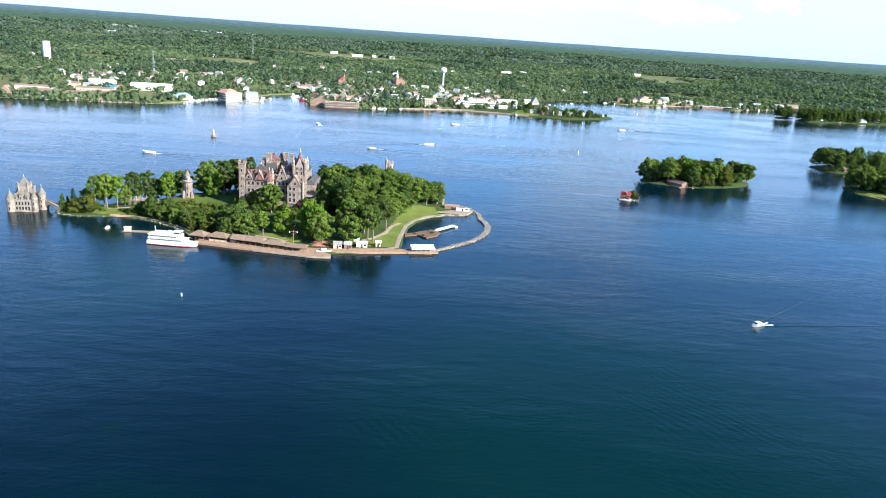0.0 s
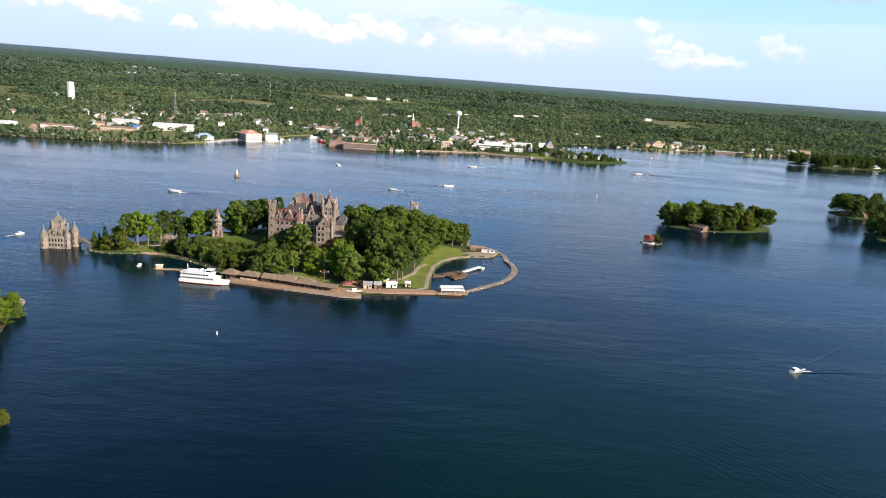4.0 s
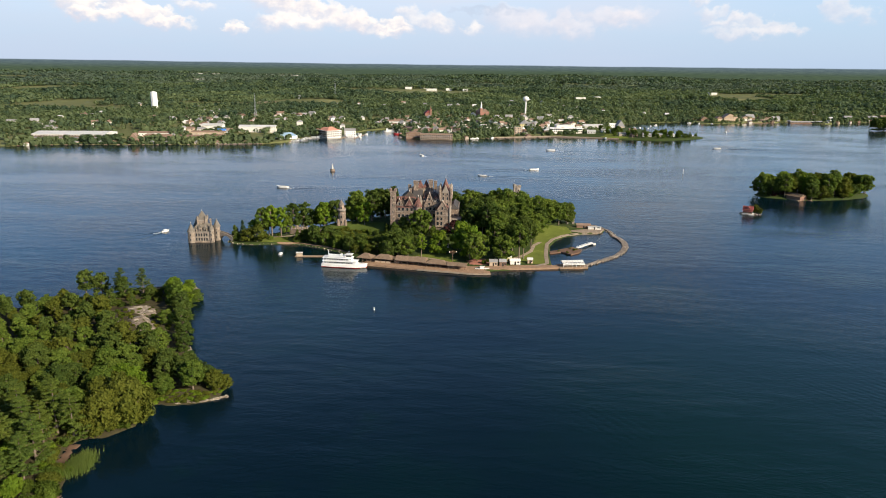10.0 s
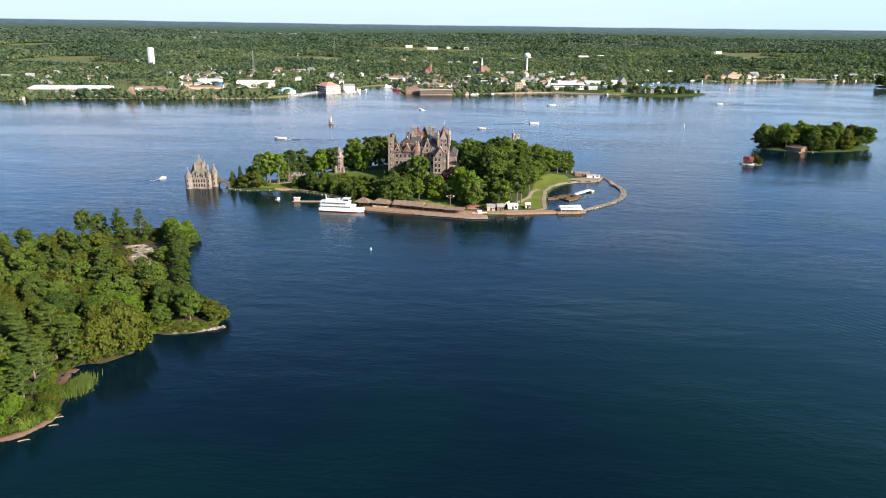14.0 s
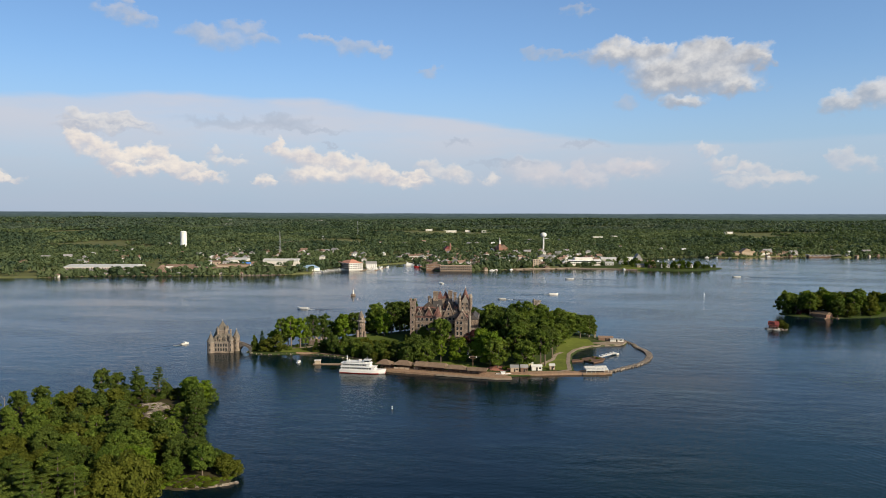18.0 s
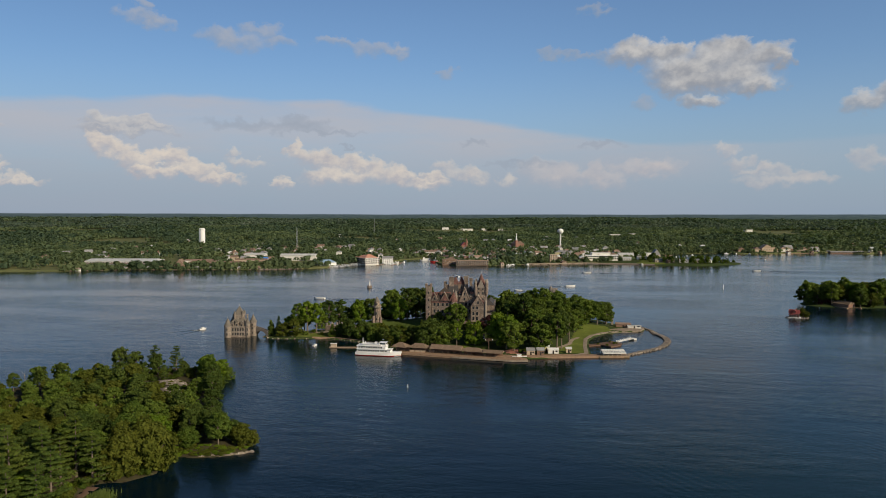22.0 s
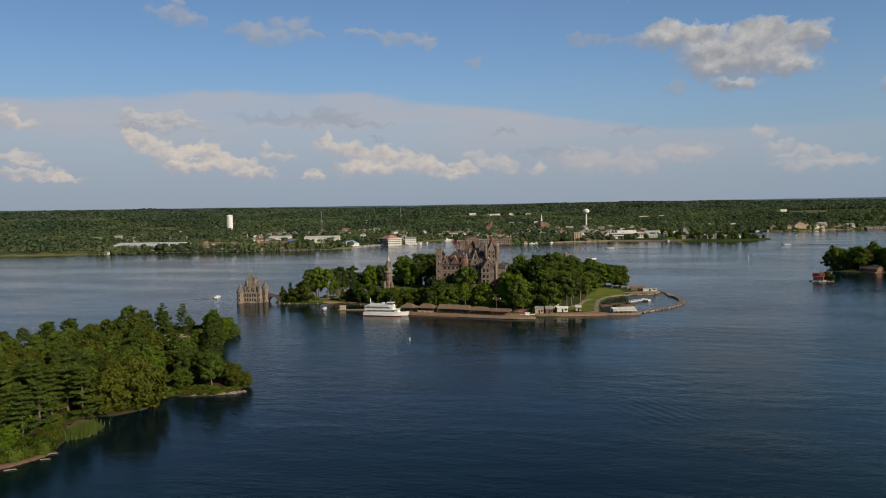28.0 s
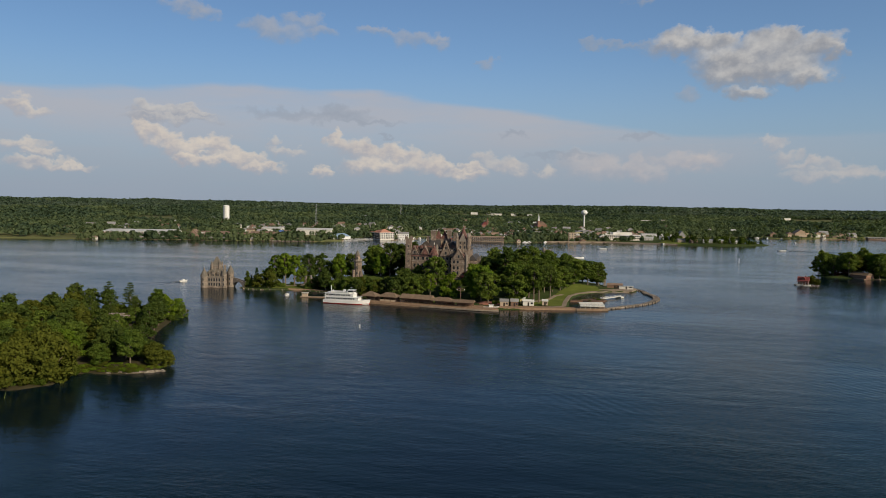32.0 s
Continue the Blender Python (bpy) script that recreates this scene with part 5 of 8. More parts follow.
# ---- the power house in the water and its bridge ----
def power_house():
    p = thing("power_house", -260, 437, 0, 8, "pale stone power house with conical turrets standing in the water", "power house")
    part("plinth", Geo().box(-8.8, 6.4, -7.2, 7.2, -1.5, .8), M_GRANITE, p, "dark wet stone footing")
    part("hall", Geo().box(-8.2, 5.8, -6.7, 6.7, .8, 7.6), M_POWER, p)
    part("string_course", Geo().box(-8.45, 6.05, -6.95, 6.95, 3.7, 4.05), M_PALE_STONE, p, "pale stone course")
    part("cornice", Geo().box(-8.5, 6.1, -7.0, 7.0, 7.3, 7.75), M_PALE_STONE, p)
    part("roof", Geo().hip(-8.5, 6.1, -6.9, 6.9, 7.75, 6.4, 5.0), M_GREY_TILE, p, "steep grey-brown tile roof")
    for x, y, r, z, h in ((-8.0, -6.2, 2.5, 8.0, 6.2), (6.0, -5.8, 1.75, 9.4, 4.6), (8.2, 1.0, 2.25, 10.2, 5.6), (-7.6, 6.4, 2.1, 9.4, 5.0)):
        t = part("turret", Geo().cyl(x, y, -1.5, z, r * 1.03, r * 0.97, 16), M_POWER, p, "round stone turret")
        part("turret_course", Geo().cyl(x, y, 3.6, 4.0, r * 1.06, r * 1.06, 16), M_PALE_STONE, t)
        part("turret_cornice", Geo().cyl(x, y, z - .9, z + .1, r * 1.0, r * 1.14, 16), M_PALE_STONE, t)
        part("turret_roof", Geo().cyl(x, y, z + .1, z + .1 + h * .3, r * 1.2, r * .78, 16).cone(x, y, z + .1 + h * .3, z + h, r * .78, 16), M_GREY_TILE, t, "grey-brown conical roof")
        part("finial", Geo().cyl(x, y, z + h - .3, z + h + 1.0, .1, .05, 6), M_COPPER, t)
        for zz in (1.6, 5.0):
            window(t, x, y - r - .02, zz, 0.8, 1.7, "s")
            window(t, x + r + .02, y, zz, 0.8, 1.7, "e")
        if z > 9:
            window(t, x, y - r - .02, 7.6, 0.6, 1.0, "s")
    tw = part("clock_tower", Geo().box(-4.3, 1.1, -1.6, 3.8, 7, 15.4), M_POWER, p, "square clock tower")
    part("tower_cornice", Geo().box(-4.65, 1.45, -1.95, 4.15, 14.7, 15.5), M_PALE_STONE, tw)
    part("tower_course", Geo().box(-4.5, 1.3, -1.8, 4.0, 12.0, 12.35), M_PALE_STONE, tw)
    part("tower_roof", Geo().hip(-4.7, 1.5, -2.0, 4.2, 15.5, 6.2, 2.95), M_GREY_TILE, tw, "steep pointed tile roof")
    part("finial", Geo().cyl(-1.6, 1.1, 21.3, 23.0, .12, .05, 6), M_COPPER, tw)
    part("clock_face", Geo().add([(-1.6 + .7 * math.cos(k * math.pi / 8), -1.66, 13.5 + .7 * math.sin(k * math.pi / 8)) for k in range(16)] + [(-1.6 + .7 * math.cos(k * math.pi / 8), -1.6, 13.5 + .7 * math.sin(k * math.pi / 8)) for k in range(16)],
                                 [tuple(range(16))] + [(k, 16 + k, 16 + (k + 1) % 16, (k + 1) % 16) for k in range(16)]), M_PALE_STONE, tw, "round pale clock face")
    for x, y in ((-4.4, -1.7), (1.2, -1.7), (1.2, 3.9), (-4.4, 3.9)):
        b = part("bartizan", Geo().cyl(x, y, 12.2, 16.4, 0.45, 0.7, 10), M_POWER, tw)
        part("bartizan_roof", Geo().cone(x, y, 16.4, 18.8, 0.85, 10), M_GREY_TILE, b)
    for x in (-4.4, -2.6, -0.8, 1.0, 2.8):
        window(p, x, -6.72, 1.4, 1.0, 1.9, "s")
        window(p, x, -6.72, 4.5, 1.0, 2.1, "s")
    for y in (-4, -1, 4):
        for z in (1.4, 4.5):
            window(p, 5.82, y, z, .9, 1.9, "e")
    for x in (-3.2, 0.0):
        window(tw, x, -1.62, 9.6, 0.9, 1.8, "s")
    for x, h in ((-4.9, 2.4), (-1.6, 3.2), (2.0, 2.4)):
        d = part("dormer", Geo().box(x - 1.0, x + 1.0, -6.6, -2.6, 7.6, 7.6 + h), M_POWER, p, "stone roof dormer")
        part("dormer_roof", Geo().gable(x - 1.3, x + 1.3, -6.9, -2.4, 7.6 + h, 1.9, "y"), M_GREY_TILE, d)
        window(d, x, -6.62, 8.2, .8, 1.4, "s")
    for x, y in ((3.6, 2.6), (-6.2, 2.0)):
        part("chimney", Geo().box(x - .5, x + .5, y - .5, y + .5, 10, 15.4).box(x - .65, x + .65, y - .65, y + .65, 14.8, 15.2), M_POWER, p)


power_house()


def arch_bridge(x0, y0, x1, y1):
    """A rising stone footbridge on one segmental arch."""
    length = math.hypot(x1 - x0, y1 - y0)
    b = thing("stone_bridge", x0, y0, 0, math.degrees(math.atan2(y1 - y0, x1 - x0)), "arched pale stone footbridge from the power house to the island", "bridge")
    g, n = Geo(), 16
    under, over = [], []
    for i in range(n + 1):
        t = i / n
        under.append((t * length, max(0.2, 4.2 * math.sin(math.pi * min(1, max(0, (t - 0.08) / 0.84))) ** 0.7 - 0.2) if 0.08 < t < 0.92 else -1.2))
        over.append((t * length, 5.6 - 2.6 * t ** 1.6))
    vs = [(x, y, z) for y in (-1.4, 1.4) for line in (under, over) for x, z in line]
    m = n + 1
    for i in range(n):
        g.f += [(i, i + 1, m + i + 1, m + i), (3 * m + i, 3 * m + i + 1, 2 * m + i + 1, 2 * m + i), (m + i, m + i + 1, 3 * m + i + 1, 3 * m + i), (i + 1, i, 2 * m + i, 2 * m + i + 1)]
    g.v = vs
    part("arch", g, M_PALE_STONE, b)
    for y in (-1.4, 1.1):
        part("parapet", Geo().add([(x, y + dy, z + dz) for x, z in over for dy, dz in ((0, 0), (.3, 0), (.3, .9), (0, .9))],
                                  [(4 * i + k, 4 * i + (k + 1) % 4, 4 * i + 4 + (k + 1) % 4, 4 * i + 4 + k) for i in range(n) for k in range(4)]), M_PALE_STONE, b)


arch_bridge(-251.5, 440.5, -238, 434.5)


# ---- the garden tower ----
def garden_tower():
    z = iz(-167, 466) - 0.5
    t = thing("garden_tower", -166.6, 466, z, 8, "slender rough stone tower with a pointed roof", "tower")
    part("shaft", Geo().cyl(0, 0, -1, 11.0, 2.7, 2.2, 10).cyl(1.0, 1.2, -1, 13.5, 2.0, 1.8, 8), M_GRANITE, t)
    part("buttress", Geo().cyl(-2.6, -1.8, -1, 5.2, 1.5, 0.9, 7).cyl(2.8, -1.6, -1, 4.6, 1.5, 0.9, 7), M_GRANITE, t)
    part("gallery", Geo().cyl(0, 0, 10.6, 11.6, 2.2, 3.3, 10).cyl(0, 0, 11.6, 12.6, 3.3, 3.3, 10), M_PALE_STONE, t, "stone gallery on brackets")
    part("upper_shaft", Geo().cyl(0, 0, 12.4, 16, 2.0, 1.9, 10), M_GRANITE, t)
    part("roof", Geo().cone(0, 0, 15.8, 19.9, 2.2, 10), M_GREY_TILE, t, "pointed grey roof")
    for zz in (2, 6.2):
        window(t, 0, -2.72 + zz * 0.045, zz, 0.9, 1.8, "s")
    for zz in (13.0,):
        window(t, 0, -2.02, zz, 0.8, 1.7, "s")


garden_tower()


def water_tower_ruin():
    t = thing("stone_lookout_tower", -34, 558, 5.6, 10, "round stone tower with a notched parapet behind the trees", "tower")
    part("shaft", Geo().cyl(0, 0, -1, 18.5, 3.3, 3.1, 14), M_PALE_STONE, t)
    for k in range(8):
        a = k * math.pi / 4
        part("merlon", Geo().box(-0.7 + 2.9 * math.cos(a), 0.7 + 2.9 * math.cos(a), -0.6 + 2.9 * math.sin(a), 0.6 + 2.9 * math.sin(a), 18.5, 20.3), M_PALE_STONE, t)
    part("turret", Geo().cyl(-2.6, -1.5, 12, 21.8, 1.0, 1.0, 10), M_PALE_STONE, t)
    part("flagpole", Geo().cyl(-2.6, -1.5, 21.8, 25, 0.06, 0.04, 6), M_STEEL, t)
    for z in (12.5, 15.5):
        window(t, 0.8, -3.2, z, 0.8, 1.5, "s")


water_tower_ruin()


# ---- trees of the castle island ----
random.seed(21)
GROUP = "trees of the castle island"


def plant(kind, leaf, x, y, size=1.0, stretch=1.0, label="", height=iz, group=GROUP):
    if height is iz:
        size *= 1.22
    return tree(kind, leaf, x, y, height(x, y) - 0.1, size, random.uniform(0, 360), stretch, label, group, random.randrange(6))


T_ROUND, T_BRIGHT, T_OAK = "broad green maple with a dense rounded crown", "bright yellow-green maple standing in sun", "dark green oak with a tall pale trunk"
for x, y, s, st in ((-236, 447, 1.0, 1.0), (-241, 449, 0.7, 1.0)):
    plant("spruce", L_SPRUCE, x, y, s, st, "dark narrow spruce at the water's edge")
plant("cedar", L_CEDAR, -238, 437, 1.0, 1.0, "pale green conical cedar at the water's edge")
plant("round", L_OLIVE, -221, 434, 1.05, 0.8, "low spreading willow overhanging the water")
plant("round", L_OLIVE, -228, 433.5, 0.8, 0.8, "low spreading willow overhanging the water")
for x, y, s, k, l in ((-221, 446, 1.05, "tall", L_MAPLE), (-214, 447, 1.12, "tall", L_BRIGHT), (-208, 449, 1.05, "tall", L_BRIGHT), (-218, 452, 1.0, "oak", L_MAPLE), (-203, 463, 1.08, "oak", L_OAK), (-197, 470, 1.05, "oak", L_OAK), (-193, 474, .95, "maple", L_OAK),
                      (-228, 450, 0.7, "maple", L_BRIGHT), (-206, 456, .7, "maple", L_MAPLE)):
    plant(k, l, x, y, s, 1.0, "tall slim tree with a bare lower trunk")
for x, y, s, k, l in ((-181, 471, 1.05, "maple", L_BRIGHT), (-186, 478, 1.0, "maple", L_MAPLE), (-175, 482, 1.1, "maple", L_OAK), (-156, 476, 1.25, "maple", L_MAPLE), (-150, 470, 1.0, "maple", L_BRIGHT),
                      (-160, 490, 1.15, "oak", L_MAPLE), (-147, 484, 1.2, "oak", L_OAK), (-138, 494, 1.1, "oak", L_OAK), (-132, 500, 1.1, "tall", L_OAK), (-143, 500, 1.15, "oak", L_OAK), (-166, 498, 1.0, "maple", L_OAK)):
    plant(k, l, x, y, s, 1.0, T_ROUND)
# trees in front of the castle
for x, y, s, st, k, l, lab in ((-104, 444, 1.12, 1.0, "maple", L_MAPLE, T_ROUND), (-100, 404, 0.72, 1.0, "tall", L_BRIGHT, "slim bright young maple on a thin trunk"),
                               (-89, 412, 1.12, 0.95, "round", L_BRIGHT, T_BRIGHT), (-83, 452, 0.9, 0.75, "round", L_PURPLE, "small dark purple plum tree beside the castle"),
                               (-68, 404, 1.25, 1.0, "maple", L_BRIGHT, T_BRIGHT), (-74, 418, 1.2, 1.0, "maple", L_BRIGHT, T_BRIGHT), (-63, 398, 1.1, 1.0, "maple", L_MAPLE, T_ROUND),
                               (-57, 448, 1.3, 1.0, "tall", L_OAK, T_OAK), (-46, 400, 1.12, 0.9, "maple", L_MAPLE, T_ROUND), (-36, 404, 1.0, 1.15, "tall", L_MAPLE, T_OAK), (-33, 408, 0.95, 1.1, "tall", L_OAK, T_OAK),
                               (-116, 408, 1.15, 0.9, "maple", L_OAK, T_ROUND), (-109, 405, 0.9, 0.9, "maple", L_MAPLE, T_ROUND), (-94, 440, 0.7, 1.0, "cedar", L_CEDAR, "small cedar before the castle"),
                               (-128, 436, 0.75, 1.0, "cedar", L_CEDAR, "small cedar on the slope"), (-40, 422, 1.1, 1.0, "maple", L_OAK, T_ROUND), (-52, 424, 1.2, 1.0, "maple", L_MAPLE, T_ROUND), (-27, 434, 0.9, 1.1, "tall", L_OAK, T_OAK)):
    plant(k, l, x, y, s, st, lab)
# the slope below the garden tower
SLOPE = [(-197, 437), (-186, 434), (-172, 428), (-158, 419), (-146, 409), (-136, 400), (-118, 396), (-118, 412), (-128, 428), (-150, 438), (-172, 446), (-192, 446)]
for x, y in scatter(SLOPE, 5.6, 31, inset=1.0):
    k, l, s = random.choice((("round", L_OAK, 0.62), ("round", L_OLIVE, 0.55), ("maple", L_MAPLE, 0.58), ("cedar", L_CEDAR, 0.85), ("maple", L_OAK, 0.66), ("round", L_MAPLE, 0.6)))
    if -160 < x < -128 and y > 425:
        k, l, s = "shrub", random.choice((L_OLIVE, L_BUSH)), 1.3
    plant(k, l, x, y, s * random.uniform(0.85, 1.15), random.uniform(0.85, 1.1), "small leafy tree on the shaded slope", group="slope trees")
for x, y in scatter([(-182, 447), (-172, 438), (-150, 430), (-130, 432), (-128, 446), (-140, 454), (-160, 456), (-176, 456)], 3.6, 32):
    plant("shrub", random.choice((L_OLIVE, L_OLIVE, L_BUSH, L_CEDAR)), x, y, random.uniform(.55, .95), random.uniform(.8, 1.1), "rough olive shrub on the slope", group="slope shrubs")
# the wood on the eastern half
WOOD = [(-72, 452), (-50, 440), (-30, 446), (-20, 470), (-8, 494), (6, 512), (12, 526), (0, 545), (-26, 568), (-75, 574), (-100, 560), (-82, 535), (-76, 500)]
for x, y in scatter(WOOD, 8.6, 41, holes=((-34, 558, 6), (-57, 448, 6)), inset=1.5):
    k, l = random.choice((("maple", L_MAPLE), ("maple", L_OAK), ("oak", L_OAK), ("oak", L_MAPLE), ("maple", L_MAPLE)))
    plant(k, l, x, y, random.uniform(1.0, 1.2) * (0.8 if y > 528 else 1.0), random.uniform(0.82, 0.98), random.choice((T_ROUND, T_OAK)), group="wood beside the castle")
REAR = [(-112, 540), (-130, 520), (-150, 505), (-170, 495), (-160, 515), (-140, 535), (-118, 556)]
joined_trees("grove", [("maple", x, y, iz(x, y) - .1, random.uniform(.95, 1.15), random.uniform(0, 6), .95) for x, y in scatter(REAR, 9.0, 43, inset=1.0)], L_OAK, "dark green trees behind the castle")
for x, y, s, k, l in ((-124, 448, .75, "round", L_OAK), (-117, 450, .8, "maple", L_OAK), (-111, 446, .7, "round", L_MAPLE), (-96, 446, .6, "round", L_MAPLE), (-121, 438, .75, "maple", L_MAPLE), (-112, 434, .7, "maple", L_OAK), (-131, 455, .6, "cedar", L_CEDAR),
                      (-126, 425, .75, "maple", L_OAK), (-116, 422, .8, "maple", L_MAPLE), (-108, 420, .75, "maple", L_OAK), (-88, 436, .55, "round", L_MAPLE)):
    plant(k, l, x, y, s * .8, 1.0, "leafy green tree below the castle walls")
for x, y in scatter([(-130, 452), (-84, 446), (-76, 452), (-78, 460), (-132, 462)], 5.0, 44):
    plant("shrub", random.choice((L_BUSH, L_OAK)), x, y, random.uniform(0.6, 1.0), 1.0, "trimmed shrub along the castle terrace", group="terrace shrubs")
for x, y in scatter([(-60, 392), (-40, 396), (-36, 402), (-58, 400)], 4.5, 45):
    plant("shrub", random.choice((L_BUSH, L_OLIVE)), x, y, random.uniform(0.4, 0.7), 1.0, "low garden shrub behind the quay", group="quay shrubs")
for x, y in scatter([(-222, 437), (-200, 440), (-190, 448), (-205, 452), (-222, 448)], 7, 46):
    plant("shrub", random.choice((L_BUSH, L_MAPLE)), x, y, random.uniform(0.5, 1.0), 1.0, "low shrub on the lawn", group="lawn shrubs")


# ---- pergola terrace ----
def pergola():
    z = iz(-190, 461)
    p = thing("stone_terrace", -191, 461, z, -12, "stone terrace with pillars, walls and garden clutter", "terrace")
    part("retaining_wall", Geo().box(-12, 12, -7, -6, -4, 1.6).box(-12, -11, -7, 6, -4, 1.6).box(11, 12, -7, 6, -4, 1.6), M_GRANITE, p)
    part("paving", Geo().box(-11, 11, -6, 6, -3, 0.5), M_CONCRETE, p)
    for k in range(6):
        part("pillar", Geo().box(-10.6 + 4.1 * k, -9.8 + 4.1 * k, -6.9, -6.1, 1.6, 4.2).box(-10.8 + 4.1 * k, -9.6 + 4.1 * k, -7.1, -5.9, 4.2, 4.5), M_PALE_STONE, p)
    for k in range(5):
        part("bench", Geo().box(-9 + 4 * k, -7 + 4 * k, 1, 1.6, 0.95, 1.05).box(-9 + 4 * k, -8.8 + 4 * k, 1, 1.6, 0.5, 0.95).box(-7.2 + 4 * k, -7 + 4 * k, 1, 1.6, 0.5, 0.95), M_PLANK, p)


pergola()


# ---- quay sheds ----
def shed(x, y, w, d, h, roof_h, turn, label, hipped=True, walls=False, roof=None):
    s = thing("quay_pavilion", x, y, 1.1, turn, label, "pavilion", "quay pavilions")
    n = max(3, int(w / 3.2))
    for k in range(n + 1):
        px = -w / 2 + 0.4 + (w - 0.8) * k / n
        for py in (-d / 2 + 0.4, d / 2 - 0.4):
            part("post", Geo().box(px - .12, px + .12, py - .12, py + .12, 0, h), M_BROWNWOOD, s)
    part("beam", Geo().box(-w / 2, w / 2, -d / 2 + .25, -d / 2 + .55, h - .35, h).box(-w / 2, w / 2, d / 2 - .55, d / 2 - .25, h - .35, h), M_BROWNWOOD, s)
    g = Geo().hip(-w / 2 - .8, w / 2 + .8, -d / 2 - .8, d / 2 + .8, h, roof_h) if hipped else Geo().gable(-w / 2 - .6, w / 2 + .6, -d / 2 - .8, d / 2 + .8, h, roof_h)
    part("roof", g, roof or M_SHINGLE, s, "brown-grey shingle roof")
    part("back_wall", Geo().box(-w / 2 + .3, w / 2 - .3, d / 2 - .5, d / 2 - .3, 0, h), M_BROWNWOOD, s, "dark timber back wall")
    if walls:
        part("counter", Geo().box(-w / 2 + .4, w / 2 - .4, -d / 2 + .5, -d / 2 + 1.1, 0, 1.1), M_TAN, s)
    else:
        for k in range(max(1, n - 1)):
            bx = -w / 2 + 1.4 + k * (w - 2.4) / max(1, n - 1)
            part("bench", Geo().box(bx, bx + 1.6, -.3, .3, .42, .5).box(bx, bx + .1, -.3, .3, 0, .42).box(bx + 1.5, bx + 1.6, -.3, .3, 0, .42), M_PLANK, s)
    return s


shed(-134.5, 392.5, 9, 7, 2.8, 2.6, -12, "open quay pavilion with a hipped shingle roof")
shed(-122.5, 391.6, 11.5, 6.5, 2.8, 2.4, -10, "open quay pavilion with a hipped shingle roof", walls=True)
shed(-104.5, 388.4, 19, 6.5, 2.8, 2.3, -11, "long open quay pavilion with a shingle roof", hipped=False)
shed(-88, 384.6, 13, 6.0, 2.6, 2.0, -10, "open quay pavilion with a shingle roof")
shed(-75, 381.6, 11, 5.5, 2.5, 1.5, -8, "low open quay shelter with a shingle roof", hipped=False)
shed(-113.8, 391, 4.2, 4.5, 3.2, 1.2, -10, "small ticket kiosk with a shingle roof", walls=True)


def kiosk(name, x, y, z, w, d, h, rh, turn, wall, roof, label, cat):
    k = thing(name, x, y, z, turn, label, cat)
    part("wall", Geo().box(-w / 2, w / 2, -d / 2, d / 2, 0, h), wall, k)
    part("roof", Geo().gable(-w / 2 - .3, w / 2 + .3, -d / 2 - .3, d / 2 + .3, h, rh), roof, k)
    part("door", Geo().box(-.5, .5, -d / 2 - .06, -d / 2, 0, 2.0), M_DARK, k)
    part("hatch", Geo().box(w * .2, w * .4, -d / 2 - .05, -d / 2, 1.0, 2.0), M_GLASS, k)
    return k


kiosk("kiosk", -52.5, 391.5, 1.1, 5, 4, 2.7, 1.5, 4, M_TAN, M_GREYROOF, "small tan kiosk with a grey roof on the quay", "kiosk")
kiosk("kiosk", -46.5, 391.8, 1.1, 4.4, 4, 2.8, 1.6, 4, M_BROWNWOOD, M_GREYROOF, "small dark timber kiosk with a grey roof", "kiosk")
kiosk("kiosk", -42.5, 401, 1.7, 3.2, 3.2, 2.8, 1.6, 4, M_YELLOW, M_PALEROOF, "small pale yellow hut by the path", "hut")
kiosk("snack_stand", -38.7, 396.5, 1.2, 6.5, 4, 2.6, .9, 6, M_OFFWHITE, M_WHITE, "snack stand with a bright white roof", "stand")
kiosk("hut", -29, 399, 1.4, 3.2, 2.6, 2.4, 1.2, 6, M_TAN, M_PALEROOF, "small pale hut on the lawn", "hut")
kiosk("hut", -84.5, 418, 5.2, 3.0, 2.6, 2.2, 1.2, 6, M_OFFWHITE, M_BROWNROOF, "small pale garden hut under the trees", "hut")
flower_bed = draped("flower_bed", [(-67, 391), (-56, 392), (-54, 402), (-64, 404), (-70, 398)], island_z, material("red_brick_paving", (0.34, 0.15, 0.11), 0.9, 0.35, 0.6, 3.0, 0.3), "reddish paved garden court behind the quay", 1.2, 0.25)

cover = thing("white_dock_shelter", -2, 397.0, 1.0, 12, "low white dock shelter with two pale ribbed roofs", "shelter")
for k, (y, z) in enumerate(((-1.6, 1.7), (1.8, 2.6))):
    part("roof", Geo().gable(-7.2, 7.2, y - 2.0, y + 2.0, z, .7), M_PALEROOF, cover, "pale metal roof")
    part("fascia", Geo().box(-7.2, 7.2, y - 2.04, y - 1.9, z - .3, z + .02), M_OFFWHITE, cover)
    for q in range(9):
        part("roof_rib", Geo().add([(-7 + 1.75 * q + a, y + b, z + h) for a in (0, .12) for b, h in ((-2, .05), (0, .76), (2, .05), (0, .6))], [(0, 1, 5, 4), (1, 2, 6, 5), (0, 3, 1), (3, 2, 1), (4, 5, 7), (5, 6, 7)]), M_GREYROOF, cover)
for k in range(6):
    for y in (-3.4, 3.6):
        part("post", Geo().box(-7.0 + 2.8 * k, -6.85 + 2.8 * k, y - .08, y + .08, 0, 2.1), M_WHITE, cover)
part("deck", Geo().box(-9.5, 9, -4.4, 4.2, -.9, .12), M_PLANK, cover)
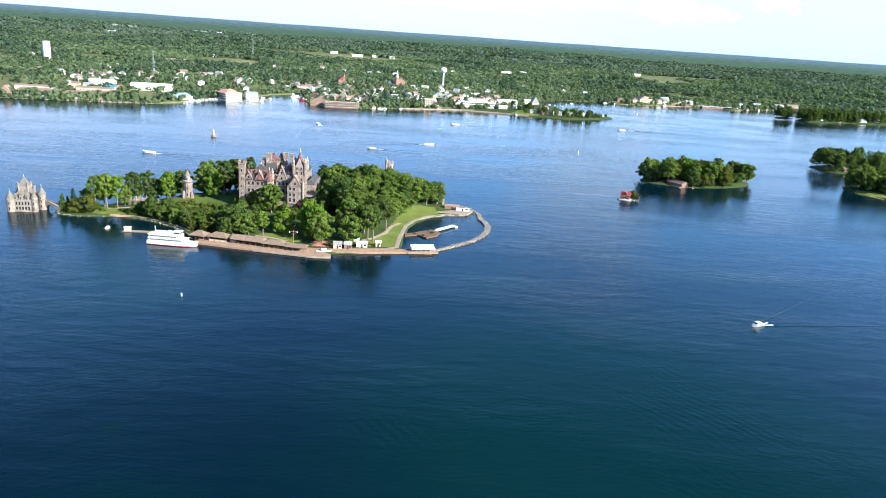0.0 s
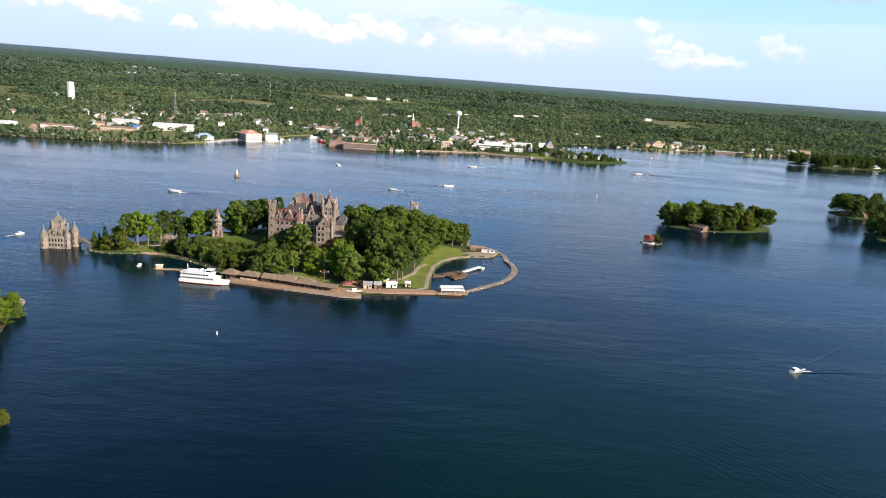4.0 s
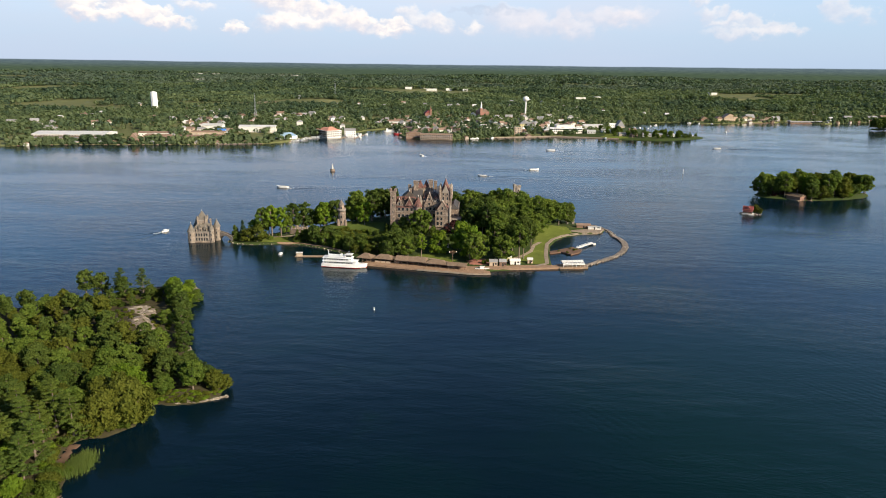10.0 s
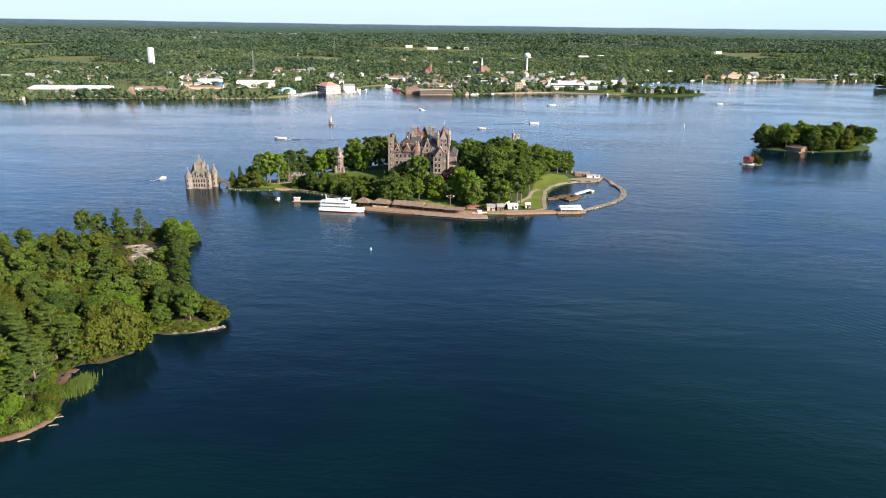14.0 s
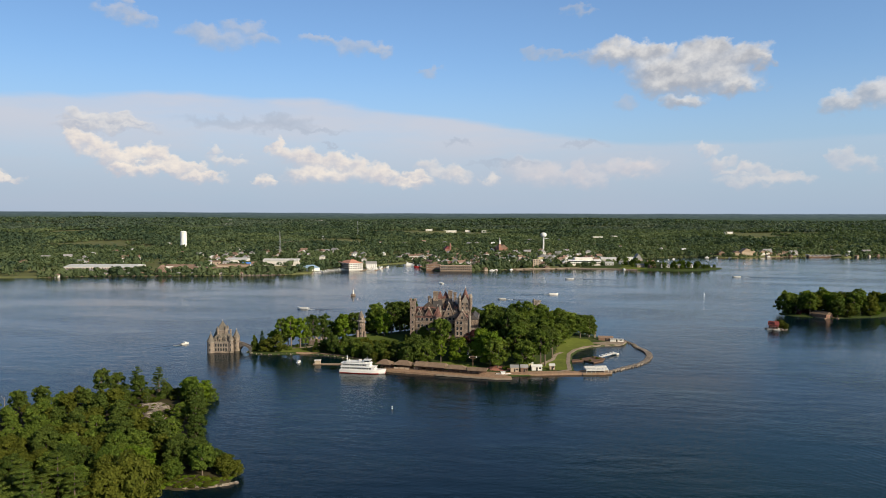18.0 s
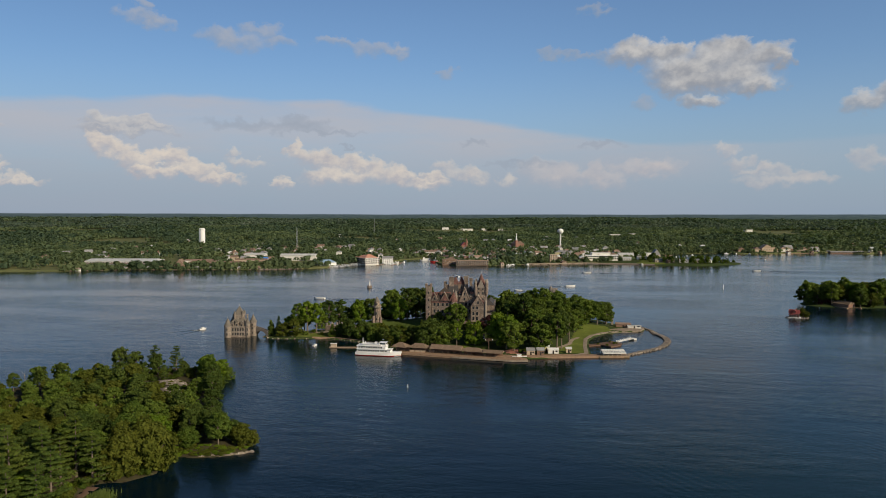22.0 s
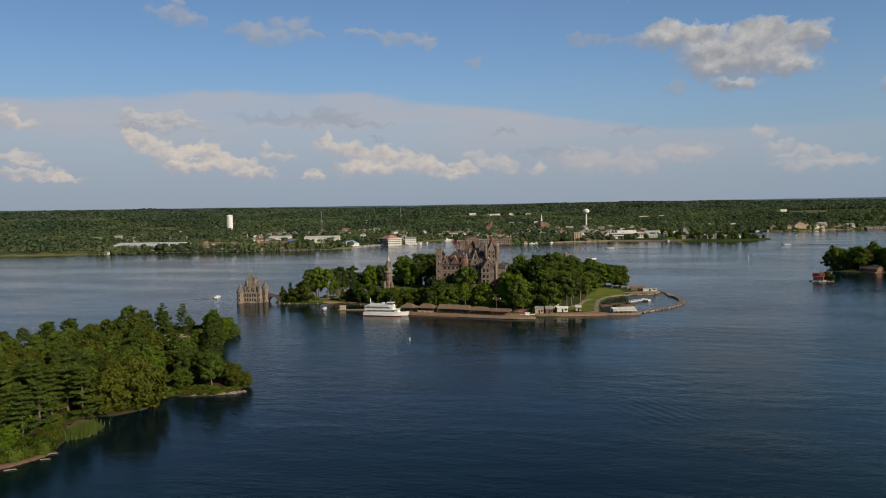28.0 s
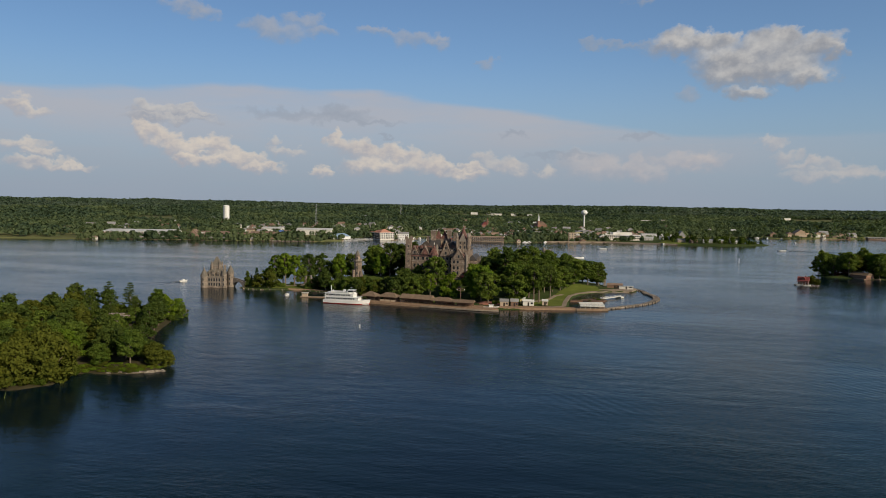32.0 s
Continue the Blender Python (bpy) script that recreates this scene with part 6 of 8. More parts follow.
# lagoon islet with ramp
islet = Geo().slab([(-14, 428), (-6, 432), (0, 426), (7, 433), (9, 441), (3, 447), (-4, 441), (-9, 436), (-14, 433)], -1, 0.8)
structure("lagoon_islet", islet, M_BANK, "low brown stone islet in the lagoon", "islet")
part_bridge = thing("gangway", 6, 443, 0.9, 52, "white metal gangway over the lagoon", "gangway")
part("deck", Geo().box(0, 20, -1.0, 1.0, 0, .25), M_OFFWHITE, part_bridge)
for y in (-1.0, .92):
    part("railing", Geo().box(0, 20, y, y + .08, .9, 1.0).box(0, 20, y, y + .08, .5, .56), M_WHITE, part_bridge)
    for k in range(8):
        part("baluster", Geo().box(.3 + 2.7 * k, .38 + 2.7 * k, y, y + .08, .2, 1.0), M_WHITE, part_bridge)
part("float", Geo().box(18.5, 22, -2.2, 2.2, -.8, .1), M_OFFWHITE, part_bridge)
for x, y, s in ((-8, 433, 0.35), (-2, 430, .4), (3, 437, .5), (1, 442, .4), (5, 438, .3)):
    tree("shrub", random.choice((L_OLIVE, L_BUSH)), x, y, 0.7, s, 30 * x, 1, "small shrub on the stone islet", "islet shrubs", 1)
# landing at the east end
landing = Geo().slab([(4, 494), (29, 493), (33, 503), (31, 511), (20, 514), (8, 508)], 0.3, 1.3)
structure("landing", landing, M_CONCRETE, "pale paved landing at the lagoon's end", "landing")
kiosk("boat_shed", 18, 508, 1.3, 11, 5, 2.4, 1.2, -2, M_BROWNWOOD, M_BROWNROOF, "low brown shed on the landing", "shed")
kiosk("boat_shed", 26, 504, 1.3, 10, 2.4, 1.8, .5, -2, M_OFFWHITE, M_PALEROOF, "low pale shed on the landing", "shed")
arch = thing("stone_arch", 9, 522, 1.0, 0, "pale stone gate arch at the island's tip", "arch")
part("pier", Geo().box(-3.2, -1.6, -1.2, 1.2, -1, 6), M_PALE_STONE, arch)
part("pier", Geo().box(1.6, 3.2, -1.2, 1.2, -1, 6), M_PALE_STONE, arch)
part("lintel", Geo().box(-3.2, 3.2, -1.2, 1.2, 6, 8).gable(-3.4, 3.4, -1.3, 1.3, 8, 1.2), M_PALE_STONE, arch)

# mast on the quay
mast = thing("signal_mast", -78.2, 388, 1.1, 10, "dark timber mast with two cross arms and lamps", "mast")
part("pole", Geo().cyl(0, 0, 0, 10.2, .2, .13, 8), M_BROWNWOOD, mast)
part("cross_arm", Geo().box(-2.4, 2.4, -.1, .1, 9.3, 9.55), M_BROWNWOOD, mast)
part("cross_arm", Geo().box(-1.7, 1.7, -.1, .1, 8.2, 8.4), M_BROWNWOOD, mast)
for x in (-2.2, 2.2):
    part("lamp", Geo().cyl(x, 0, 8.7, 9.3, .3, .18, 8), M_OFFWHITE, mast, "pale floodlight")


# ---- the tour ship ----
def hull(length, beam, height, bow=0.35, n=14, sheer=0.6, stern=0.85):
    """A boat's hull along +x, keel below the water."""
    g, ringn = Geo(), 5
    for i in range(n + 1):
        t = i / n
        x = (t - 0.5) * length
        w = beam / 2 * (stern + (1 - stern) * min(1, t * 4)) * (1 if t < 1 - bow else max(0.02, 1 - ((t - 1 + bow) / bow) ** 2.2))
        top = height + sheer * max(0, (t - 0.55) / 0.45) ** 2
        ov = length * 0.03 * max(0, (t - .8) / .2)
        g.v += [(x - ov, -w * .75, -0.8), (x, -w * .95, 0.3), (x + ov, -w, top), (x + ov, w, top), (x, w * .95, 0.3), (x - ov, w * .75, -0.8)]
    for i in range(n):
        for k in range(5):
            a = i * 6 + k
            g.f.append((a, a + 6, a + 7, a + 1))
    g.f += [(0, 1, 2, 3, 4, 5), tuple(range(n * 6 + 5, n * 6 - 1, -1))]
    return g


def tour_ship(x, y, turn):
    s = thing("tour_ship", x, y, 0, turn, "white three-deck tour ship moored along the quay", "ship")
    part("hull", hull(28.5, 6.8, 2.0, 0.33, 16, 1.0), M_WHITE, s)
    part("waterline_band", hull(28.3, 6.9, 0.45, 0.33, 16, 0.1), M_REDPAINT, s, "dark red band at the waterline")
    for k, (x0, x1, z) in enumerate(((-13.4, 8.2, 2.0), (-13.2, 5.2, 4.1), (-10.5, 2.6, 6.2))):
        top = 2.2 if k < 2 else 1.0
        d = part("deck_house", Geo().box(x0 + .5, x1, -2.9, 2.9, z, z + (1.95 if k < 2 else .8)), M_WHITE, s)
        part("deck_roof", Geo().box(x0 - .2, x1 + .6, -3.3, 3.3, z + (1.95 if k < 2 else .8), z + (2.1 if k < 2 else .9)), M_WHITE, s)
        if k < 2:
            for side in (-1, 1):
                n = int((x1 - x0 - 1.6) / 1.55)
                for q in range(n):
                    wx = x0 + 1.2 + 1.55 * q
                    part("window", Geo().box(wx, wx + 1.2, side * 2.9 - .04, side * 2.9 + .04, z + .7, z + 1.55), M_GLASS, d)
                part("railing", Geo().box(x0, x1 + .4, side * 3.25 - .04, side * 3.25 + .04, z + .9, z + .98).box(x0, x1 + .4, side * 3.25 - .03, side * 3.25 + .03, z + .45, z + .5), M_WHITE, d)
    w = part("wheelhouse", Geo().box(1.2, 5.2, -2.0, 2.0, 6.2, 8.2), M_WHITE, s)
    part("window", Geo().box(5.18, 5.26, -1.7, 1.7, 7.1, 7.9).box(1.6, 4.9, -2.05, -1.98, 7.1, 7.9).box(1.6, 4.9, 1.98, 2.05, 7.1, 7.9), M_GLASS, w)
    part("roof", Geo().box(.8, 5.7, -2.3, 2.3, 8.2, 8.35), M_WHITE, w)
    part("funnel", Geo().box(-2.2, -.9, -.8, .8, 6.2, 8.0).box(-2.3, -.8, -.9, .9, 8.0, 8.25), M_WHITE, s)
    for px in (-9.2, -8.0):
        part("exhaust_stack", Geo().cyl(px, -1.6, 6.2, 8.6, .22, .22, 8), M_WHITE, s)
    part("stern_mast", Geo().cyl(-10.0, 0, 6.2, 10.6, .28, .2, 8), M_WHITE, s)
    part("radar_mast", Geo().cyl(3.0, 0, 8.3, 10.0, .08, .05, 6).box(2.6, 3.4, -.7, .7, 9.7, 9.85), M_STEEL, s)
    for q in range(7):
        part("deck_seat", Geo().box(-9.4 + 1.5 * q, -8.6 + 1.5 * q, -2.4, 2.4, 6.3, 6.9), M_STEEL, s)
    return s


tour_ship(-146.4, 381.3, -3.4)


def motor_boat(x, y, turn, length, label, cabin=True, hull_mat=None, wake=0.0):
    b = thing("motor_boat", x, y, 0.05, turn, label, "boat", "boats")
    part("hull", hull(length, length * .34, length * .12, .45, 10, length * .05), hull_mat or M_WHITE, b)
    part("deck", Geo().box(-length * .42, length * .22, -length * .14, length * .14, length * .1, length * .13), M_OFFWHITE, b)
    if cabin:
        c = part("cabin", Geo().box(-length * .12, length * .16, -length * .12, length * .12, length * .12, length * .25), M_WHITE, b)
        part("windscreen", Geo().box(length * .155, length * .175, -length * .11, length * .11, length * .16, length * .235), M_GLASS, c)
        part("roof", Geo().box(-length * .16, length * .18, -length * .14, length * .14, length * .25, length * .265), M_WHITE, c)
    part("outboard_motor", Geo().box(-length * .53, -length * .47, -.25, .25, -.2, length * .13), M_DARK, b)
    if wake:
        g = Geo()
        for side in (-1, 1):
            g.add([(-length * .4, side * length * .1, .04), (-length * .9 - wake * .25, side * length * .28, .03), (-length * .9 - wake * .25, side * length * .12, .03), (-length * .5, 0, .04)], [(0, 1, 2, 3) if side > 0 else (3, 2, 1, 0)])
        part("foam", g, M_FOAM, b, "white foam behind the stern")
    return b


motor_boat(-59.5, 383.5, 6, 9, "white motor boat moored at the quay")
dinghy_dock = thing("swim_dock", -181, 401.5, 0, 6, "small floating dock with a white-roofed shelter", "dock")
part("deck", Geo().box(-3, 22, -1.3, 1.3, -.3, .5), M_PLANK, dinghy_dock)
part("shelter_wall", Geo().box(-1.8, 1.8, -1.1, 1.1, .5, 2.6), M_TAN, dinghy_dock)
part("shelter_roof", Geo().box(-2.2, 2.2, -1.5, 1.5, 2.6, 2.85), M_OFFWHITE, dinghy_dock, "flat white roof")
b1 = motor_boat(-195, 405.5, 80, 5, "small white boat with a canopy at anchor")


# ---- the wooded island close by ----
NEAR = [(-155.0, 199.5), (-159.5, 195.6), (-165, 193.6), (-171, 192), (-176, 193.5), (-179, 186), (-176, 176), (-182, 168), (-190, 166), (-191, 158), (-188, 151), (-182, 146), (-179, 139), (-177, 131),
        (-180, 123), (-187, 119), (-200, 110), (-225, 100), (-262, 104), (-300, 130), (-325, 175), (-330, 230), (-305, 278), (-275, 303), (-250, 322), (-232, 333), (-223, 331), (-216, 312), (-207, 290),
        (-198, 266), (-190, 250), (-183, 236), (-172, 225), (-163, 218), (-157.5, 209)]


def near_z(x, y):
    x, y = np.asarray(x, float), np.asarray(y, float)
    d = polygon_distance(x, y, NEAR)
    h = 1.6 + 3.6 * hump(x, y, -222, 258, 26, 34) + 2.5 * hump(x, y, -265, 200, 50, 70) + 1.4 * hump(x, y, -240, 310, 20, 18)
    bump = 0.35 * np.sin(x * 0.55 + 1.3 * np.sin(y * 0.3)) * np.sin(y * 0.47)
    return np.where(d < 0, np.maximum(0.35 + d * 0.5, -2.5), 0.35 + (h + bump - 0.35) * smooth(d, 0, 9))


def nz(x, y):
    return float(near_z(np.array([x]), np.array([y]))[0])


terrain("ground_near_island", NEAR, near_z, 2.0, M_LITTER, "scrubby green ground of the wooded island")


def ledge(poly, mat, label, seed, lift=0.5):
    """Bare rock with broken steps, laid on the ground."""
    random.seed(seed)
    xs, ys = [p[0] for p in poly], [p[1] for p in poly]
    step = 0.8
    gx, gy = np.arange(min(xs), max(xs) + step, step), np.arange(min(ys), max(ys) + step, step)
    X, Y = np.meshgrid(gx, gy)
    D = polygon_distance(X, Y, poly)
    n = rough_noise(X + seed, Y, 0.11) + 0.5 * rough_noise(X, Y + seed, 0.35)
    Z = np.maximum(near_z(X, Y), 0.0) + np.where(D > 0, lift * np.floor(2.2 + 2.2 * n + 0.4 * D.clip(0, 3)) * 0.33 + 0.12 * n, -0.7)
    idx = np.arange(X.size).reshape(X.shape)
    quads = np.stack([idx[:-1, :-1], idx[:-1, 1:], idx[1:, 1:], idx[1:, :-1]], -1).reshape(-1, 4)
    me = indexed_mesh("rock_ledge", np.stack([X, Y, Z], -1).reshape(-1, 3), quads[(D.ravel()[quads] > -0.3).any(1)])
    return tagged(part("rock_ledge", me, mat), label, "rock", kind="structure")


ledge([(-236, 281), (-230, 287), (-221, 283), (-215, 272), (-221, 269), (-229, 273)], M_ROCK, "bare grey-pink granite ledges in the clearing", 3, 0.7)
ledge([(-226, 265), (-218, 267), (-211, 262), (-205, 252), (-211, 250), (-220, 257)], M_ROCK, "long stepped granite ledge in the clearing", 21, 0.8)
ledge([(-208, 248), (-202, 249), (-198, 243), (-203, 239), (-210, 242)], M_ROCK, "low granite ledge near the shore", 24, 0.6)
ledge([(-158.5, 199), (-160.5, 196), (-164, 194.6), (-167, 194), (-167, 196), (-163, 198)], M_ROCK, "pale flat shore rocks at the point", 5, 0.25)
random.seed(31)
for x, y, w, d, turn in ((-154.2, 199.6, 4.6, .9, 22), (-156.0, 198.0, 5.2, 1.0, 26), (-158.6, 196.8, 3.4, .7, 14), (-160.4, 195.4, 5.0, .8, 24), (-164.5, 194.0, 2.6, .6, 10), (-153.0, 201.0, 2.4, .8, 34), (-152.2, 200.2, 1.4, .6, 50), (-168.0, 193.2, 2.2, .6, 8), (-162.6, 194.8, 1.6, .5, 40), (-157.4, 197.0, 1.8, .6, -20)):
    slab_rock = thing("shore_rock", x, y, -.5, turn, "pale broken slab of shore rock lying in the water", "rock", "shore rocks")
    j = [random.uniform(.75, 1.25) for q in range(6)]
    part("slab", Geo().slab([(-w / 2 * j[0], -d * .4), (-w * .2, -d * .6 * j[1]), (w * .35 * j[2], -d * .45), (w / 2 * j[3], 0), (w * .3, d * .5 * j[4]), (-w * .3 * j[5], d * .55)], 0, .65 + random.uniform(0, .3)), M_ROCK, slab_rock)
    part("broken_piece", Geo().slab([(-w * .1 * j[1], -d * .3), (w * .3 * j[4], -d * .2), (w * .2, d * .3), (-w * .15 * j[0], d * .2)], .6, .95 + random.uniform(0, .25)), M_ROCK, slab_rock)
ledge([(-223, 332), (-218, 327), (-216, 320), (-219, 320), (-224, 328)], M_ROCK, "steep bare rock at the island's end", 8, 0.6)
ledge([(-186, 246), (-182, 238), (-184, 236), (-188, 244)], M_ROCK, "pale boulders along the shore", 9, 0.6)
ledge([(-176, 136), (-176.5, 129), (-180, 122), (-186, 118.5), (-186, 121), (-181, 125), (-178.5, 133)], M_BANK, "brown stony bank at the water", 11, 0.25)
ledge([(-187, 163), (-186, 154), (-182, 148), (-184, 146.5), (-189, 153), (-191, 162)], M_BANK, "bare brown earth bank above the reeds", 13, 0.4)

random.seed(77)
NG = "trees of the wooded island"


def grow(kind, leaf, x, y, size, stretch=1.0, label="", variant=None):
    return tree(kind, leaf, x, y, nz(x, y) - 0.1, size, random.uniform(0, 360), stretch, label, NG, random.randrange(6) if variant is None else variant)


T_NR, T_PN, T_OL, T_BU = "broad leafy tree with an uneven sunlit crown", "tall white pine with layered branches", "spreading olive-green tree leaning over the water", "dense low shrub on the shore"
grow("near_oak", L_MAPLE, -166, 202, 1.0, 0.95, "round tree with a pale trunk near the point")
grow("near_maple", L_OLIVE, -158.5, 205, 0.85, 0.95, "olive tree leaning out over the point")
grow("near_maple", L_OLIVE, -155.5, 208, 0.55, 1.1, "olive tree leaning out over the point")
grow("near_oak", L_OAK, -172, 208, 1.0, 0.9, T_NR)
grow("near_round", L_OLIVE, -178.2, 178, 1.75, 1.1, T_OL, 0)
grow("near_round", L_OLIVE, -184.5, 171.5, 1.45, 1.15, T_OL, 1)
grow("near_round", L_OLIVE, -189, 180, 1.25, 1.25, T_OL, 1)
grow("near_maple", L_BRIGHT, -184, 193, 1.15, 1.05, T_NR)
grow("near_maple", L_MAPLE, -176, 199, 0.8, 0.9, T_NR)
for x, y, s in ((-190, 164, 1.0), (-197, 166, 1.12), (-201, 156, 1.05), (-193, 149, 1.0), (-204, 146, 1.15), (-190, 139, 0.85), (-199, 136, 1.0), (-208, 164, 1.1)):
    grow("near_pine", L_PINE if random.random() < .4 else L_CEDAR, x, y, s * 1.18, random.uniform(0.92, 1.05), T_PN)
for x, y, s in ((-181, 148, 1.0), (-183, 142, 1.1), (-181, 135, 1.2), (-183, 128, 1.0), (-188, 124, 1.2), (-193, 128, 1.3), (-190, 131, 1.1), (-196, 118, 1.2), (-186, 135, 1.0), (-203, 122, 1.3), (-180, 130, .8)):
    grow("near_shrub", random.choice((L_BRIGHT, L_BUSH, L_BUSH)), x, y, s * 1.25, 1.1, T_BU)
for x, y in scatter([(-157, 200), (-161, 196), (-168, 193.4), (-176, 193.8), (-181, 187), (-186, 190), (-178, 200), (-160, 202), (-155, 206)], 1.5, 5):
    grow("near_shrub", random.choice((L_BRIGHT, L_BRIGHT, L_OLIVE)), x, y, random.uniform(.4, .85), 0.6, "low grass-green shrub on the point")
# far end of the island: pines and rock-side trees
for x, y, s, k, l in ((-271, 306, .92, "oak", L_OAK), (-265, 311, .85, "maple", L_OAK), (-251, 306, 1.0, "pine", L_OAK), (-246, 300, .8, "maple", L_OAK), (-240, 308, .95, "pine", L_OAK), (-231, 300, .5, "maple", L_OAK),
                      (-222, 304, .68, "maple", L_BRIGHT), (-217, 298, .72, "maple", L_BRIGHT), (-226, 314, .6, "maple", L_BRIGHT), (-213, 300, .75, "maple", L_BRIGHT), (-212, 290, .85, "oak", L_MAPLE), (-205, 279, .85, "oak", L_OAK), (-200, 268, .85, "oak", L_OAK), (-210, 308, .6, "maple", L_MAPLE), (-219, 318, .6, "maple", L_BRIGHT),
                      (-195, 257, .82, "oak", L_OAK), (-204, 260, .6, "maple", L_MAPLE), (-190, 247, .72, "maple", L_OAK), (-186, 238, .6, "maple", L_OAK), (-246, 286, .7, "round", L_OAK), (-244, 277, .6, "round", L_OAK), (-233, 284, .5, "pine", L_PINE), (-221, 322, .35, "pine", L_CEDAR)):
    grow(k, l, x, y, s, random.uniform(.9, 1.1), T_PN if k == "pine" else T_NR)
for x, y in scatter([(-240, 284), (-222, 296), (-212, 280), (-206, 300), (-224, 324), (-240, 308), (-262, 300)], 4.2, 69):
    grow("near_shrub", random.choice((L_BUSH, L_OLIVE, L_OAK)), x, y, random.uniform(.7, 1.3), 1.0, "scrubby shrub beside the bare rock")
# the thick wood of the middle and west
MIDDLE = [(-190, 212), (-184, 222), (-196, 238), (-212, 236), (-232, 256), (-240, 276), (-262, 292), (-300, 272), (-318, 225), (-315, 178), (-292, 136), (-258, 112), (-222, 108), (-206, 128), (-210, 160), (-198, 184)]
back = {}
for x, y in scatter(MIDDLE, 7.0, 61, inset=1.0):
    near = y < 215 and x > -250
    if y < 168 and random.random() < .5:
        k, l = ("near_pine" if near else "pine"), random.choice((L_PINE, L_CEDAR))
        s = random.uniform(1.0, 1.3)
    elif near:
        k, l = random.choice((("near_maple", L_MAPLE), ("near_maple", L_OLIVE), ("near_oak", L_OAK), ("near_round", L_OLIVE), ("near_maple", L_OAK)))
        s = random.uniform(.85, 1.15)
    else:
        k, l = random.choice((("maple", L_OLIVE), ("round", L_OLIVE), ("maple", L_MAPLE), ("oak", L_OAK), ("round", L_MAPLE)))
        s = random.uniform(.68, .88) * (.74 if x < -238 and y < 290 else 1.0)
    if near:
        grow(k, l, x, y, s, random.uniform(.9, 1.08), T_PN if "pine" in k else T_NR)
    else:
        back.setdefault(l, []).append((k, x, y, nz(x, y) - .1, s, random.uniform(0, 6), random.uniform(.9, 1.08)))
for l, items in back.items():
    joined_trees("thicket", items, l, "thick wood of green trees on the island's far side")
for x, y in scatter([(-186, 206), (-180, 220), (-190, 234), (-204, 234), (-212, 240), (-226, 256), (-216, 226), (-200, 206)], 4.2, 66):
    grow("near_shrub", random.choice((L_BUSH, L_OLIVE, L_MAPLE)), x, y, random.uniform(.7, 1.25), 1.0, "scrubby shrub beside the bare rock")
for x, y in scatter([(-238, 276), (-222, 284), (-206, 272), (-198, 246), (-206, 240), (-222, 256)], 2.9, 67):
    grow("near_shrub", random.choice((L_BUSH, L_OLIVE)), x, y, random.uniform(.3, .85), 0.8, "scrubby shrub growing among the ledges")


SHORELINE = [(-178, 190), (-181, 185), (-179, 177), (-185, 171), (-193, 168.5), (-194, 158), (-191.5, 150), (-186, 145), (-182.5, 139), (-180.5, 131), (-183.5, 124.5), (-190, 121), (-202, 113)]
for (x0, y0), (x1, y1) in zip(SHORELINE, SHORELINE[1:]):
    n = max(1, int(math.hypot(x1 - x0, y1 - y0) / 1.7))
    for k in range(n):
        t = (k + random.random()) / n
        x, y = x0 + (x1 - x0) * t + random.uniform(-1.0, 2.6), y0 + (y1 - y0) * t + random.uniform(-1.2, .4)
        grow("near_shrub", random.choice((L_BUSH, L_OLIVE, L_MAPLE, L_BRIGHT)), x, y, random.uniform(.8, 1.5), random.uniform(.8, 1.2), T_BU)
for x, y, k, l, s in ((-187, 185, "near_maple", L_OLIVE, 1.1), (-196, 174, "near_maple", L_MAPLE, 1.15), (-203, 178, "near_round", L_OLIVE, 1.2), (-198, 160, "near_pine", L_CEDAR, .95), (-196, 143, "near_maple", L_BRIGHT, .9),
                      (-202, 130, "near_maple", L_MAPLE, 1.0), (-195, 134, "near_pine", L_PINE, .95), (-210, 120, "near_pine", L_PINE, 1.1), (-214, 138, "near_maple", L_OAK, 1.1), (-188, 132, "near_maple", L_BRIGHT, .6), (-212, 150, "near_pine", L_CEDAR, 1.1),
                      (-191, 199, "near_maple", L_BRIGHT, 1.0), (-195, 190, "near_oak", L_MAPLE, 1.0), (-193, 208, "near_oak", L_MAPLE, .95), (-178, 206, "near_oak", L_OAK, .9), (-181, 213, "near_oak", L_OAK, .95), (-174, 217, "near_oak", L_OAK, .7), (-168, 213, "near_maple", L_OAK, .7),
                      (-163, 208, "near_maple", L_OAK, .7)):
    grow(k, l, x, y, s, random.uniform(.92, 1.1), T_PN if "pine" in k else T_NR)


def dead_tree(x, y, h, seed):
    rng2 = np.random.default_rng(seed)
    t = thing("dead_tree", x, y, nz(x, y) - .2, 0, "bare grey dead tree among the green", "tree", "dead trees")
    part("trunk", Geo().tube([(0, 0, 0), (.2, .1, h * .5), (.1, .3, h)], [.2, .13, .03], 6), M_PALEBARK, t)
    for k in range(7):
        z, a, r = h * rng2.uniform(.35, .9), rng2.uniform(0, 6.28), h * rng2.uniform(.15, .32)
        part("branch", Geo().tube([(.15, .1, z), (r * .5 * math.cos(a), r * .5 * math.sin(a), z + r * .5), (r * math.cos(a), r * math.sin(a), z + r * .8)], [.07, .05, .015], 4), M_PALEBARK, t)


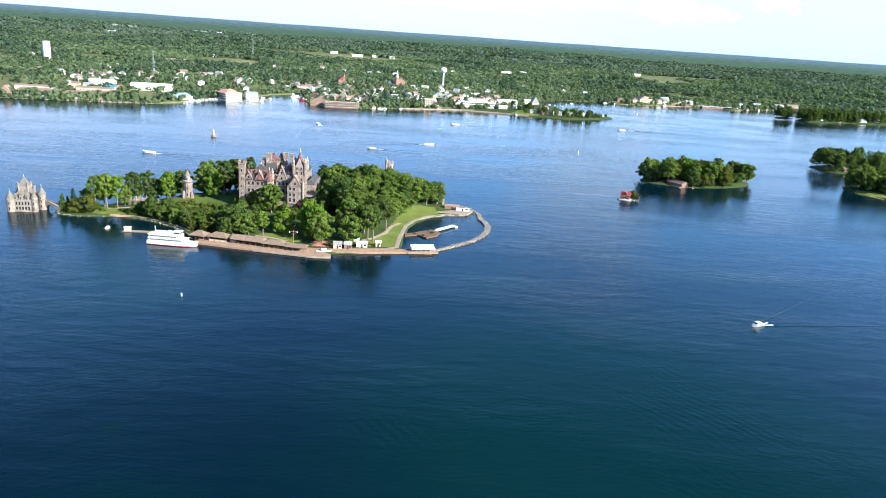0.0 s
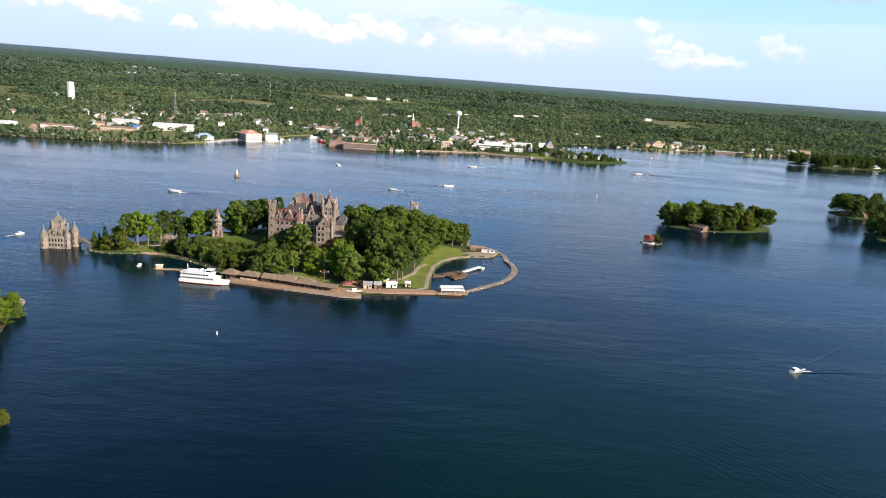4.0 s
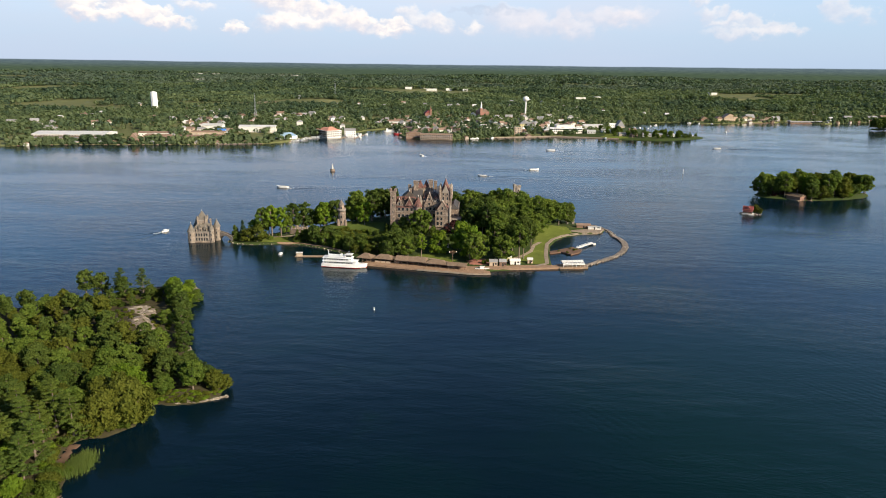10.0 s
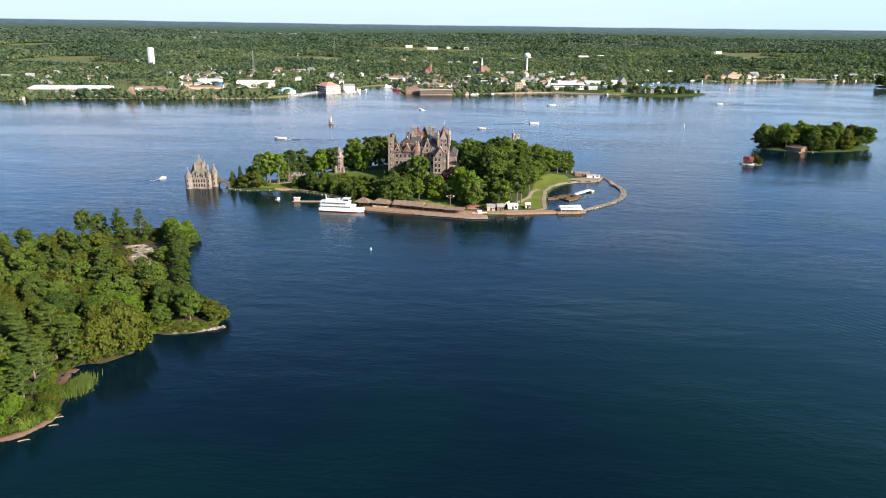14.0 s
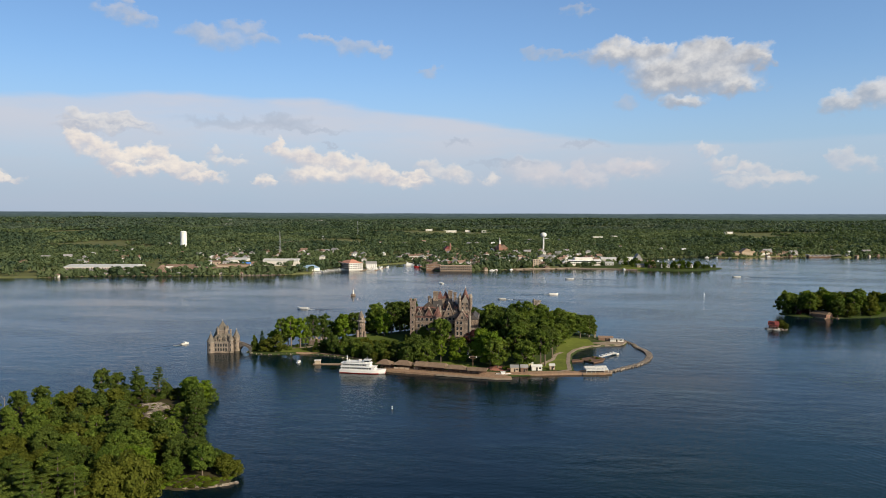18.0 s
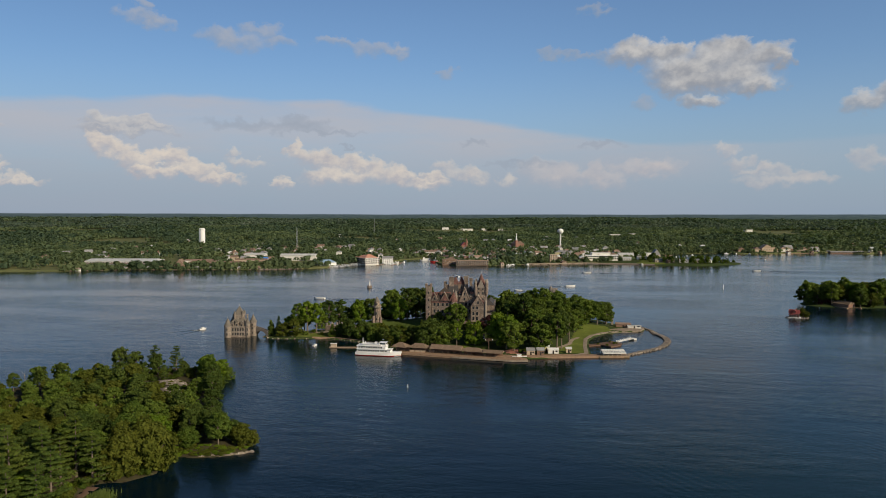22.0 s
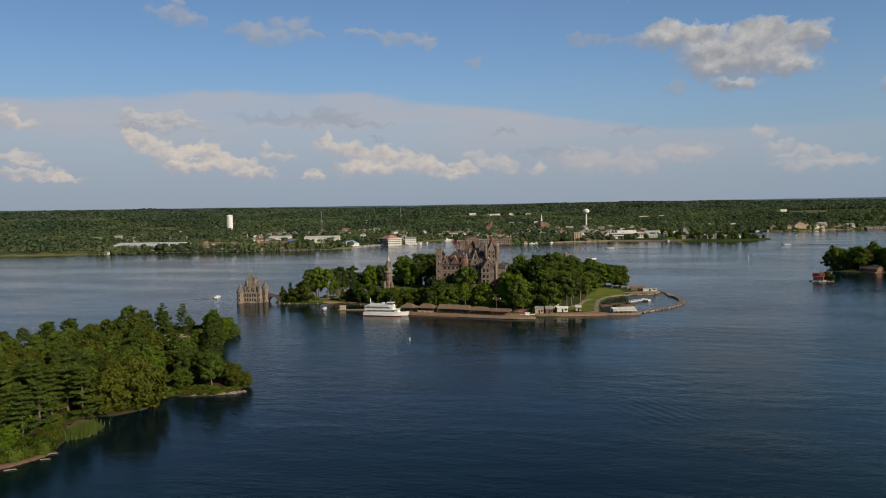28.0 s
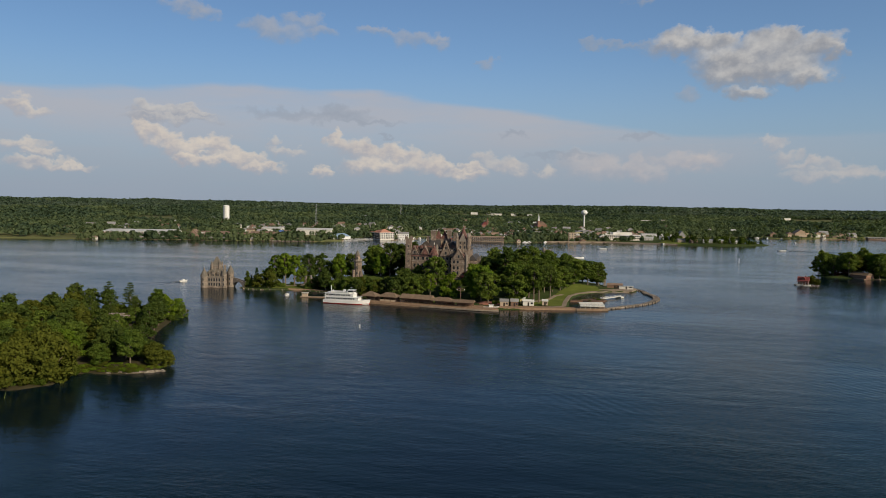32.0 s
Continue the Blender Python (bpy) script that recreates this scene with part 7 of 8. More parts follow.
for x, y, h, sd in ((-194, 140, 8, 1), (-205, 138, 9, 2), (-222, 250, 5, 3), (-216, 318, 6, 4), (-192, 126, 5, 5), (-292, 262, 9, 6)):
    dead_tree(x, y, h, sd)
rr = np.random.default_rng(12)
n = 5200
bx, by = rr.normal(-180.2, 1.7, n), rr.normal(150.5, 2.5, n)
h = rr.uniform(1.6, 3.6, n) * (1 - .25 * np.abs(bx + 180.2) / 2.5).clip(.3, 1)
lean = rr.normal(scale=.45, size=(n, 2))
w = rr.normal(scale=.10, size=(n, 2))
blades = np.stack([np.stack([bx - w[:, 0], by - w[:, 1], np.full(n, -.2)], 1), np.stack([bx + w[:, 0], by + w[:, 1], np.full(n, -.2)], 1), np.stack([bx + lean[:, 0], by + lean[:, 1], h], 1)], 1)
me = quad_mesh("reeds", blades, 3)
me.materials.append(M_REED)
tagged(new("reeds", me), "pale green reeds standing in the shallows", "reeds", kind="stuff")
# logs and stones on the bank
for x, y, a, l in ((-176, 133, 30, 3.5), (-174.5, 129, 15, 2.6), (-178, 121, 25, 3), (-186.5, 117.5, 10, 3)):
    lg = thing("driftwood_log", x, y, .1, a, "pale driftwood log at the water's edge", "log", "driftwood")
    part("trunk", Geo().tube([(-l / 2, 0, 0), (0, .15, .1), (l / 2, 0, .05)], [.22, .18, .1], 7), M_PALEBARK, lg)
    part("branch", Geo().tube([(l * .2, .1, .1), (l * .35, .6, .3)], [.08, .03], 5), M_PALEBARK, lg)


# ---- the smaller islands ----
BOAT_ISLE = [(214, 684), (222, 676), (232, 672), (246, 664), (258, 665), (276, 669), (298, 676), (318, 687), (332, 702), (338, 718), (326, 728), (292, 728), (254, 722), (228, 710), (215, 696)]
FAR_ISLE = [(438, 712), (440, 694), (446, 682), (460, 676), (520, 656), (560, 660), (560, 720), (520, 745), (470, 740), (446, 728)]
FAR_ISLE_B = [(478, 858), (481, 834), (493, 824), (512, 828), (545, 822), (580, 840), (590, 870), (560, 890), (510, 886), (486, 874)]
ISLET_R = [(795, 1628), (810, 1614), (835, 1624), (850, 1640), (835, 1655), (810, 1650)]
POINT_R = [(828, 1590), (850, 1570), (900, 1582), (965, 1612), (1062, 1622), (1150, 1640), (1140, 1700), (1000, 1690), (900, 1650), (840, 1615)]


def simple_isle(name, outline, high, label):
    def height(x, y):
        d = polygon_distance(np.asarray(x, float), np.asarray(y, float), outline)
        return np.where(d < 0, np.maximum(0.3 + d * .6, -2.5), 0.3 + high * smooth(d, 0, 12))
    terrain(name, outline, height, 3.0, M_WOODFLOOR, label)
    return lambda x, y: float(height(np.array([x]), np.array([y]))[0])


random.seed(91)
bz = simple_isle("ground_boathouse_island", BOAT_ISLE, 2.2, "low wooded ground of the boathouse island")
for x, y in scatter(BOAT_ISLE, 7.6, 71, holes=((248, 672, 10), (318, 706, 5)), inset=1.0):
    k, l = random.choice((("maple", L_MAPLE), ("maple", L_OAK), ("round", L_OLIVE), ("oak", L_MAPLE), ("maple", L_BRIGHT), ("maple", L_OLIVE)))
    low = .72 if 306 < x < 322 else 1.0
    plant(k, l, x, y, random.uniform(1.12, 1.42) * low, random.uniform(.92, 1.08), "dense green tree on the boathouse island", bz, "trees of the boathouse island")
for x, y, s, l, k in ((229, 680, .62, L_PURPLE, "round"), (236, 682, .72, L_PURPLE, "round"), (263, 676, 1.0, L_BRIGHT, "round"), (219, 684, .85, L_OAK, "round"), (329, 706, 1.2, L_OAK, "oak"), (333, 714, 1.15, L_MAPLE, "oak"), (280, 676, .9, L_OAK, "round"), (296, 681, 1.0, L_OLIVE, "round"), (304, 685, .95, L_BRIGHT, "round"), (270, 674, .55, L_SPRUCE, "maple")):
    plant(k, l, x, y, s, .95, "dark purple-leaved tree near the boathouse" if l is L_PURPLE else "leafy tree at the island's shore", bz, "trees of the boathouse island")
fz = simple_isle("ground_far_island", FAR_ISLE, 2.5, "low wooded ground of a river island")
draped("lawn_far_island", [(440, 694), (446, 683), (460, 678), (478, 674), (474, 690), (452, 700), (444, 704)], np.vectorize(fz), M_GRASS, "sunlit lawn at the island's shore", 2.5, .3)
for l, lab, seed, gap in ((L_MAPLE, "green trees covering a river island", 72, 11.5), (L_OAK, "dark green trees covering a river island", 76, 12.5)):
    joined_trees("grove", [(random.choice(("maple", "round", "oak")), x, y, fz(x, y), random.uniform(1.2, 1.5), random.uniform(0, 6), 1.0) for x, y in scatter(FAR_ISLE, gap, seed, holes=((455, 684, 11),), inset=4)], l, lab)
kiosk("summer_cottage", 476, 684, 2.0, 11, 8, 3.2, 2.6, 20, M_BROWNWOOD, M_BROWNROOF, "dark brown cottage under the trees by the lawn", "house")
for x, y, turn in ((449, 676, 25), (462, 670, 20)):
    d = thing("private_dock", x, y, 0, turn, "small pale timber dock by the lawn", "dock", "island docks")
    part("deck", Geo().box(-1.2, 1.2, -9, 6, .4, .75), M_PLANK, d)
    for yy in (-8.5, -3.5):
        part("pile", Geo().cyl(-1.1, yy, -1, 1.2, .16, .16, 6).cyl(1.1, yy, -1, 1.2, .16, .16, 6), M_BARK, d)
gz = simple_isle("ground_pine_island", FAR_ISLE_B, 2.5, "low rocky ground of a wooded river island")
for l, seed in ((L_OAK, 73), (L_PINE, 77)):
    joined_trees("grove", [(random.choice(("pine", "pine", "oak")), x, y, gz(x, y), random.uniform(1.15, 1.5), random.uniform(0, 6), 1.0) for x, y in scatter(FAR_ISLE_B, 11.5, seed, inset=3)], l, "dark pines covering a far river island")
kiosk("summer_cottage", 512, 836, 1.8, 14, 8, 3.0, 2.6, 15, M_BROWNWOOD, M_BROWNROOF, "low brown cottage at the pine island's shore", "house")
hz = simple_isle("ground_islet", ISLET_R, 2.0, "small wooded islet near the far shore")
pz = simple_isle("ground_point", POINT_R, 3.0, "wooded point near the far shore")
def k_thin(x):
    return math.sin(x * 12.9) > .55


for outline, hgt, sp, sd in ((ISLET_R, hz, 8, 74), (POINT_R, pz, 9, 75)):
    joined_trees("point_trees", [(random.choice(("pine", "maple")), x, y, hgt(x, y), random.uniform(1.15, 1.6), random.uniform(0, 6), 1.15) for x, y in scatter(outline, sp, sd, inset=2) if x < 1000 or k_thin(x)], L_OAK, "dark trees on a wooded point near the far shore")


def boathouse():
    b = thing("boathouse", 248, 669, 0.2, 32, "brown boathouse with a tan gable front at the water", "boathouse")
    b.scale = (.8, .72, .8)
    part("wall", Geo().box(-6, -5.6, -8, 14, -.5, 4.4).box(5.6, 6, -8, 14, -.5, 4.4).box(-6, 6, 13.6, 14, -.5, 4.4), M_BROWNWOOD, b)
    part("front_wall", Geo().box(-6, 6, -8, -7.6, 3.2, 4.4).box(-6, -4.6, -8, -7.6, -.5, 3.2).box(4.6, 6, -8, -7.6, -.5, 3.2).box(-.5, .5, -8, -7.6, -.5, 3.2), M_RUSSET, b)
    part("gable", Geo().add([(-6, -8, 4.4), (6, -8, 4.4), (0, -8, 7.2), (-6, -7.6, 4.4), (6, -7.6, 4.4), (0, -7.6, 7.2)], [(0, 1, 2), (5, 4, 3), (0, 3, 4, 1)]), M_RUSSET, b)
    part("roof", Geo().gable(-6.8, 6.8, -8.4, 14.6, 4.4, 3.2, "y"), M_SHINGLE, b, "brown pitched roof")
    for x0 in (-4.6, .5):
        part("boat_door", Geo().box(x0, x0 + 4.1, -7.8, -7.7, 0, 3.2), M_BROWNWOOD, b, "dark timber boat door")
    part("dock", Geo().box(-9, -6.2, -8, 12, -.4, .7), M_PLANK, b)
    part("dock", Geo().box(6.2, 8, -16, 6, -.4, .6), M_PLANK, b)


boathouse()


def tiny_house():
    rock = Geo()
    for k in range(46):
        a, r = random.uniform(0, 6.28), random.uniform(0, 1) ** .5
        s = random.uniform(.8, 2.0)
        rock.cyl(175.5 + 9.5 * r * math.cos(a), 590 + 7 * r * math.sin(a), -1.2, random.uniform(.2, .9), s * .8, s * .5, 7, a)
    structure("rock_islet", rock, M_ROCK, "tiny grey rock islet under the cottage", "rock")
    h = thing("cottage", 172.5, 589.5, .6, -24, "small dark cottage with a red roof filling a tiny islet", "house")
    h.scale = (.66, .66, .78)
    part("wall", Geo().box(-5.5, 5.5, -4.5, 4.5, 0, 4.6), M_BROWNWOOD, h, "dark shingled wall")
    part("roof", Geo().gable(-6.6, 6.6, -5.6, 5.6, 4.4, 4.0), M_REDROOF, h, "red pitched roof")
    part("dormer", Geo().box(-2.2, 2.2, -5.0, -1, 5.2, 7.0).gable(-2.6, 2.6, -5.4, -1, 7.0, 1.8, "y"), M_REDROOF, h)
    part("porch_roof", Geo().box(-6.6, 6.6, -7.6, -4.6, 3.1, 3.4), M_REDROOF, h)
    part("porch_floor", Geo().box(-6.6, 6.6, -7.6, -4.5, -.8, .3), M_OFFWHITE, h)
    for k in range(5):
        part("porch_post", Geo().box(-6.5 + 3.2 * k, -6.3 + 3.2 * k, -7.5, -7.3, .3, 3.1), M_WHITE, h)
    part("chimney", Geo().box(1.6, 2.8, .6, 1.8, 6, 10), M_BRICK, h)
    for x in (-3.6, 0, 3.6):
        window(h, x, -4.52, 1.0, 1.1, 1.5, "s")
    for y in (-1.5, 1.8):
        window(h, 5.52, y, 1.2, 1.1, 1.5, "e")
    window(h, 0, -5.02, 5.5, 1.0, 1.2, "s")
    part("white_wall_base", Geo().box(3.0, 8.5, -7.9, -7.65, -.9, .2).box(5.6, 8.0, -6, 1, -.9, .4), M_OFFWHITE, h, "white landing wall")
    for x, y, s in ((180.5, 591, .75), (183, 589, .5), (179, 594, .65)):
        tree("round", L_OLIVE, x, y, .4, s * .8, 40 * x, 1.1, "small tree beside the cottage", "trees beside the cottage", 1)


tiny_house()


# ---- marks and boats on the river ----
def channel_light(x, y):
    c = thing("channel_light", x, y, 0, 0, "squat stone base with a slim white light tower in the river", "light")
    part("base", Geo().cyl(0, 0, -1, 2.0, 3.4, 2.8, 12).cyl(0, 0, 2.0, 2.5, 3.0, 3.0, 12), M_GRANITE, c, "dark stone base")
    part("tower", Geo().cyl(0, 0, 2.5, 7.2, 1.0, .8, 10), M_OFFWHITE, c)
    part("lantern", Geo().cyl(0, 0, 7.2, 8.6, .6, .6, 8).cone(0, 0, 8.6, 9.3, .8, 8), M_STEEL, c)


channel_light(-250.5, 792)
for x, y, hgt, lab in ((178.4, 835, 5, "tall slim white marker pole in the river"), (-113.7, 303, .9, "small white mooring buoy")):
    b = thing("marker_buoy", x, y, 0, 0, lab, "buoy", "river marks")
    part("float", Geo().cyl(0, 0, -.4, .4, .4, .34, 10), M_WHITE, b)
    part("mast", Geo().cyl(0, 0, .4, hgt, .35 if hgt > 3 else .14, .3 if hgt > 3 else .1, 8), M_WHITE, b)
    part("top_mark", Geo().cyl(0, 0, hgt, hgt + .5, .35, .35, 8), M_OFFWHITE, b)
BOATS = [(-300.9, 459, 62, 6.5, True, 14, "small white motor boat under way"), (-274, 665, 168, 13, False, 6, "white speed boat under way"), (-68, 779, 172, 10, False, 16, "white speed boat under way"),
         (-4, 840, 14, 12, False, 6, "white motor cruiser under way"), (-160, 963, 118, 12, False, 12, "white motor cruiser heading to the harbour"), (33, 1062, 178, 14, False, 30, "low white speed boat crossing the channel"),
         (310, 1140, 178, 13, False, 30, "low white speed boat crossing the channel"), (428, 1470, 60, 8, True, 0, "small white boat near the far shore")]
for x, y, turn, length, cabin, wake, lab in BOATS:
    motor_boat(x, y, turn, length, lab, cabin, None, wake)
pontoon = motor_boat(164.8, 309, 205, 8, "grey workboat with a cabin under way", True, M_STEEL, 8)


def wake_ridges(x, y, turn, length, spread, n, label):
    """The long V of small waves behind a boat, as low ridges on the water."""
    g = Geo()
    m = pose(x, y, 0, 0, 0, turn)
    for side in (-1, 1):
        for k in range(n):
            d0 = 4 + (length - 4) * (k / n) ** 1.2
            l = 3 + length * .09 + 5 * k / n
            a = side * spread
            c0 = Vector((-d0, side * (1 + d0 * math.tan(radians(spread))), 0))
            e = Vector((-math.cos(radians(spread * .2)), side * math.sin(radians(spread * .2 + 8)), 0)) * l * .5
            p = Vector((-e.y, e.x, 0)).normalized() * (.35 + .5 * k / n)
            hgt = .17 * (1 - .75 * k / n)
            pts = [c0 - e, c0 + e]
            vs = [m @ v for v in (pts[0], c0 - p, pts[1], c0 + p)] + [m @ (c0 + Vector((0, 0, hgt)))]
            vs = [(v.x, v.y, v.z + .015) for v in vs]
            g.add(vs, [(0, 1, 4), (1, 2, 4), (2, 3, 4), (3, 0, 4)])
    tagged(part("wake", g, M_WAKE), label, "wake", kind="stuff")


wake_ridges(164.8, 309, 205, 75, 16, 60, "fanning ripples behind the workboat")
wake_ridges(-300.9, 459, 62, 32, 14, 26, "ripples behind the small boat")
wake_ridges(-4, 840, 14, 90, 9, 34, "ripples behind the cruiser")
wake_ridges(-68, 779, 172, 90, 8, 34, "ripples behind the speed boat")
wake_ridges(-274, 665, 168, 70, 8, 30, "ripples behind the speed boat")
wake_ridges(-160, 963, 100, 90, 14, 30, "ripples behind the cruiser")
wake_ridges(33, 1062, 178, 130, 5, 34, "ripples behind the speed boat")
wake_ridges(310, 1140, 178, 130, 5, 34, "ripples behind the speed boat")


# ---- the town on the far shore ----
def building(name, x, y, w, d, h, wall, roof, label, style="gable", roof_h=3.0, turn=8.0, z=None, floors=0, bays=0, cat="house", axis="x", group="", win=(1.3, 1.5), glass=None, porch=False):
    """A house with wall, roof, door and single windows; y is the front."""
    z = land_z(x, y + d / 2) if z is None else z
    b = thing(name, x, y, z, turn, label, cat, group)
    part("wall", Geo().box(-w / 2, w / 2, 0, d, -2.5, h), wall, b)
    o = .5
    if style == "gable":
        part("roof", Geo().gable(-w / 2 - o, w / 2 + o, -o, d + o, h, roof_h, axis), roof, b)
    elif style == "hip":
        part("roof", Geo().hip(-w / 2 - o, w / 2 + o, -o, d + o, h, roof_h), roof, b)
    else:
        part("roof", Geo().box(-w / 2 - .2, w / 2 + .2, -.2, d + .2, h, h + .5), roof, b)
        part("parapet", Geo().box(-w / 2 - .3, w / 2 + .3, -.3, 0, h, h + .9), wall, b)
    for f in range(floors):
        zz = 1.0 + f * (h - .6) / floors
        for k in range(bays):
            xx = -w / 2 + (k + .5) * w / bays
            fr = part("window", window_mesh(win[0], win[1], 0), M_OFFWHITE, b)
            fr.matrix_basis = pose(xx, -.01, zz)
            part("pane", window_mesh(win[0], win[1], 1), M_GLASS, fr)
    part("door", Geo().box(-.6, .6, -.08, 0, 0, 2.1), M_DARK, b)
    if porch:
        part("porch_roof", Geo().box(-w / 2, w / 2, -2.4, 0, 2.9, 3.1), roof, b)
        for k in range(4):
            part("porch_post", Geo().box(-w / 2 + .1 + k * (w - .4) / 3, -w / 2 + .3 + k * (w - .4) / 3, -2.3, -2.1, -.4, 2.9), M_WHITE, b)
    return b


def chimney(b, x, y, z0, z1):
    part("chimney", Geo().box(x - .5, x + .5, y - .5, y + .5, z0, z1).box(x - .65, x + .65, y - .65, y + .65, z1, z1 + .3), M_BRICK, b)


# motels and halls at the western shore
b = building("motel", -757, 1064, 117, 56, 6.5, M_OFFWHITE, M_PALEROOF, "long pale two-storey motel with a low light roof", "gable", 3.5, 9, 4, 2, 26, "motel", win=(2.0, 1.6))
part("balcony", Geo().box(-58, 58, -1.8, 0, 3.1, 3.35).box(-58, 58, -1.85, -1.75, 3.35, 4.2), M_BROWNWOOD, b)
building("motel_wing", -747, 1040, 99, 10, 4.2, M_TAN, M_GREYROOF, "long low motel wing with a grey roof", "gable", 1.6, 9, 2.5, 1, 22, "motel", win=(2.0, 1.4))
building("a_frame_house", -628.5, 1032, 17, 14, 4, M_BROWNWOOD, M_BROWNROOF, "brown house with a steep gable facing the river", "gable", 11, 8, 2.6, 1, 3, "house", "y")
building("lodge", -624, 1076, 25, 14, 6, M_TAN, M_BROWNROOF, "tan lodge with a brown hipped roof", "hip", 4, 8, None, 2, 7, "lodge")
building("lodge", -597, 1074, 27, 14, 6, M_BROWNWOOD, M_BROWNROOF, "brown lodge with a broad brown roof", "hip", 4, 8, None, 2, 8, "lodge")
b = building("resort_hotel", -560, 1072, 52, 18, 6, M_BROWNWOOD, M_BROWNROOF, "low brown waterside hotel with a terrace", "hip", 3.6, 9, None, 2, 14, "hotel", win=(2.0, 1.6))
part("terrace", Geo().box(-26, 26, -8, 0, -2.5, .3).box(-26, 26, -8.1, -7.9, .3, 1.3), M_OFFWHITE, b)
building("resort_hotel", -519, 1096, 45, 14, 5.6, M_TAN, M_BROWNROOF, "low tan waterside hotel under a brown roof", "hip", 3.2, 9, None, 2, 12, "hotel", win=(2.0, 1.6))
building("motel", -640, 1130, 60, 13, 5, M_OFFWHITE, M_BROWNROOF, "long low motel with a brown roof", "gable", 2.5, 8, None, 1, 12, "motel")
building("motel", -560, 1160, 56, 13, 5, M_TAN, M_BROWNROOF, "long low motel with a brown roof", "gable", 2.5, 8, None, 1, 12, "motel")
building("pool_house", -548, 1190, 14, 10, 5, M_WHITE, M_BLUE, "small hall with a bright blue roof", "gable", 3, 8, None, 0, 0, "hall")
building("warehouse", -583, 1232, 38, 26, 9, M_OFFWHITE, M_PALEROOF, "pale metal warehouse with a low roof", "gable", 3, 8, None, 1, 6, "warehouse")
building("warehouse", -493, 1222, 66, 26, 9.5, M_OFFWHITE, M_PALEROOF, "long white boat storage hall", "gable", 3, 9, None, 1, 9, "warehouse")
b = building("boat_hall", -436, 1142, 38, 36, 5.6, M_WHITE, M_BLUEROOF, "white covered marina with a pale blue metal roof", "gable", 4.6, -38, 1.0, 0, 0, "boat hall", "y")
# dark panels on the solid wall, the bays' inner shade put into their colour
for k in range(6):
    part("bay_opening", Geo().box(-18 + 6.2 * k, -13.4 + 6.2 * k, -.06, 0, 0, 3.6), M_DARK, b)
for k in range(5):
    part("side_opening", Geo().box(-19.06, -19, 3 + 6.4 * k, 8 + 6.4 * k, 0, 3.6), M_DARK, b)

# the harbour hotel
b = building("harbour_hotel", -342, 1196, 28, 46, 11.6, M_OFFWHITE, M_ORANGEROOF, "white three-storey harbour hotel with salmon hipped roofs", "hip", 4.2, 40, 1.6, 3, 8, "hotel", win=(1.9, 2.0))
for f in range(3):
    part("balcony", Geo().box(-13.6, 13.6, -1.6, 0, 3.4 + 3.6 * f, 3.6 + 3.6 * f).box(-13.6, 13.6, -1.65, -1.55, 3.6 + 3.6 * f, 4.4 + 3.6 * f), M_WHITE, b)
    for k in range(10):
        fr = part("window", window_mesh(1.9, 2.0, 0), M_OFFWHITE, b)
        fr.matrix_basis = pose(-14.21, 2.6 + 4.1 * k, 1.0 + f * 3.6, 0, 0, 270)
        part("pane", window_mesh(1.9, 2.0, 1), M_GLASS, fr)
    part("side_gallery", Geo().box(-15.8, -14, 0, 46, 3.4 + 3.6 * f, 3.7 + 3.6 * f), M_OFFWHITE, b)
part("side_cladding", Geo().box(-14.2, -14.02, .2, 45.8, 0, 11.2), M_BROWNWOOD, b, "brown clad side wall")
part("roof_pavilion", Geo().hip(-10, 10, 6, 22, 13.2, 4.4), M_ORANGEROOF, b)
building("hotel_annex", -322, 1236, 20, 12, 8, M_WHITE, M_GREYROOF, "white annex house beside the harbour hotel", "gable", 4, 10, 1.6, 2, 5, "house")


def moored(x, y, turn, length, lab="white motor boat moored in the marina"):
    motor_boat(x, y, turn, length, lab, True)


random.seed(17)
for k in range(26):
    t = k / 25
    moored(-398 + 38 * t + random.uniform(-4, 4), 1120 + 120 * t + random.uniform(-6, 6), random.uniform(-50, -20), random.uniform(7, 12))
for k in range(18):
    moored(-326 + random.uniform(-4, 30), 1192 + random.uniform(0, 90), random.uniform(60, 120), random.uniform(7, 12))
for x, y in ((-95, 1225), (-88, 1230), (-60, 1246), (150, 1276), (330, 1360), (420, 1728), (440, 1716), (470, 1712), (255, 1560), (265, 1545), (280, 1530), (300, 1600), (320, 1640)):
    moored(x, y, random.uniform(0, 180), random.uniform(7, 11), "white motor boat at a private dock")
for x0, y0, x1, y1 in ((-402, 1118, -362, 1236), (-330, 1180, -318, 1262), (-305, 1190, -300, 1280)):
    structure("marina_dock", Geo().ribbon([(x0, y0), ((x0 + x1) / 2, (y0 + y1) / 2), (x1, y1)], 2.4, -.4, .7), M_PLANK, "long grey timber marina dock", "dock")
s = thing("river_ferry", -234, 1284, 0, 190, "white and red river boat moored in the harbour", "ship")
part("hull", hull(27, 7, 2.6, .3, 12, .8), M_REDPAINT, s, "red hull")
part("lower_deck", Geo().box(-12.5, 7, -3, 3, 2.4, 5.4), M_WHITE, s)
part("upper_deck", Geo().box(-12, 4, -2.8, 2.8, 5.6, 8), M_WHITE, s)
part("wheelhouse", Geo().box(0, 4, -2, 2, 8, 10.4), M_WHITE, s)
part("paddle_box", Geo().cyl(-13.5, 0, .2, 4.5, 2.2, 2.2, 10), M_REDPAINT, s)
for q in range(9):
    part("window", Geo().box(-11.5 + 2 * q, -10.2 + 2 * q, -3.05, -3.0, 3.4, 4.6).box(-11.5 + 2 * q, -10.2 + 2 * q, 3.0, 3.05, 3.4, 4.6), M_GLASS, s)
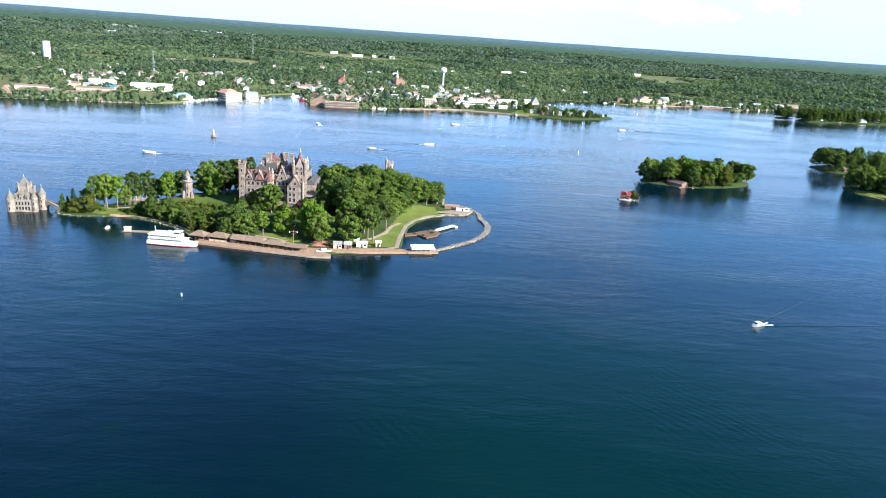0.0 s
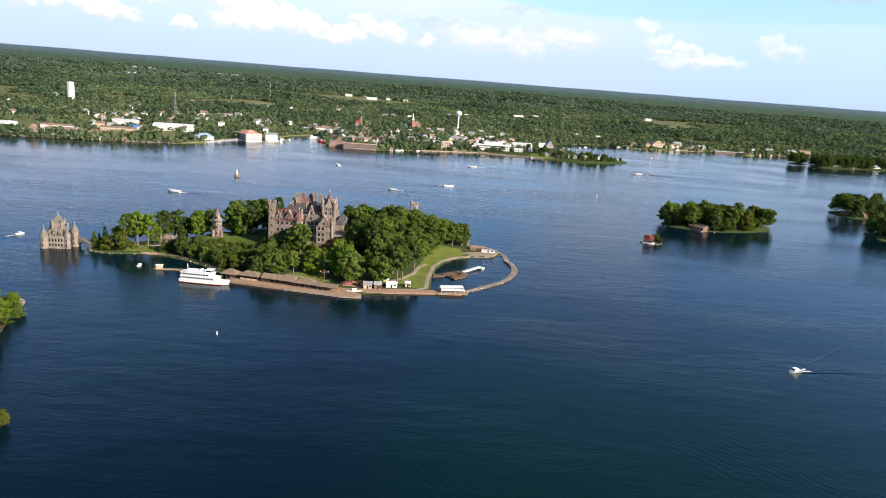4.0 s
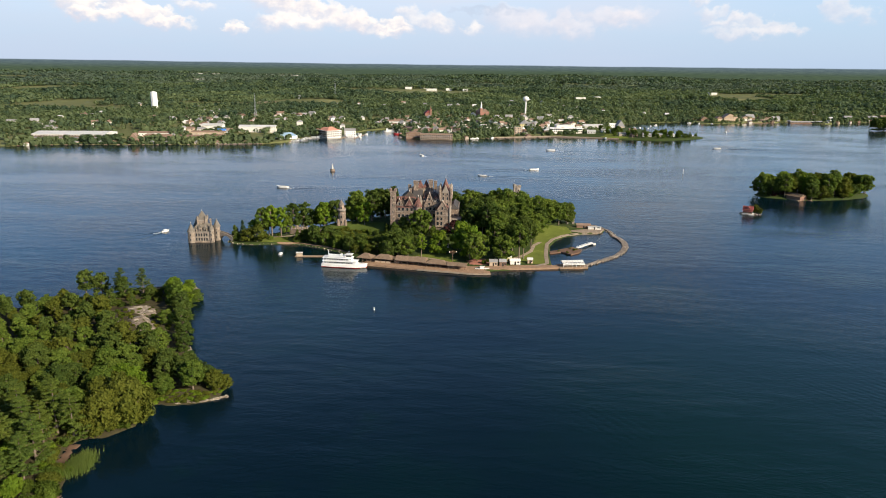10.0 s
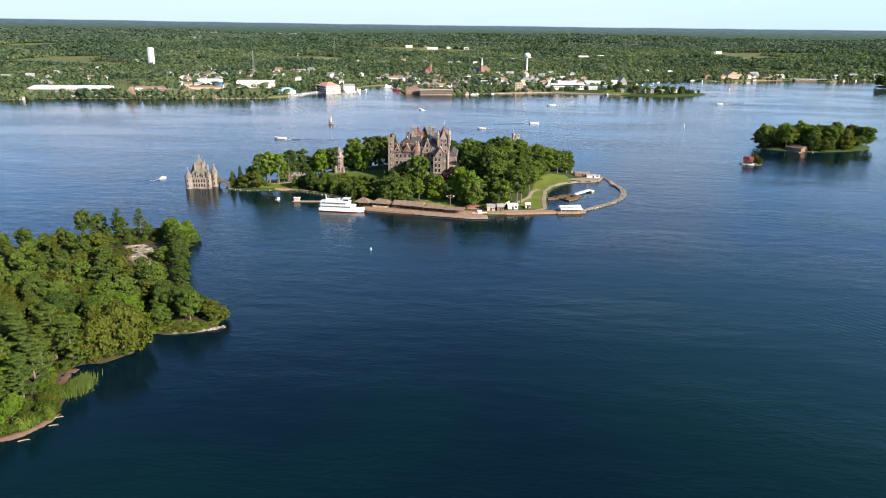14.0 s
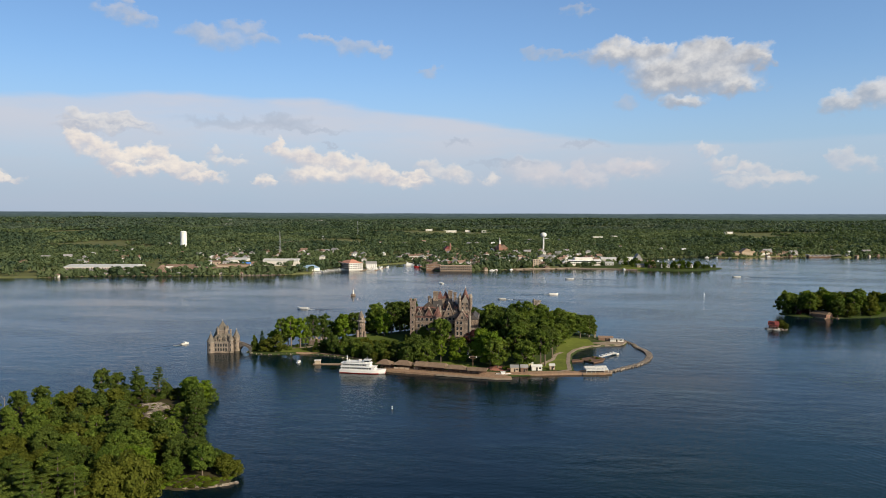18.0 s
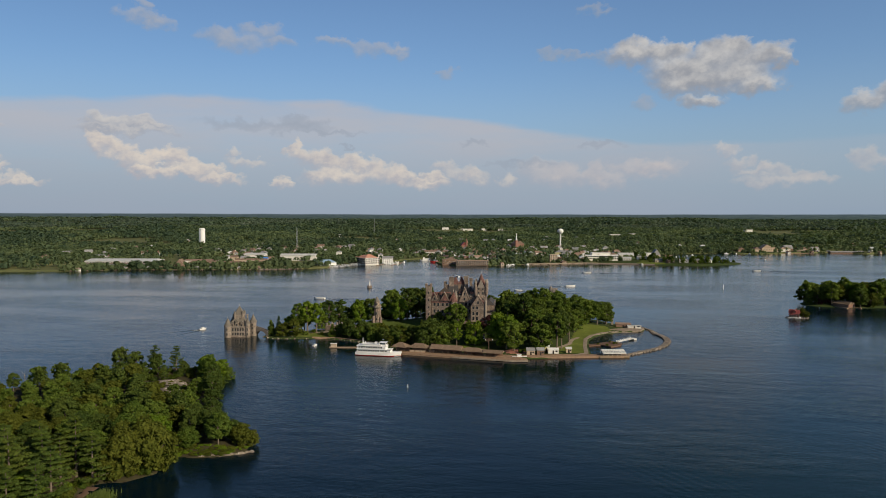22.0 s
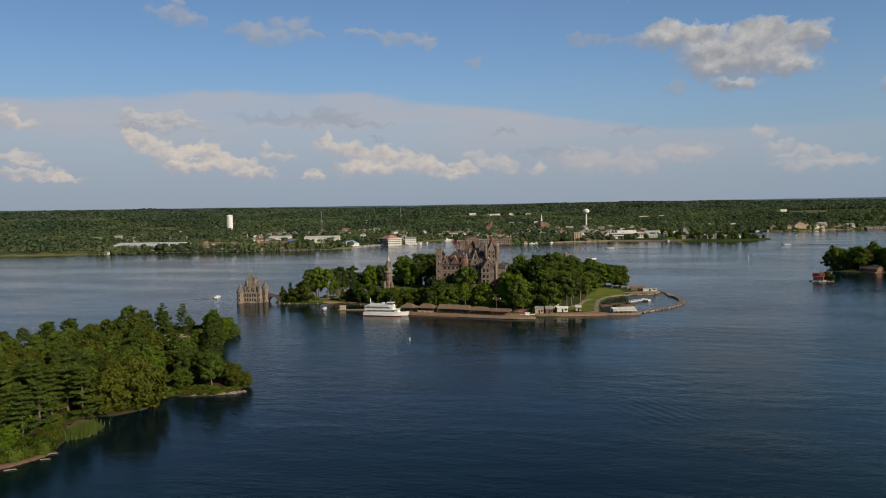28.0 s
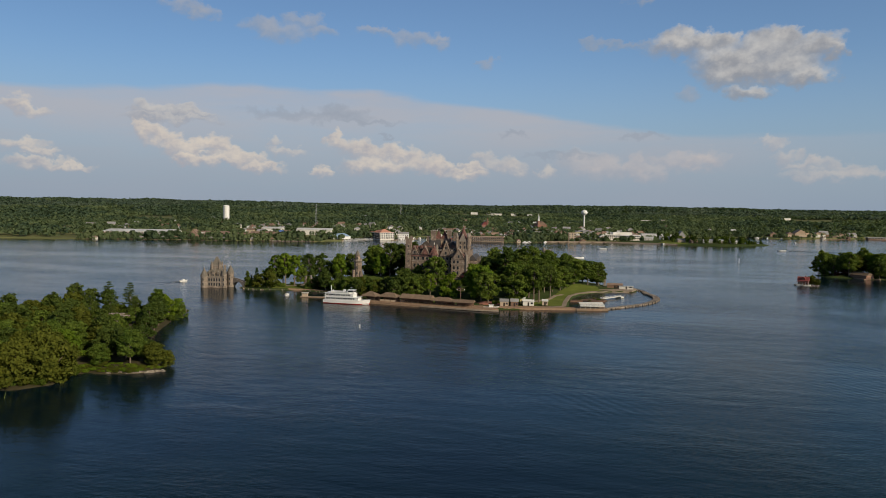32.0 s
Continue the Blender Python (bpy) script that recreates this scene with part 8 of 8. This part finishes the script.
s = thing("harbour_cruiser", -265, 1330, 0, 188, "white cruise boat moored in the harbour", "ship")
part("hull", hull(20, 6, 2.2, .3, 12, .8), M_WHITE, s)
part("deck_house", Geo().box(-8, 5, -2.5, 2.5, 2.2, 5), M_WHITE, s)
part("wheelhouse", Geo().box(1, 4.5, -1.8, 1.8, 5, 7.4), M_WHITE, s)

# the brown dock building and the eastern waterfront
b = building("dock_restaurant", -158, 1192, 57, 16, 8.4, M_TAN, M_BROWNROOF, "two-storey tan dock building on piles", "flat", 1, 8.8, 1.6, 2, 17, "restaurant", win=(2.0, 2.0))
part("gallery", Geo().box(-28.5, 28.5, -2.2, 0, 4.4, 4.7).box(-28.5, 28.5, -2.2, 0, .1, .4).box(-28.5, 28.5, -2.3, -.2, 8.3, 8.6), M_BROWNWOOD, b)
for k in range(15):
    part("gallery_post", Geo().box(-28.3 + 4.02 * k, -28 + 4.02 * k, -2.2, -1.9, -2, 8.4), M_BROWNWOOD, b)
building("dock_restaurant", -200, 1208, 28, 16, 8, M_BROWNWOOD, M_BROWNROOF, "brown dock building with a pale gable", "gable", 3.5, 8.8, 2, 2, 8, "restaurant", "y")
building("shop_row", -228, 1330, 46, 14, 7, M_TAN, M_BROWNROOF, "row of brown harbour shops", "gable", 3, -50, 2.2, 2, 10, "shops")
building("shop_row", -170, 1300, 60, 16, 7, M_BRICK, M_GREYROOF, "row of brick harbour shops with flat roofs", "flat", 1, 8, None, 2, 14, "shops")
building("shop_row", -250, 1450, 70, 14, 6, M_OFFWHITE, M_BROWNROOF, "row of low shops at the harbour's head", "gable", 3, 6, None, 1, 16, "shops")
b = building("boat_lift_tower", -11.4, 1292, 14, 12, 15.5, M_TAN, M_OFFWHITE, "square pale tower building at the water", "flat", 1, 8, 1.2, 4, 3, "building", win=(2.0, 2.2))
building("waterfront_house", -36, 1352, 22, 14, 6.5, M_WHITE, M_PALEROOF, "low white waterfront house", "gable", 2.5, 8, None, 1, 6, "house", win=(2, 1.6))
building("inn", 12.8, 1418, 35, 16, 10, M_YELLOW, M_GREYROOF, "pale yellow inn with a grey roof", "hip", 4, 8, None, 3, 9, "inn")
b = building("conference_hotel", 80, 1342, 72, 22, 8, M_OFFWHITE, M_PALEROOF, "long white hotel with a deep flat roof", "flat", 1, 9, 5.2, 2, 20, "hotel", win=(2.2, 2.0))
part("upper_storey", Geo().box(-14, 22, 8, 22, 8.4, 13), M_OFFWHITE, b)
part("canopy", Geo().box(-37, 37, -3.5, 0, 7.4, 8.0), M_WHITE, b)
building("waterfront_hall", 150, 1446, 42, 20, 7, M_OFFWHITE, M_PALEROOF, "white hall with a pale blue-grey roof", "gable", 4, 8, None, 1, 8, "hall")
building("waterfront_hall", 206, 1538, 33, 18, 11, M_WHITE, M_PALEROOF, "tall white hall near the harbour", "flat", 1, 8, None, 2, 7, "hall")
building("a_frame_house", 215, 1500, 17, 16, 3.5, M_TAN, M_GREYROOF, "grey house with a steep gable", "gable", 13, 8, None, 1, 3, "house", "y")

# churches
b = building("brick_church", -82, 1644, 22, 34, 11, M_BRICK, M_BROWNROOF, "red brick church with a slender white steeple", "gable", 8, 20, 13, 1, 3, "church", "y", win=(1.6, 4))
tw = part("steeple_tower", Geo().box(-11.5, -5.5, -2, 4, -2, 20), M_BRICK, b)
part("steeple", Geo().cone(-8.5, 1, 20, 38, 2.6, 8).box(-10.4, -6.6, -1, 3, 19.5, 22), M_WHITE, tw, "white pointed steeple")
b = building("red_church", -210, 1576, 14, 24, 10, M_BRICK, M_REDROOF, "red church with a pointed tower", "gable", 7, 15, 13, 1, 3, "church", "y", win=(1.4, 3))
part("tower", Geo().box(3, 7, -2, 2, 0, 16).cone(5, 0, 16, 26, 3.0, 8), M_BRICK, b)


# water towers and masts
t = thing("water_tower", 16.6, 1686, land_z(16.6, 1686), 0, "white ball-shaped water tower on a slim stem", "water tower")
z0 = t.location.z
part("stem", Geo().cyl(0, 0, -2, 52 - z0, 2.2, 1.7, 14), M_WHITE, t)
sphere = bmesh.new()
bmesh.ops.create_uvsphere(sphere, u_segments=24, v_segments=14, radius=7.6)
bmesh.ops.scale(sphere, vec=(1, 1, .82), verts=sphere.verts)
bmesh.ops.translate(sphere, vec=(0, 0, 54.5 - z0), verts=sphere.verts)
ball = bpy.data.meshes.new("tank")
sphere.to_mesh(ball)
sphere.free()
ball.polygons.foreach_set("use_smooth", np.ones(len(ball.polygons), bool))
part("tank", ball, M_WHITE, t)
part("vent", Geo().cyl(0, 0, 60 - z0, 61.4 - z0, .8, .5, 8), M_STEEL, t)
t = thing("standpipe_tank", -917, 1686, land_z(-917, 1686), 0, "tall white cylindrical water tank", "water tank")
z0 = t.location.z
part("shell", Geo().cyl(0, 0, -2, 57 - z0, 8.0, 8.0, 32), M_WHITE, t)
part("dome", Geo().cyl(0, 0, 57 - z0, 58.6 - z0, 8.0, 5.0, 32).cyl(0, 0, 58.6 - z0, 59.2 - z0, 5.0, .5, 32), M_WHITE, t)
part("ladder", Geo().box(-.4, .4, -8.25, -8.0, 0, 57 - z0), M_STEEL, t)


def lattice_mast(x, y, height, width, label):
    m = thing("lattice_mast", x, y, land_z(x, y), 0, label, "mast", "masts")
    for sx in (-1, 1):
        for sy in (-1, 1):
            part("leg", Geo().tube([(sx * width, sy * width, -1), (sx * width * .25, sy * width * .25, height)], [.15, .1], 5), M_STEEL, m)
    for k in range(12):
        z = height * k / 12
        w0, w1 = width * (1 - .75 * k / 12), width * (1 - .75 * (k + 1) / 12)
        for s in (-1, 1):
            part("brace", Geo().tube([(-w0 * s, -w0, z), (w1 * s, -w1, z + height / 12)], .07, 4), M_STEEL, m)
    part("antenna", Geo().cyl(0, 0, height, height + 4, .1, .06, 6), M_STEEL, m)


lattice_mast(-563, 1419, 55, 2.2, "tall grey lattice radio mast in the town")
lattice_mast(-622, 2418, 60, 2.4, "slim lattice radio mast above the forest")
building("school", -726, 1977, 51, 26, 7, M_TAN, M_BROWNROOF, "long tan school building on the rise", "flat", 1, 8, None, 2, 14, "school")

# the eastern shore
b = building("lakeside_resort", 535, 1790, 26, 20, 9, M_TAN, M_TANROOF, "tan waterside resort with steep pale gables", "gable", 9, 9, 3, 2, 6, "hotel", "y")
part("wing", Geo().box(13, 34, 4, 18, -2, 6), M_TAN, b)
part("wing_roof", Geo().gable(12.5, 34.5, 3.5, 18.5, 6, 4.5), M_TANROOF, b)
part("end_pavilion", Geo().box(34, 48, 1, 18, -2, 6.5), M_OFFWHITE, b)
part("pavilion_roof", Geo().gable(33.5, 48.5, .5, 18.5, 6.5, 6, "y"), M_TANROOF, b)
part("wing", Geo().box(-34, -13, 4, 16, -2, 4.5), M_BRICK, b)
part("wing_roof", Geo().gable(-34.5, -12.5, 3.5, 16.5, 4.5, 3), M_BROWNROOF, b)
building("boat_sheds", 725, 1790, 86, 10, 3.6, M_BROWNWOOD, M_GREYROOF, "long row of grey-roofed boat sheds on the breakwater", "gable", 1.8, 10, 1, 1, 24, "boat sheds", win=(2.4, 2.6))
building("boat_sheds", 452, 1790, 70, 12, 4.2, M_BROWNWOOD, M_BROWNROOF, "long dark covered boat sheds", "gable", 1.8, 10, 1.4, 1, 16, "boat sheds", win=(2.4, 2.8))
building("boat_sheds", 640, 1806, 50, 10, 3.8, M_BROWNWOOD, M_GREYROOF, "long dark covered boat sheds", "gable", 1.8, 10, 1.4, 1, 12, "boat sheds", win=(2.4, 2.8))
for x, y, w, wall, roof, lab in ((930, 1880, 26, M_BRICK, M_GREYROOF, "large brick waterside house"), (975, 1900, 30, M_TAN, M_BROWNROOF, "large tan waterside house"), (860, 1862, 20, M_OFFWHITE, M_GREYROOF, "white shingled waterside house"),
                                 (900, 1600, 18, M_WHITE, M_GREYROOF, "white waterside house among trees"), (935, 1606, 16, M_TAN, M_BROWNROOF, "tan waterside house among trees"), (1010, 1630, 22, M_WHITE, M_GREYROOF, "white waterside house beside trees"),
                                 (1050, 1640, 18, M_OFFWHITE, M_BROWNROOF, "pale waterside house beside trees"), (620, 1800, 20, M_TAN, M_BROWNROOF, "tan waterside house beside trees"), (660, 1815, 18, M_OFFWHITE, M_GREYROOF, "white waterside house beside trees")):
    chimney(building("waterside_house", x, y, w, 14, 7, wall, roof, lab, "gable", 5, random.uniform(-5, 20), None, 2, 4, "house", porch=True), w * .3, 8, 6, 14)
for x, y, w, d, wall, roof, rh, lab in ((470, 1778, 16, 12, M_BROWNWOOD, M_BROWNROOF, 5, "dark waterside pavilion of the resort"), (508, 1782, 18, 14, M_TAN, M_BROWNROOF, 6, "tan waterside hall of the resort"), (588, 1808, 20, 14, M_OFFWHITE, M_TANROOF, 6, "pale gabled hall of the resort"),
                                        (604, 1838, 22, 14, M_BROWNWOOD, M_GREYROOF, 9, "dark steep-roofed hall of the resort"), (560, 1840, 24, 14, M_TAN, M_TANROOF, 7, "tan gabled hall behind the resort"), (660, 1836, 40, 10, M_TAN, M_BROWNROOF, 3, "long low tan lodge above the lawn")):
    building("resort_hall", x, y, w, d, 6, wall, roof, lab, "gable", rh, 10, 3, 1, max(3, int(w / 5)), "hall", random.choice("xy"), "resort halls", win=(1.8, 1.8))
structure("marina_dock", Geo().ribbon([(452, 1735), (520, 1752), (600, 1775), (640, 1790)], 4.0, -.4, .9), M_PLANK, "long timber dock along the resort's shore", "dock")
draped("lawn_resort", [(620, 1812), (700, 1840), (760, 1850), (770, 1890), (690, 1880), (630, 1850)], mainland_z, M_GRASS, "green lawn above the boat sheds", 5.0, .4)
# peninsula cottages
for x, y, w, wall, roof in ((185, 1300, 14, M_TAN, M_GREYROOF), (205, 1288, 12, M_BROWNWOOD, M_BROWNROOF), (228, 1292, 16, M_OFFWHITE, M_GREYROOF), (252, 1300, 12, M_TAN, M_PALEROOF), (276, 1308, 14, M_WHITE, M_GREYROOF),
                            (160, 1340, 18, M_WHITE, M_GREYROOF), (215, 1360, 14, M_OFFWHITE, M_BROWNROOF), (130, 1330, 16, M_OFFWHITE, M_PALEROOF)):
    building("cottage", x, y, w, 9, 3.6, wall, roof, random.choice(("small cottage on the peninsula with a pitched roof", "low waterside cottage on the peninsula")), "gable", 3, random.uniform(-20, 25), None, 1, 3, "house", group="peninsula cottages")

# houses spread through the town
random.seed(5)
placed = []
WALLS = [(M_WHITE, "white"), (M_OFFWHITE, "off-white"), (M_TAN, "tan"), (M_WHITE, "white"), (M_OFFWHITE, "pale"), (M_OFFWHITE, "pale"), (M_WHITE, "white")]
ROOFS = [(M_GREYROOF, "grey"), (M_BROWNROOF, "brown"), (M_GREYROOF, "grey"), (M_PALEROOF, "pale metal"), (M_BROWNROOF, "brown"), (M_GREYROOF, "grey"), (M_BROWNROOF, "brown")]
while len(placed) < 195:
    zone = random.random()
    if zone < .46:
        x, y = random.uniform(-330, 200), random.uniform(1240, 1480)
    elif zone < .72:
        x, y = random.uniform(-330, 140), random.uniform(1400, 1700)
    elif zone < .86:
        x, y = random.uniform(-760, -330), random.uniform(1180, 1640)
    elif zone < .93:
        x, y = random.uniform(-1000, -620), random.uniform(1120, 1500)
    else:
        x, y = random.uniform(-1100, 900), random.uniform(1760, 2300)
    a = math.atan2(x - CX, y - CY)
    if math.hypot(x - CX, y - CY) < float(shore_radius(np.array(a))) + 28 or any((x - p) ** 2 + (y - q) ** 2 < 19 ** 2 for p, q in placed):
        continue
    placed.append((x, y))
    (wall, wn), (roof, rn) = random.choice(WALLS), random.choice(ROOFS)
    w, h = random.uniform(8, 17), random.choice((4.0, 6.2, 6.5, 7.5))
    b = building("town_house", x, y, w, random.uniform(8, 13), h, wall, roof, f"{wn} town house with a {rn} pitched roof", random.choice(("gable", "gable", "hip")), random.uniform(2.8, 5), random.choice((8, 8, 98, 30, -20)),
                 None, 1 if h < 5 else 2, 2, "house", random.choice("xy"), "town houses")
    if random.random() < .4:
        chimney(b, w * .25, 4, h, h + 5)
# little docks and boathouses along the waterline
for k, i in enumerate((3, 4, 5, 6, 7, 8, 19, 20, 21, 29, 30, 31, 32)):
    for t in (.25, .6, .9):
        (x0, y0), (x1, y1) = SHORE[i], SHORE[i + 1]
        x, y = x0 + (x1 - x0) * t, y0 + (y1 - y0) * t
        turn = math.degrees(math.atan2(y1 - y0, x1 - x0))
        d = thing("private_dock", x, y, 0, turn, "small grey timber dock at the far shore", "dock", "private docks")
        part("deck", Geo().box(-1.2, 1.2, -11, 2, .4, .75), M_PLANK, d)
        for yy in (-10.5, -5.5, -.5):
            part("pile", Geo().cyl(-1.1, yy, -1, 1.2, .16, .16, 6).cyl(1.1, yy, -1, 1.2, .16, .16, 6), M_BARK, d)
        if random.random() < .45:
            building("waterside_boathouse", x + random.uniform(8, 14), y + 2, random.uniform(6, 10), 9, 3.2, random.choice((M_OFFWHITE, M_BROWNWOOD, M_TAN)), random.choice((M_GREYROOF, M_BROWNROOF)),
                     "small gabled boathouse at the far waterline", "gable", 2.4, turn, .6, 1, 2, "boathouse", "y", "waterside boathouses")
# low commercial buildings far off
for x, y, w in ((-330, 2950, 44), (-262, 3010, 24), (-440, 3040, 30), (250, 2550, 36), (318, 2600, 22), (-190, 2990, 20), (-380, 3100, 24), (820, 2900, 30), (-1400, 4300, 60), (-1330, 4360, 40), (-1480, 4330, 46), (-1560, 4300, 70), (-1620, 4340, 34), (-1880, 4180, 60), (-1790, 4230, 40), (-1960, 4150, 34), (-300, 4280, 50), (1480, 4320, 60), (-1500, 3300, 40), (-900, 3500, 50), (60, 2350, 26)):
    building("store", x, y, w, 24, 9, M_OFFWHITE, M_PALEROOF, "large pale flat-roofed store in a clearing", "flat", 1, 8, None, 1, 6, "store", group="far stores")
# shore walls and lawns
for name, pts, mat, lab in (("seawall", [(-60, 1249), (-19, 1266), (51, 1297), (120, 1287), (173, 1273)], M_CONCRETE, "low pale seawall along the shore"),
                            ("seawall_west", [(-500, 1055), (-481, 1060), (-440, 1076)], M_RUBBLE, "low pale seawall before the hotels")):
    structure(name, Geo().ribbon(pts, 3.0, -1, 2.0), mat, lab, "wall")
draped("lawn_shore", [(140, 1286), (172, 1277), (190, 1274), (200, 1310), (160, 1330)], lambda x, y: np.maximum(peninsula_z(x, y), mainland_z(x, y)), M_GRASS, "sloping green lawn before the hotel", 5.0, .3)
draped("lawn_motel", [(-800, 985), (-740, 1010), (-690, 1024), (-700, 1036), (-800, 1020)], mainland_z, M_GRASS, "green lawn before the motel", 5.0, .3)
draped("lawn_hotels", [(-690, 1026), (-626, 1034), (-565, 1045), (-481, 1066), (-445, 1081), (-450, 1095), (-520, 1082), (-620, 1062), (-690, 1048)], mainland_z, M_GRASS, "green lawn along the hotels' shore", 5.0, .3)
items = []
for k in range(95):
    x = random.uniform(150, 335)
    y = 1262 + abs(x - 240) * .55 + random.uniform(2, 60)
    if polygon_distance(np.array([x]), np.array([y]), PENINSULA)[0] > 3:
        items.append((random.choice(("pine", "round", "maple", "cedar")), x, y, float(peninsula_z(np.array([x]), np.array([y]))[0]), random.uniform(.4, 1.0) * (1 if x < 300 else .6), .7 * k, 1))
joined_trees("peninsula_trees", items[::2], L_OAK, "small dark trees scattered over the peninsula")
joined_trees("peninsula_trees", items[1::2], L_MAPLE, "green trees scattered over the peninsula")
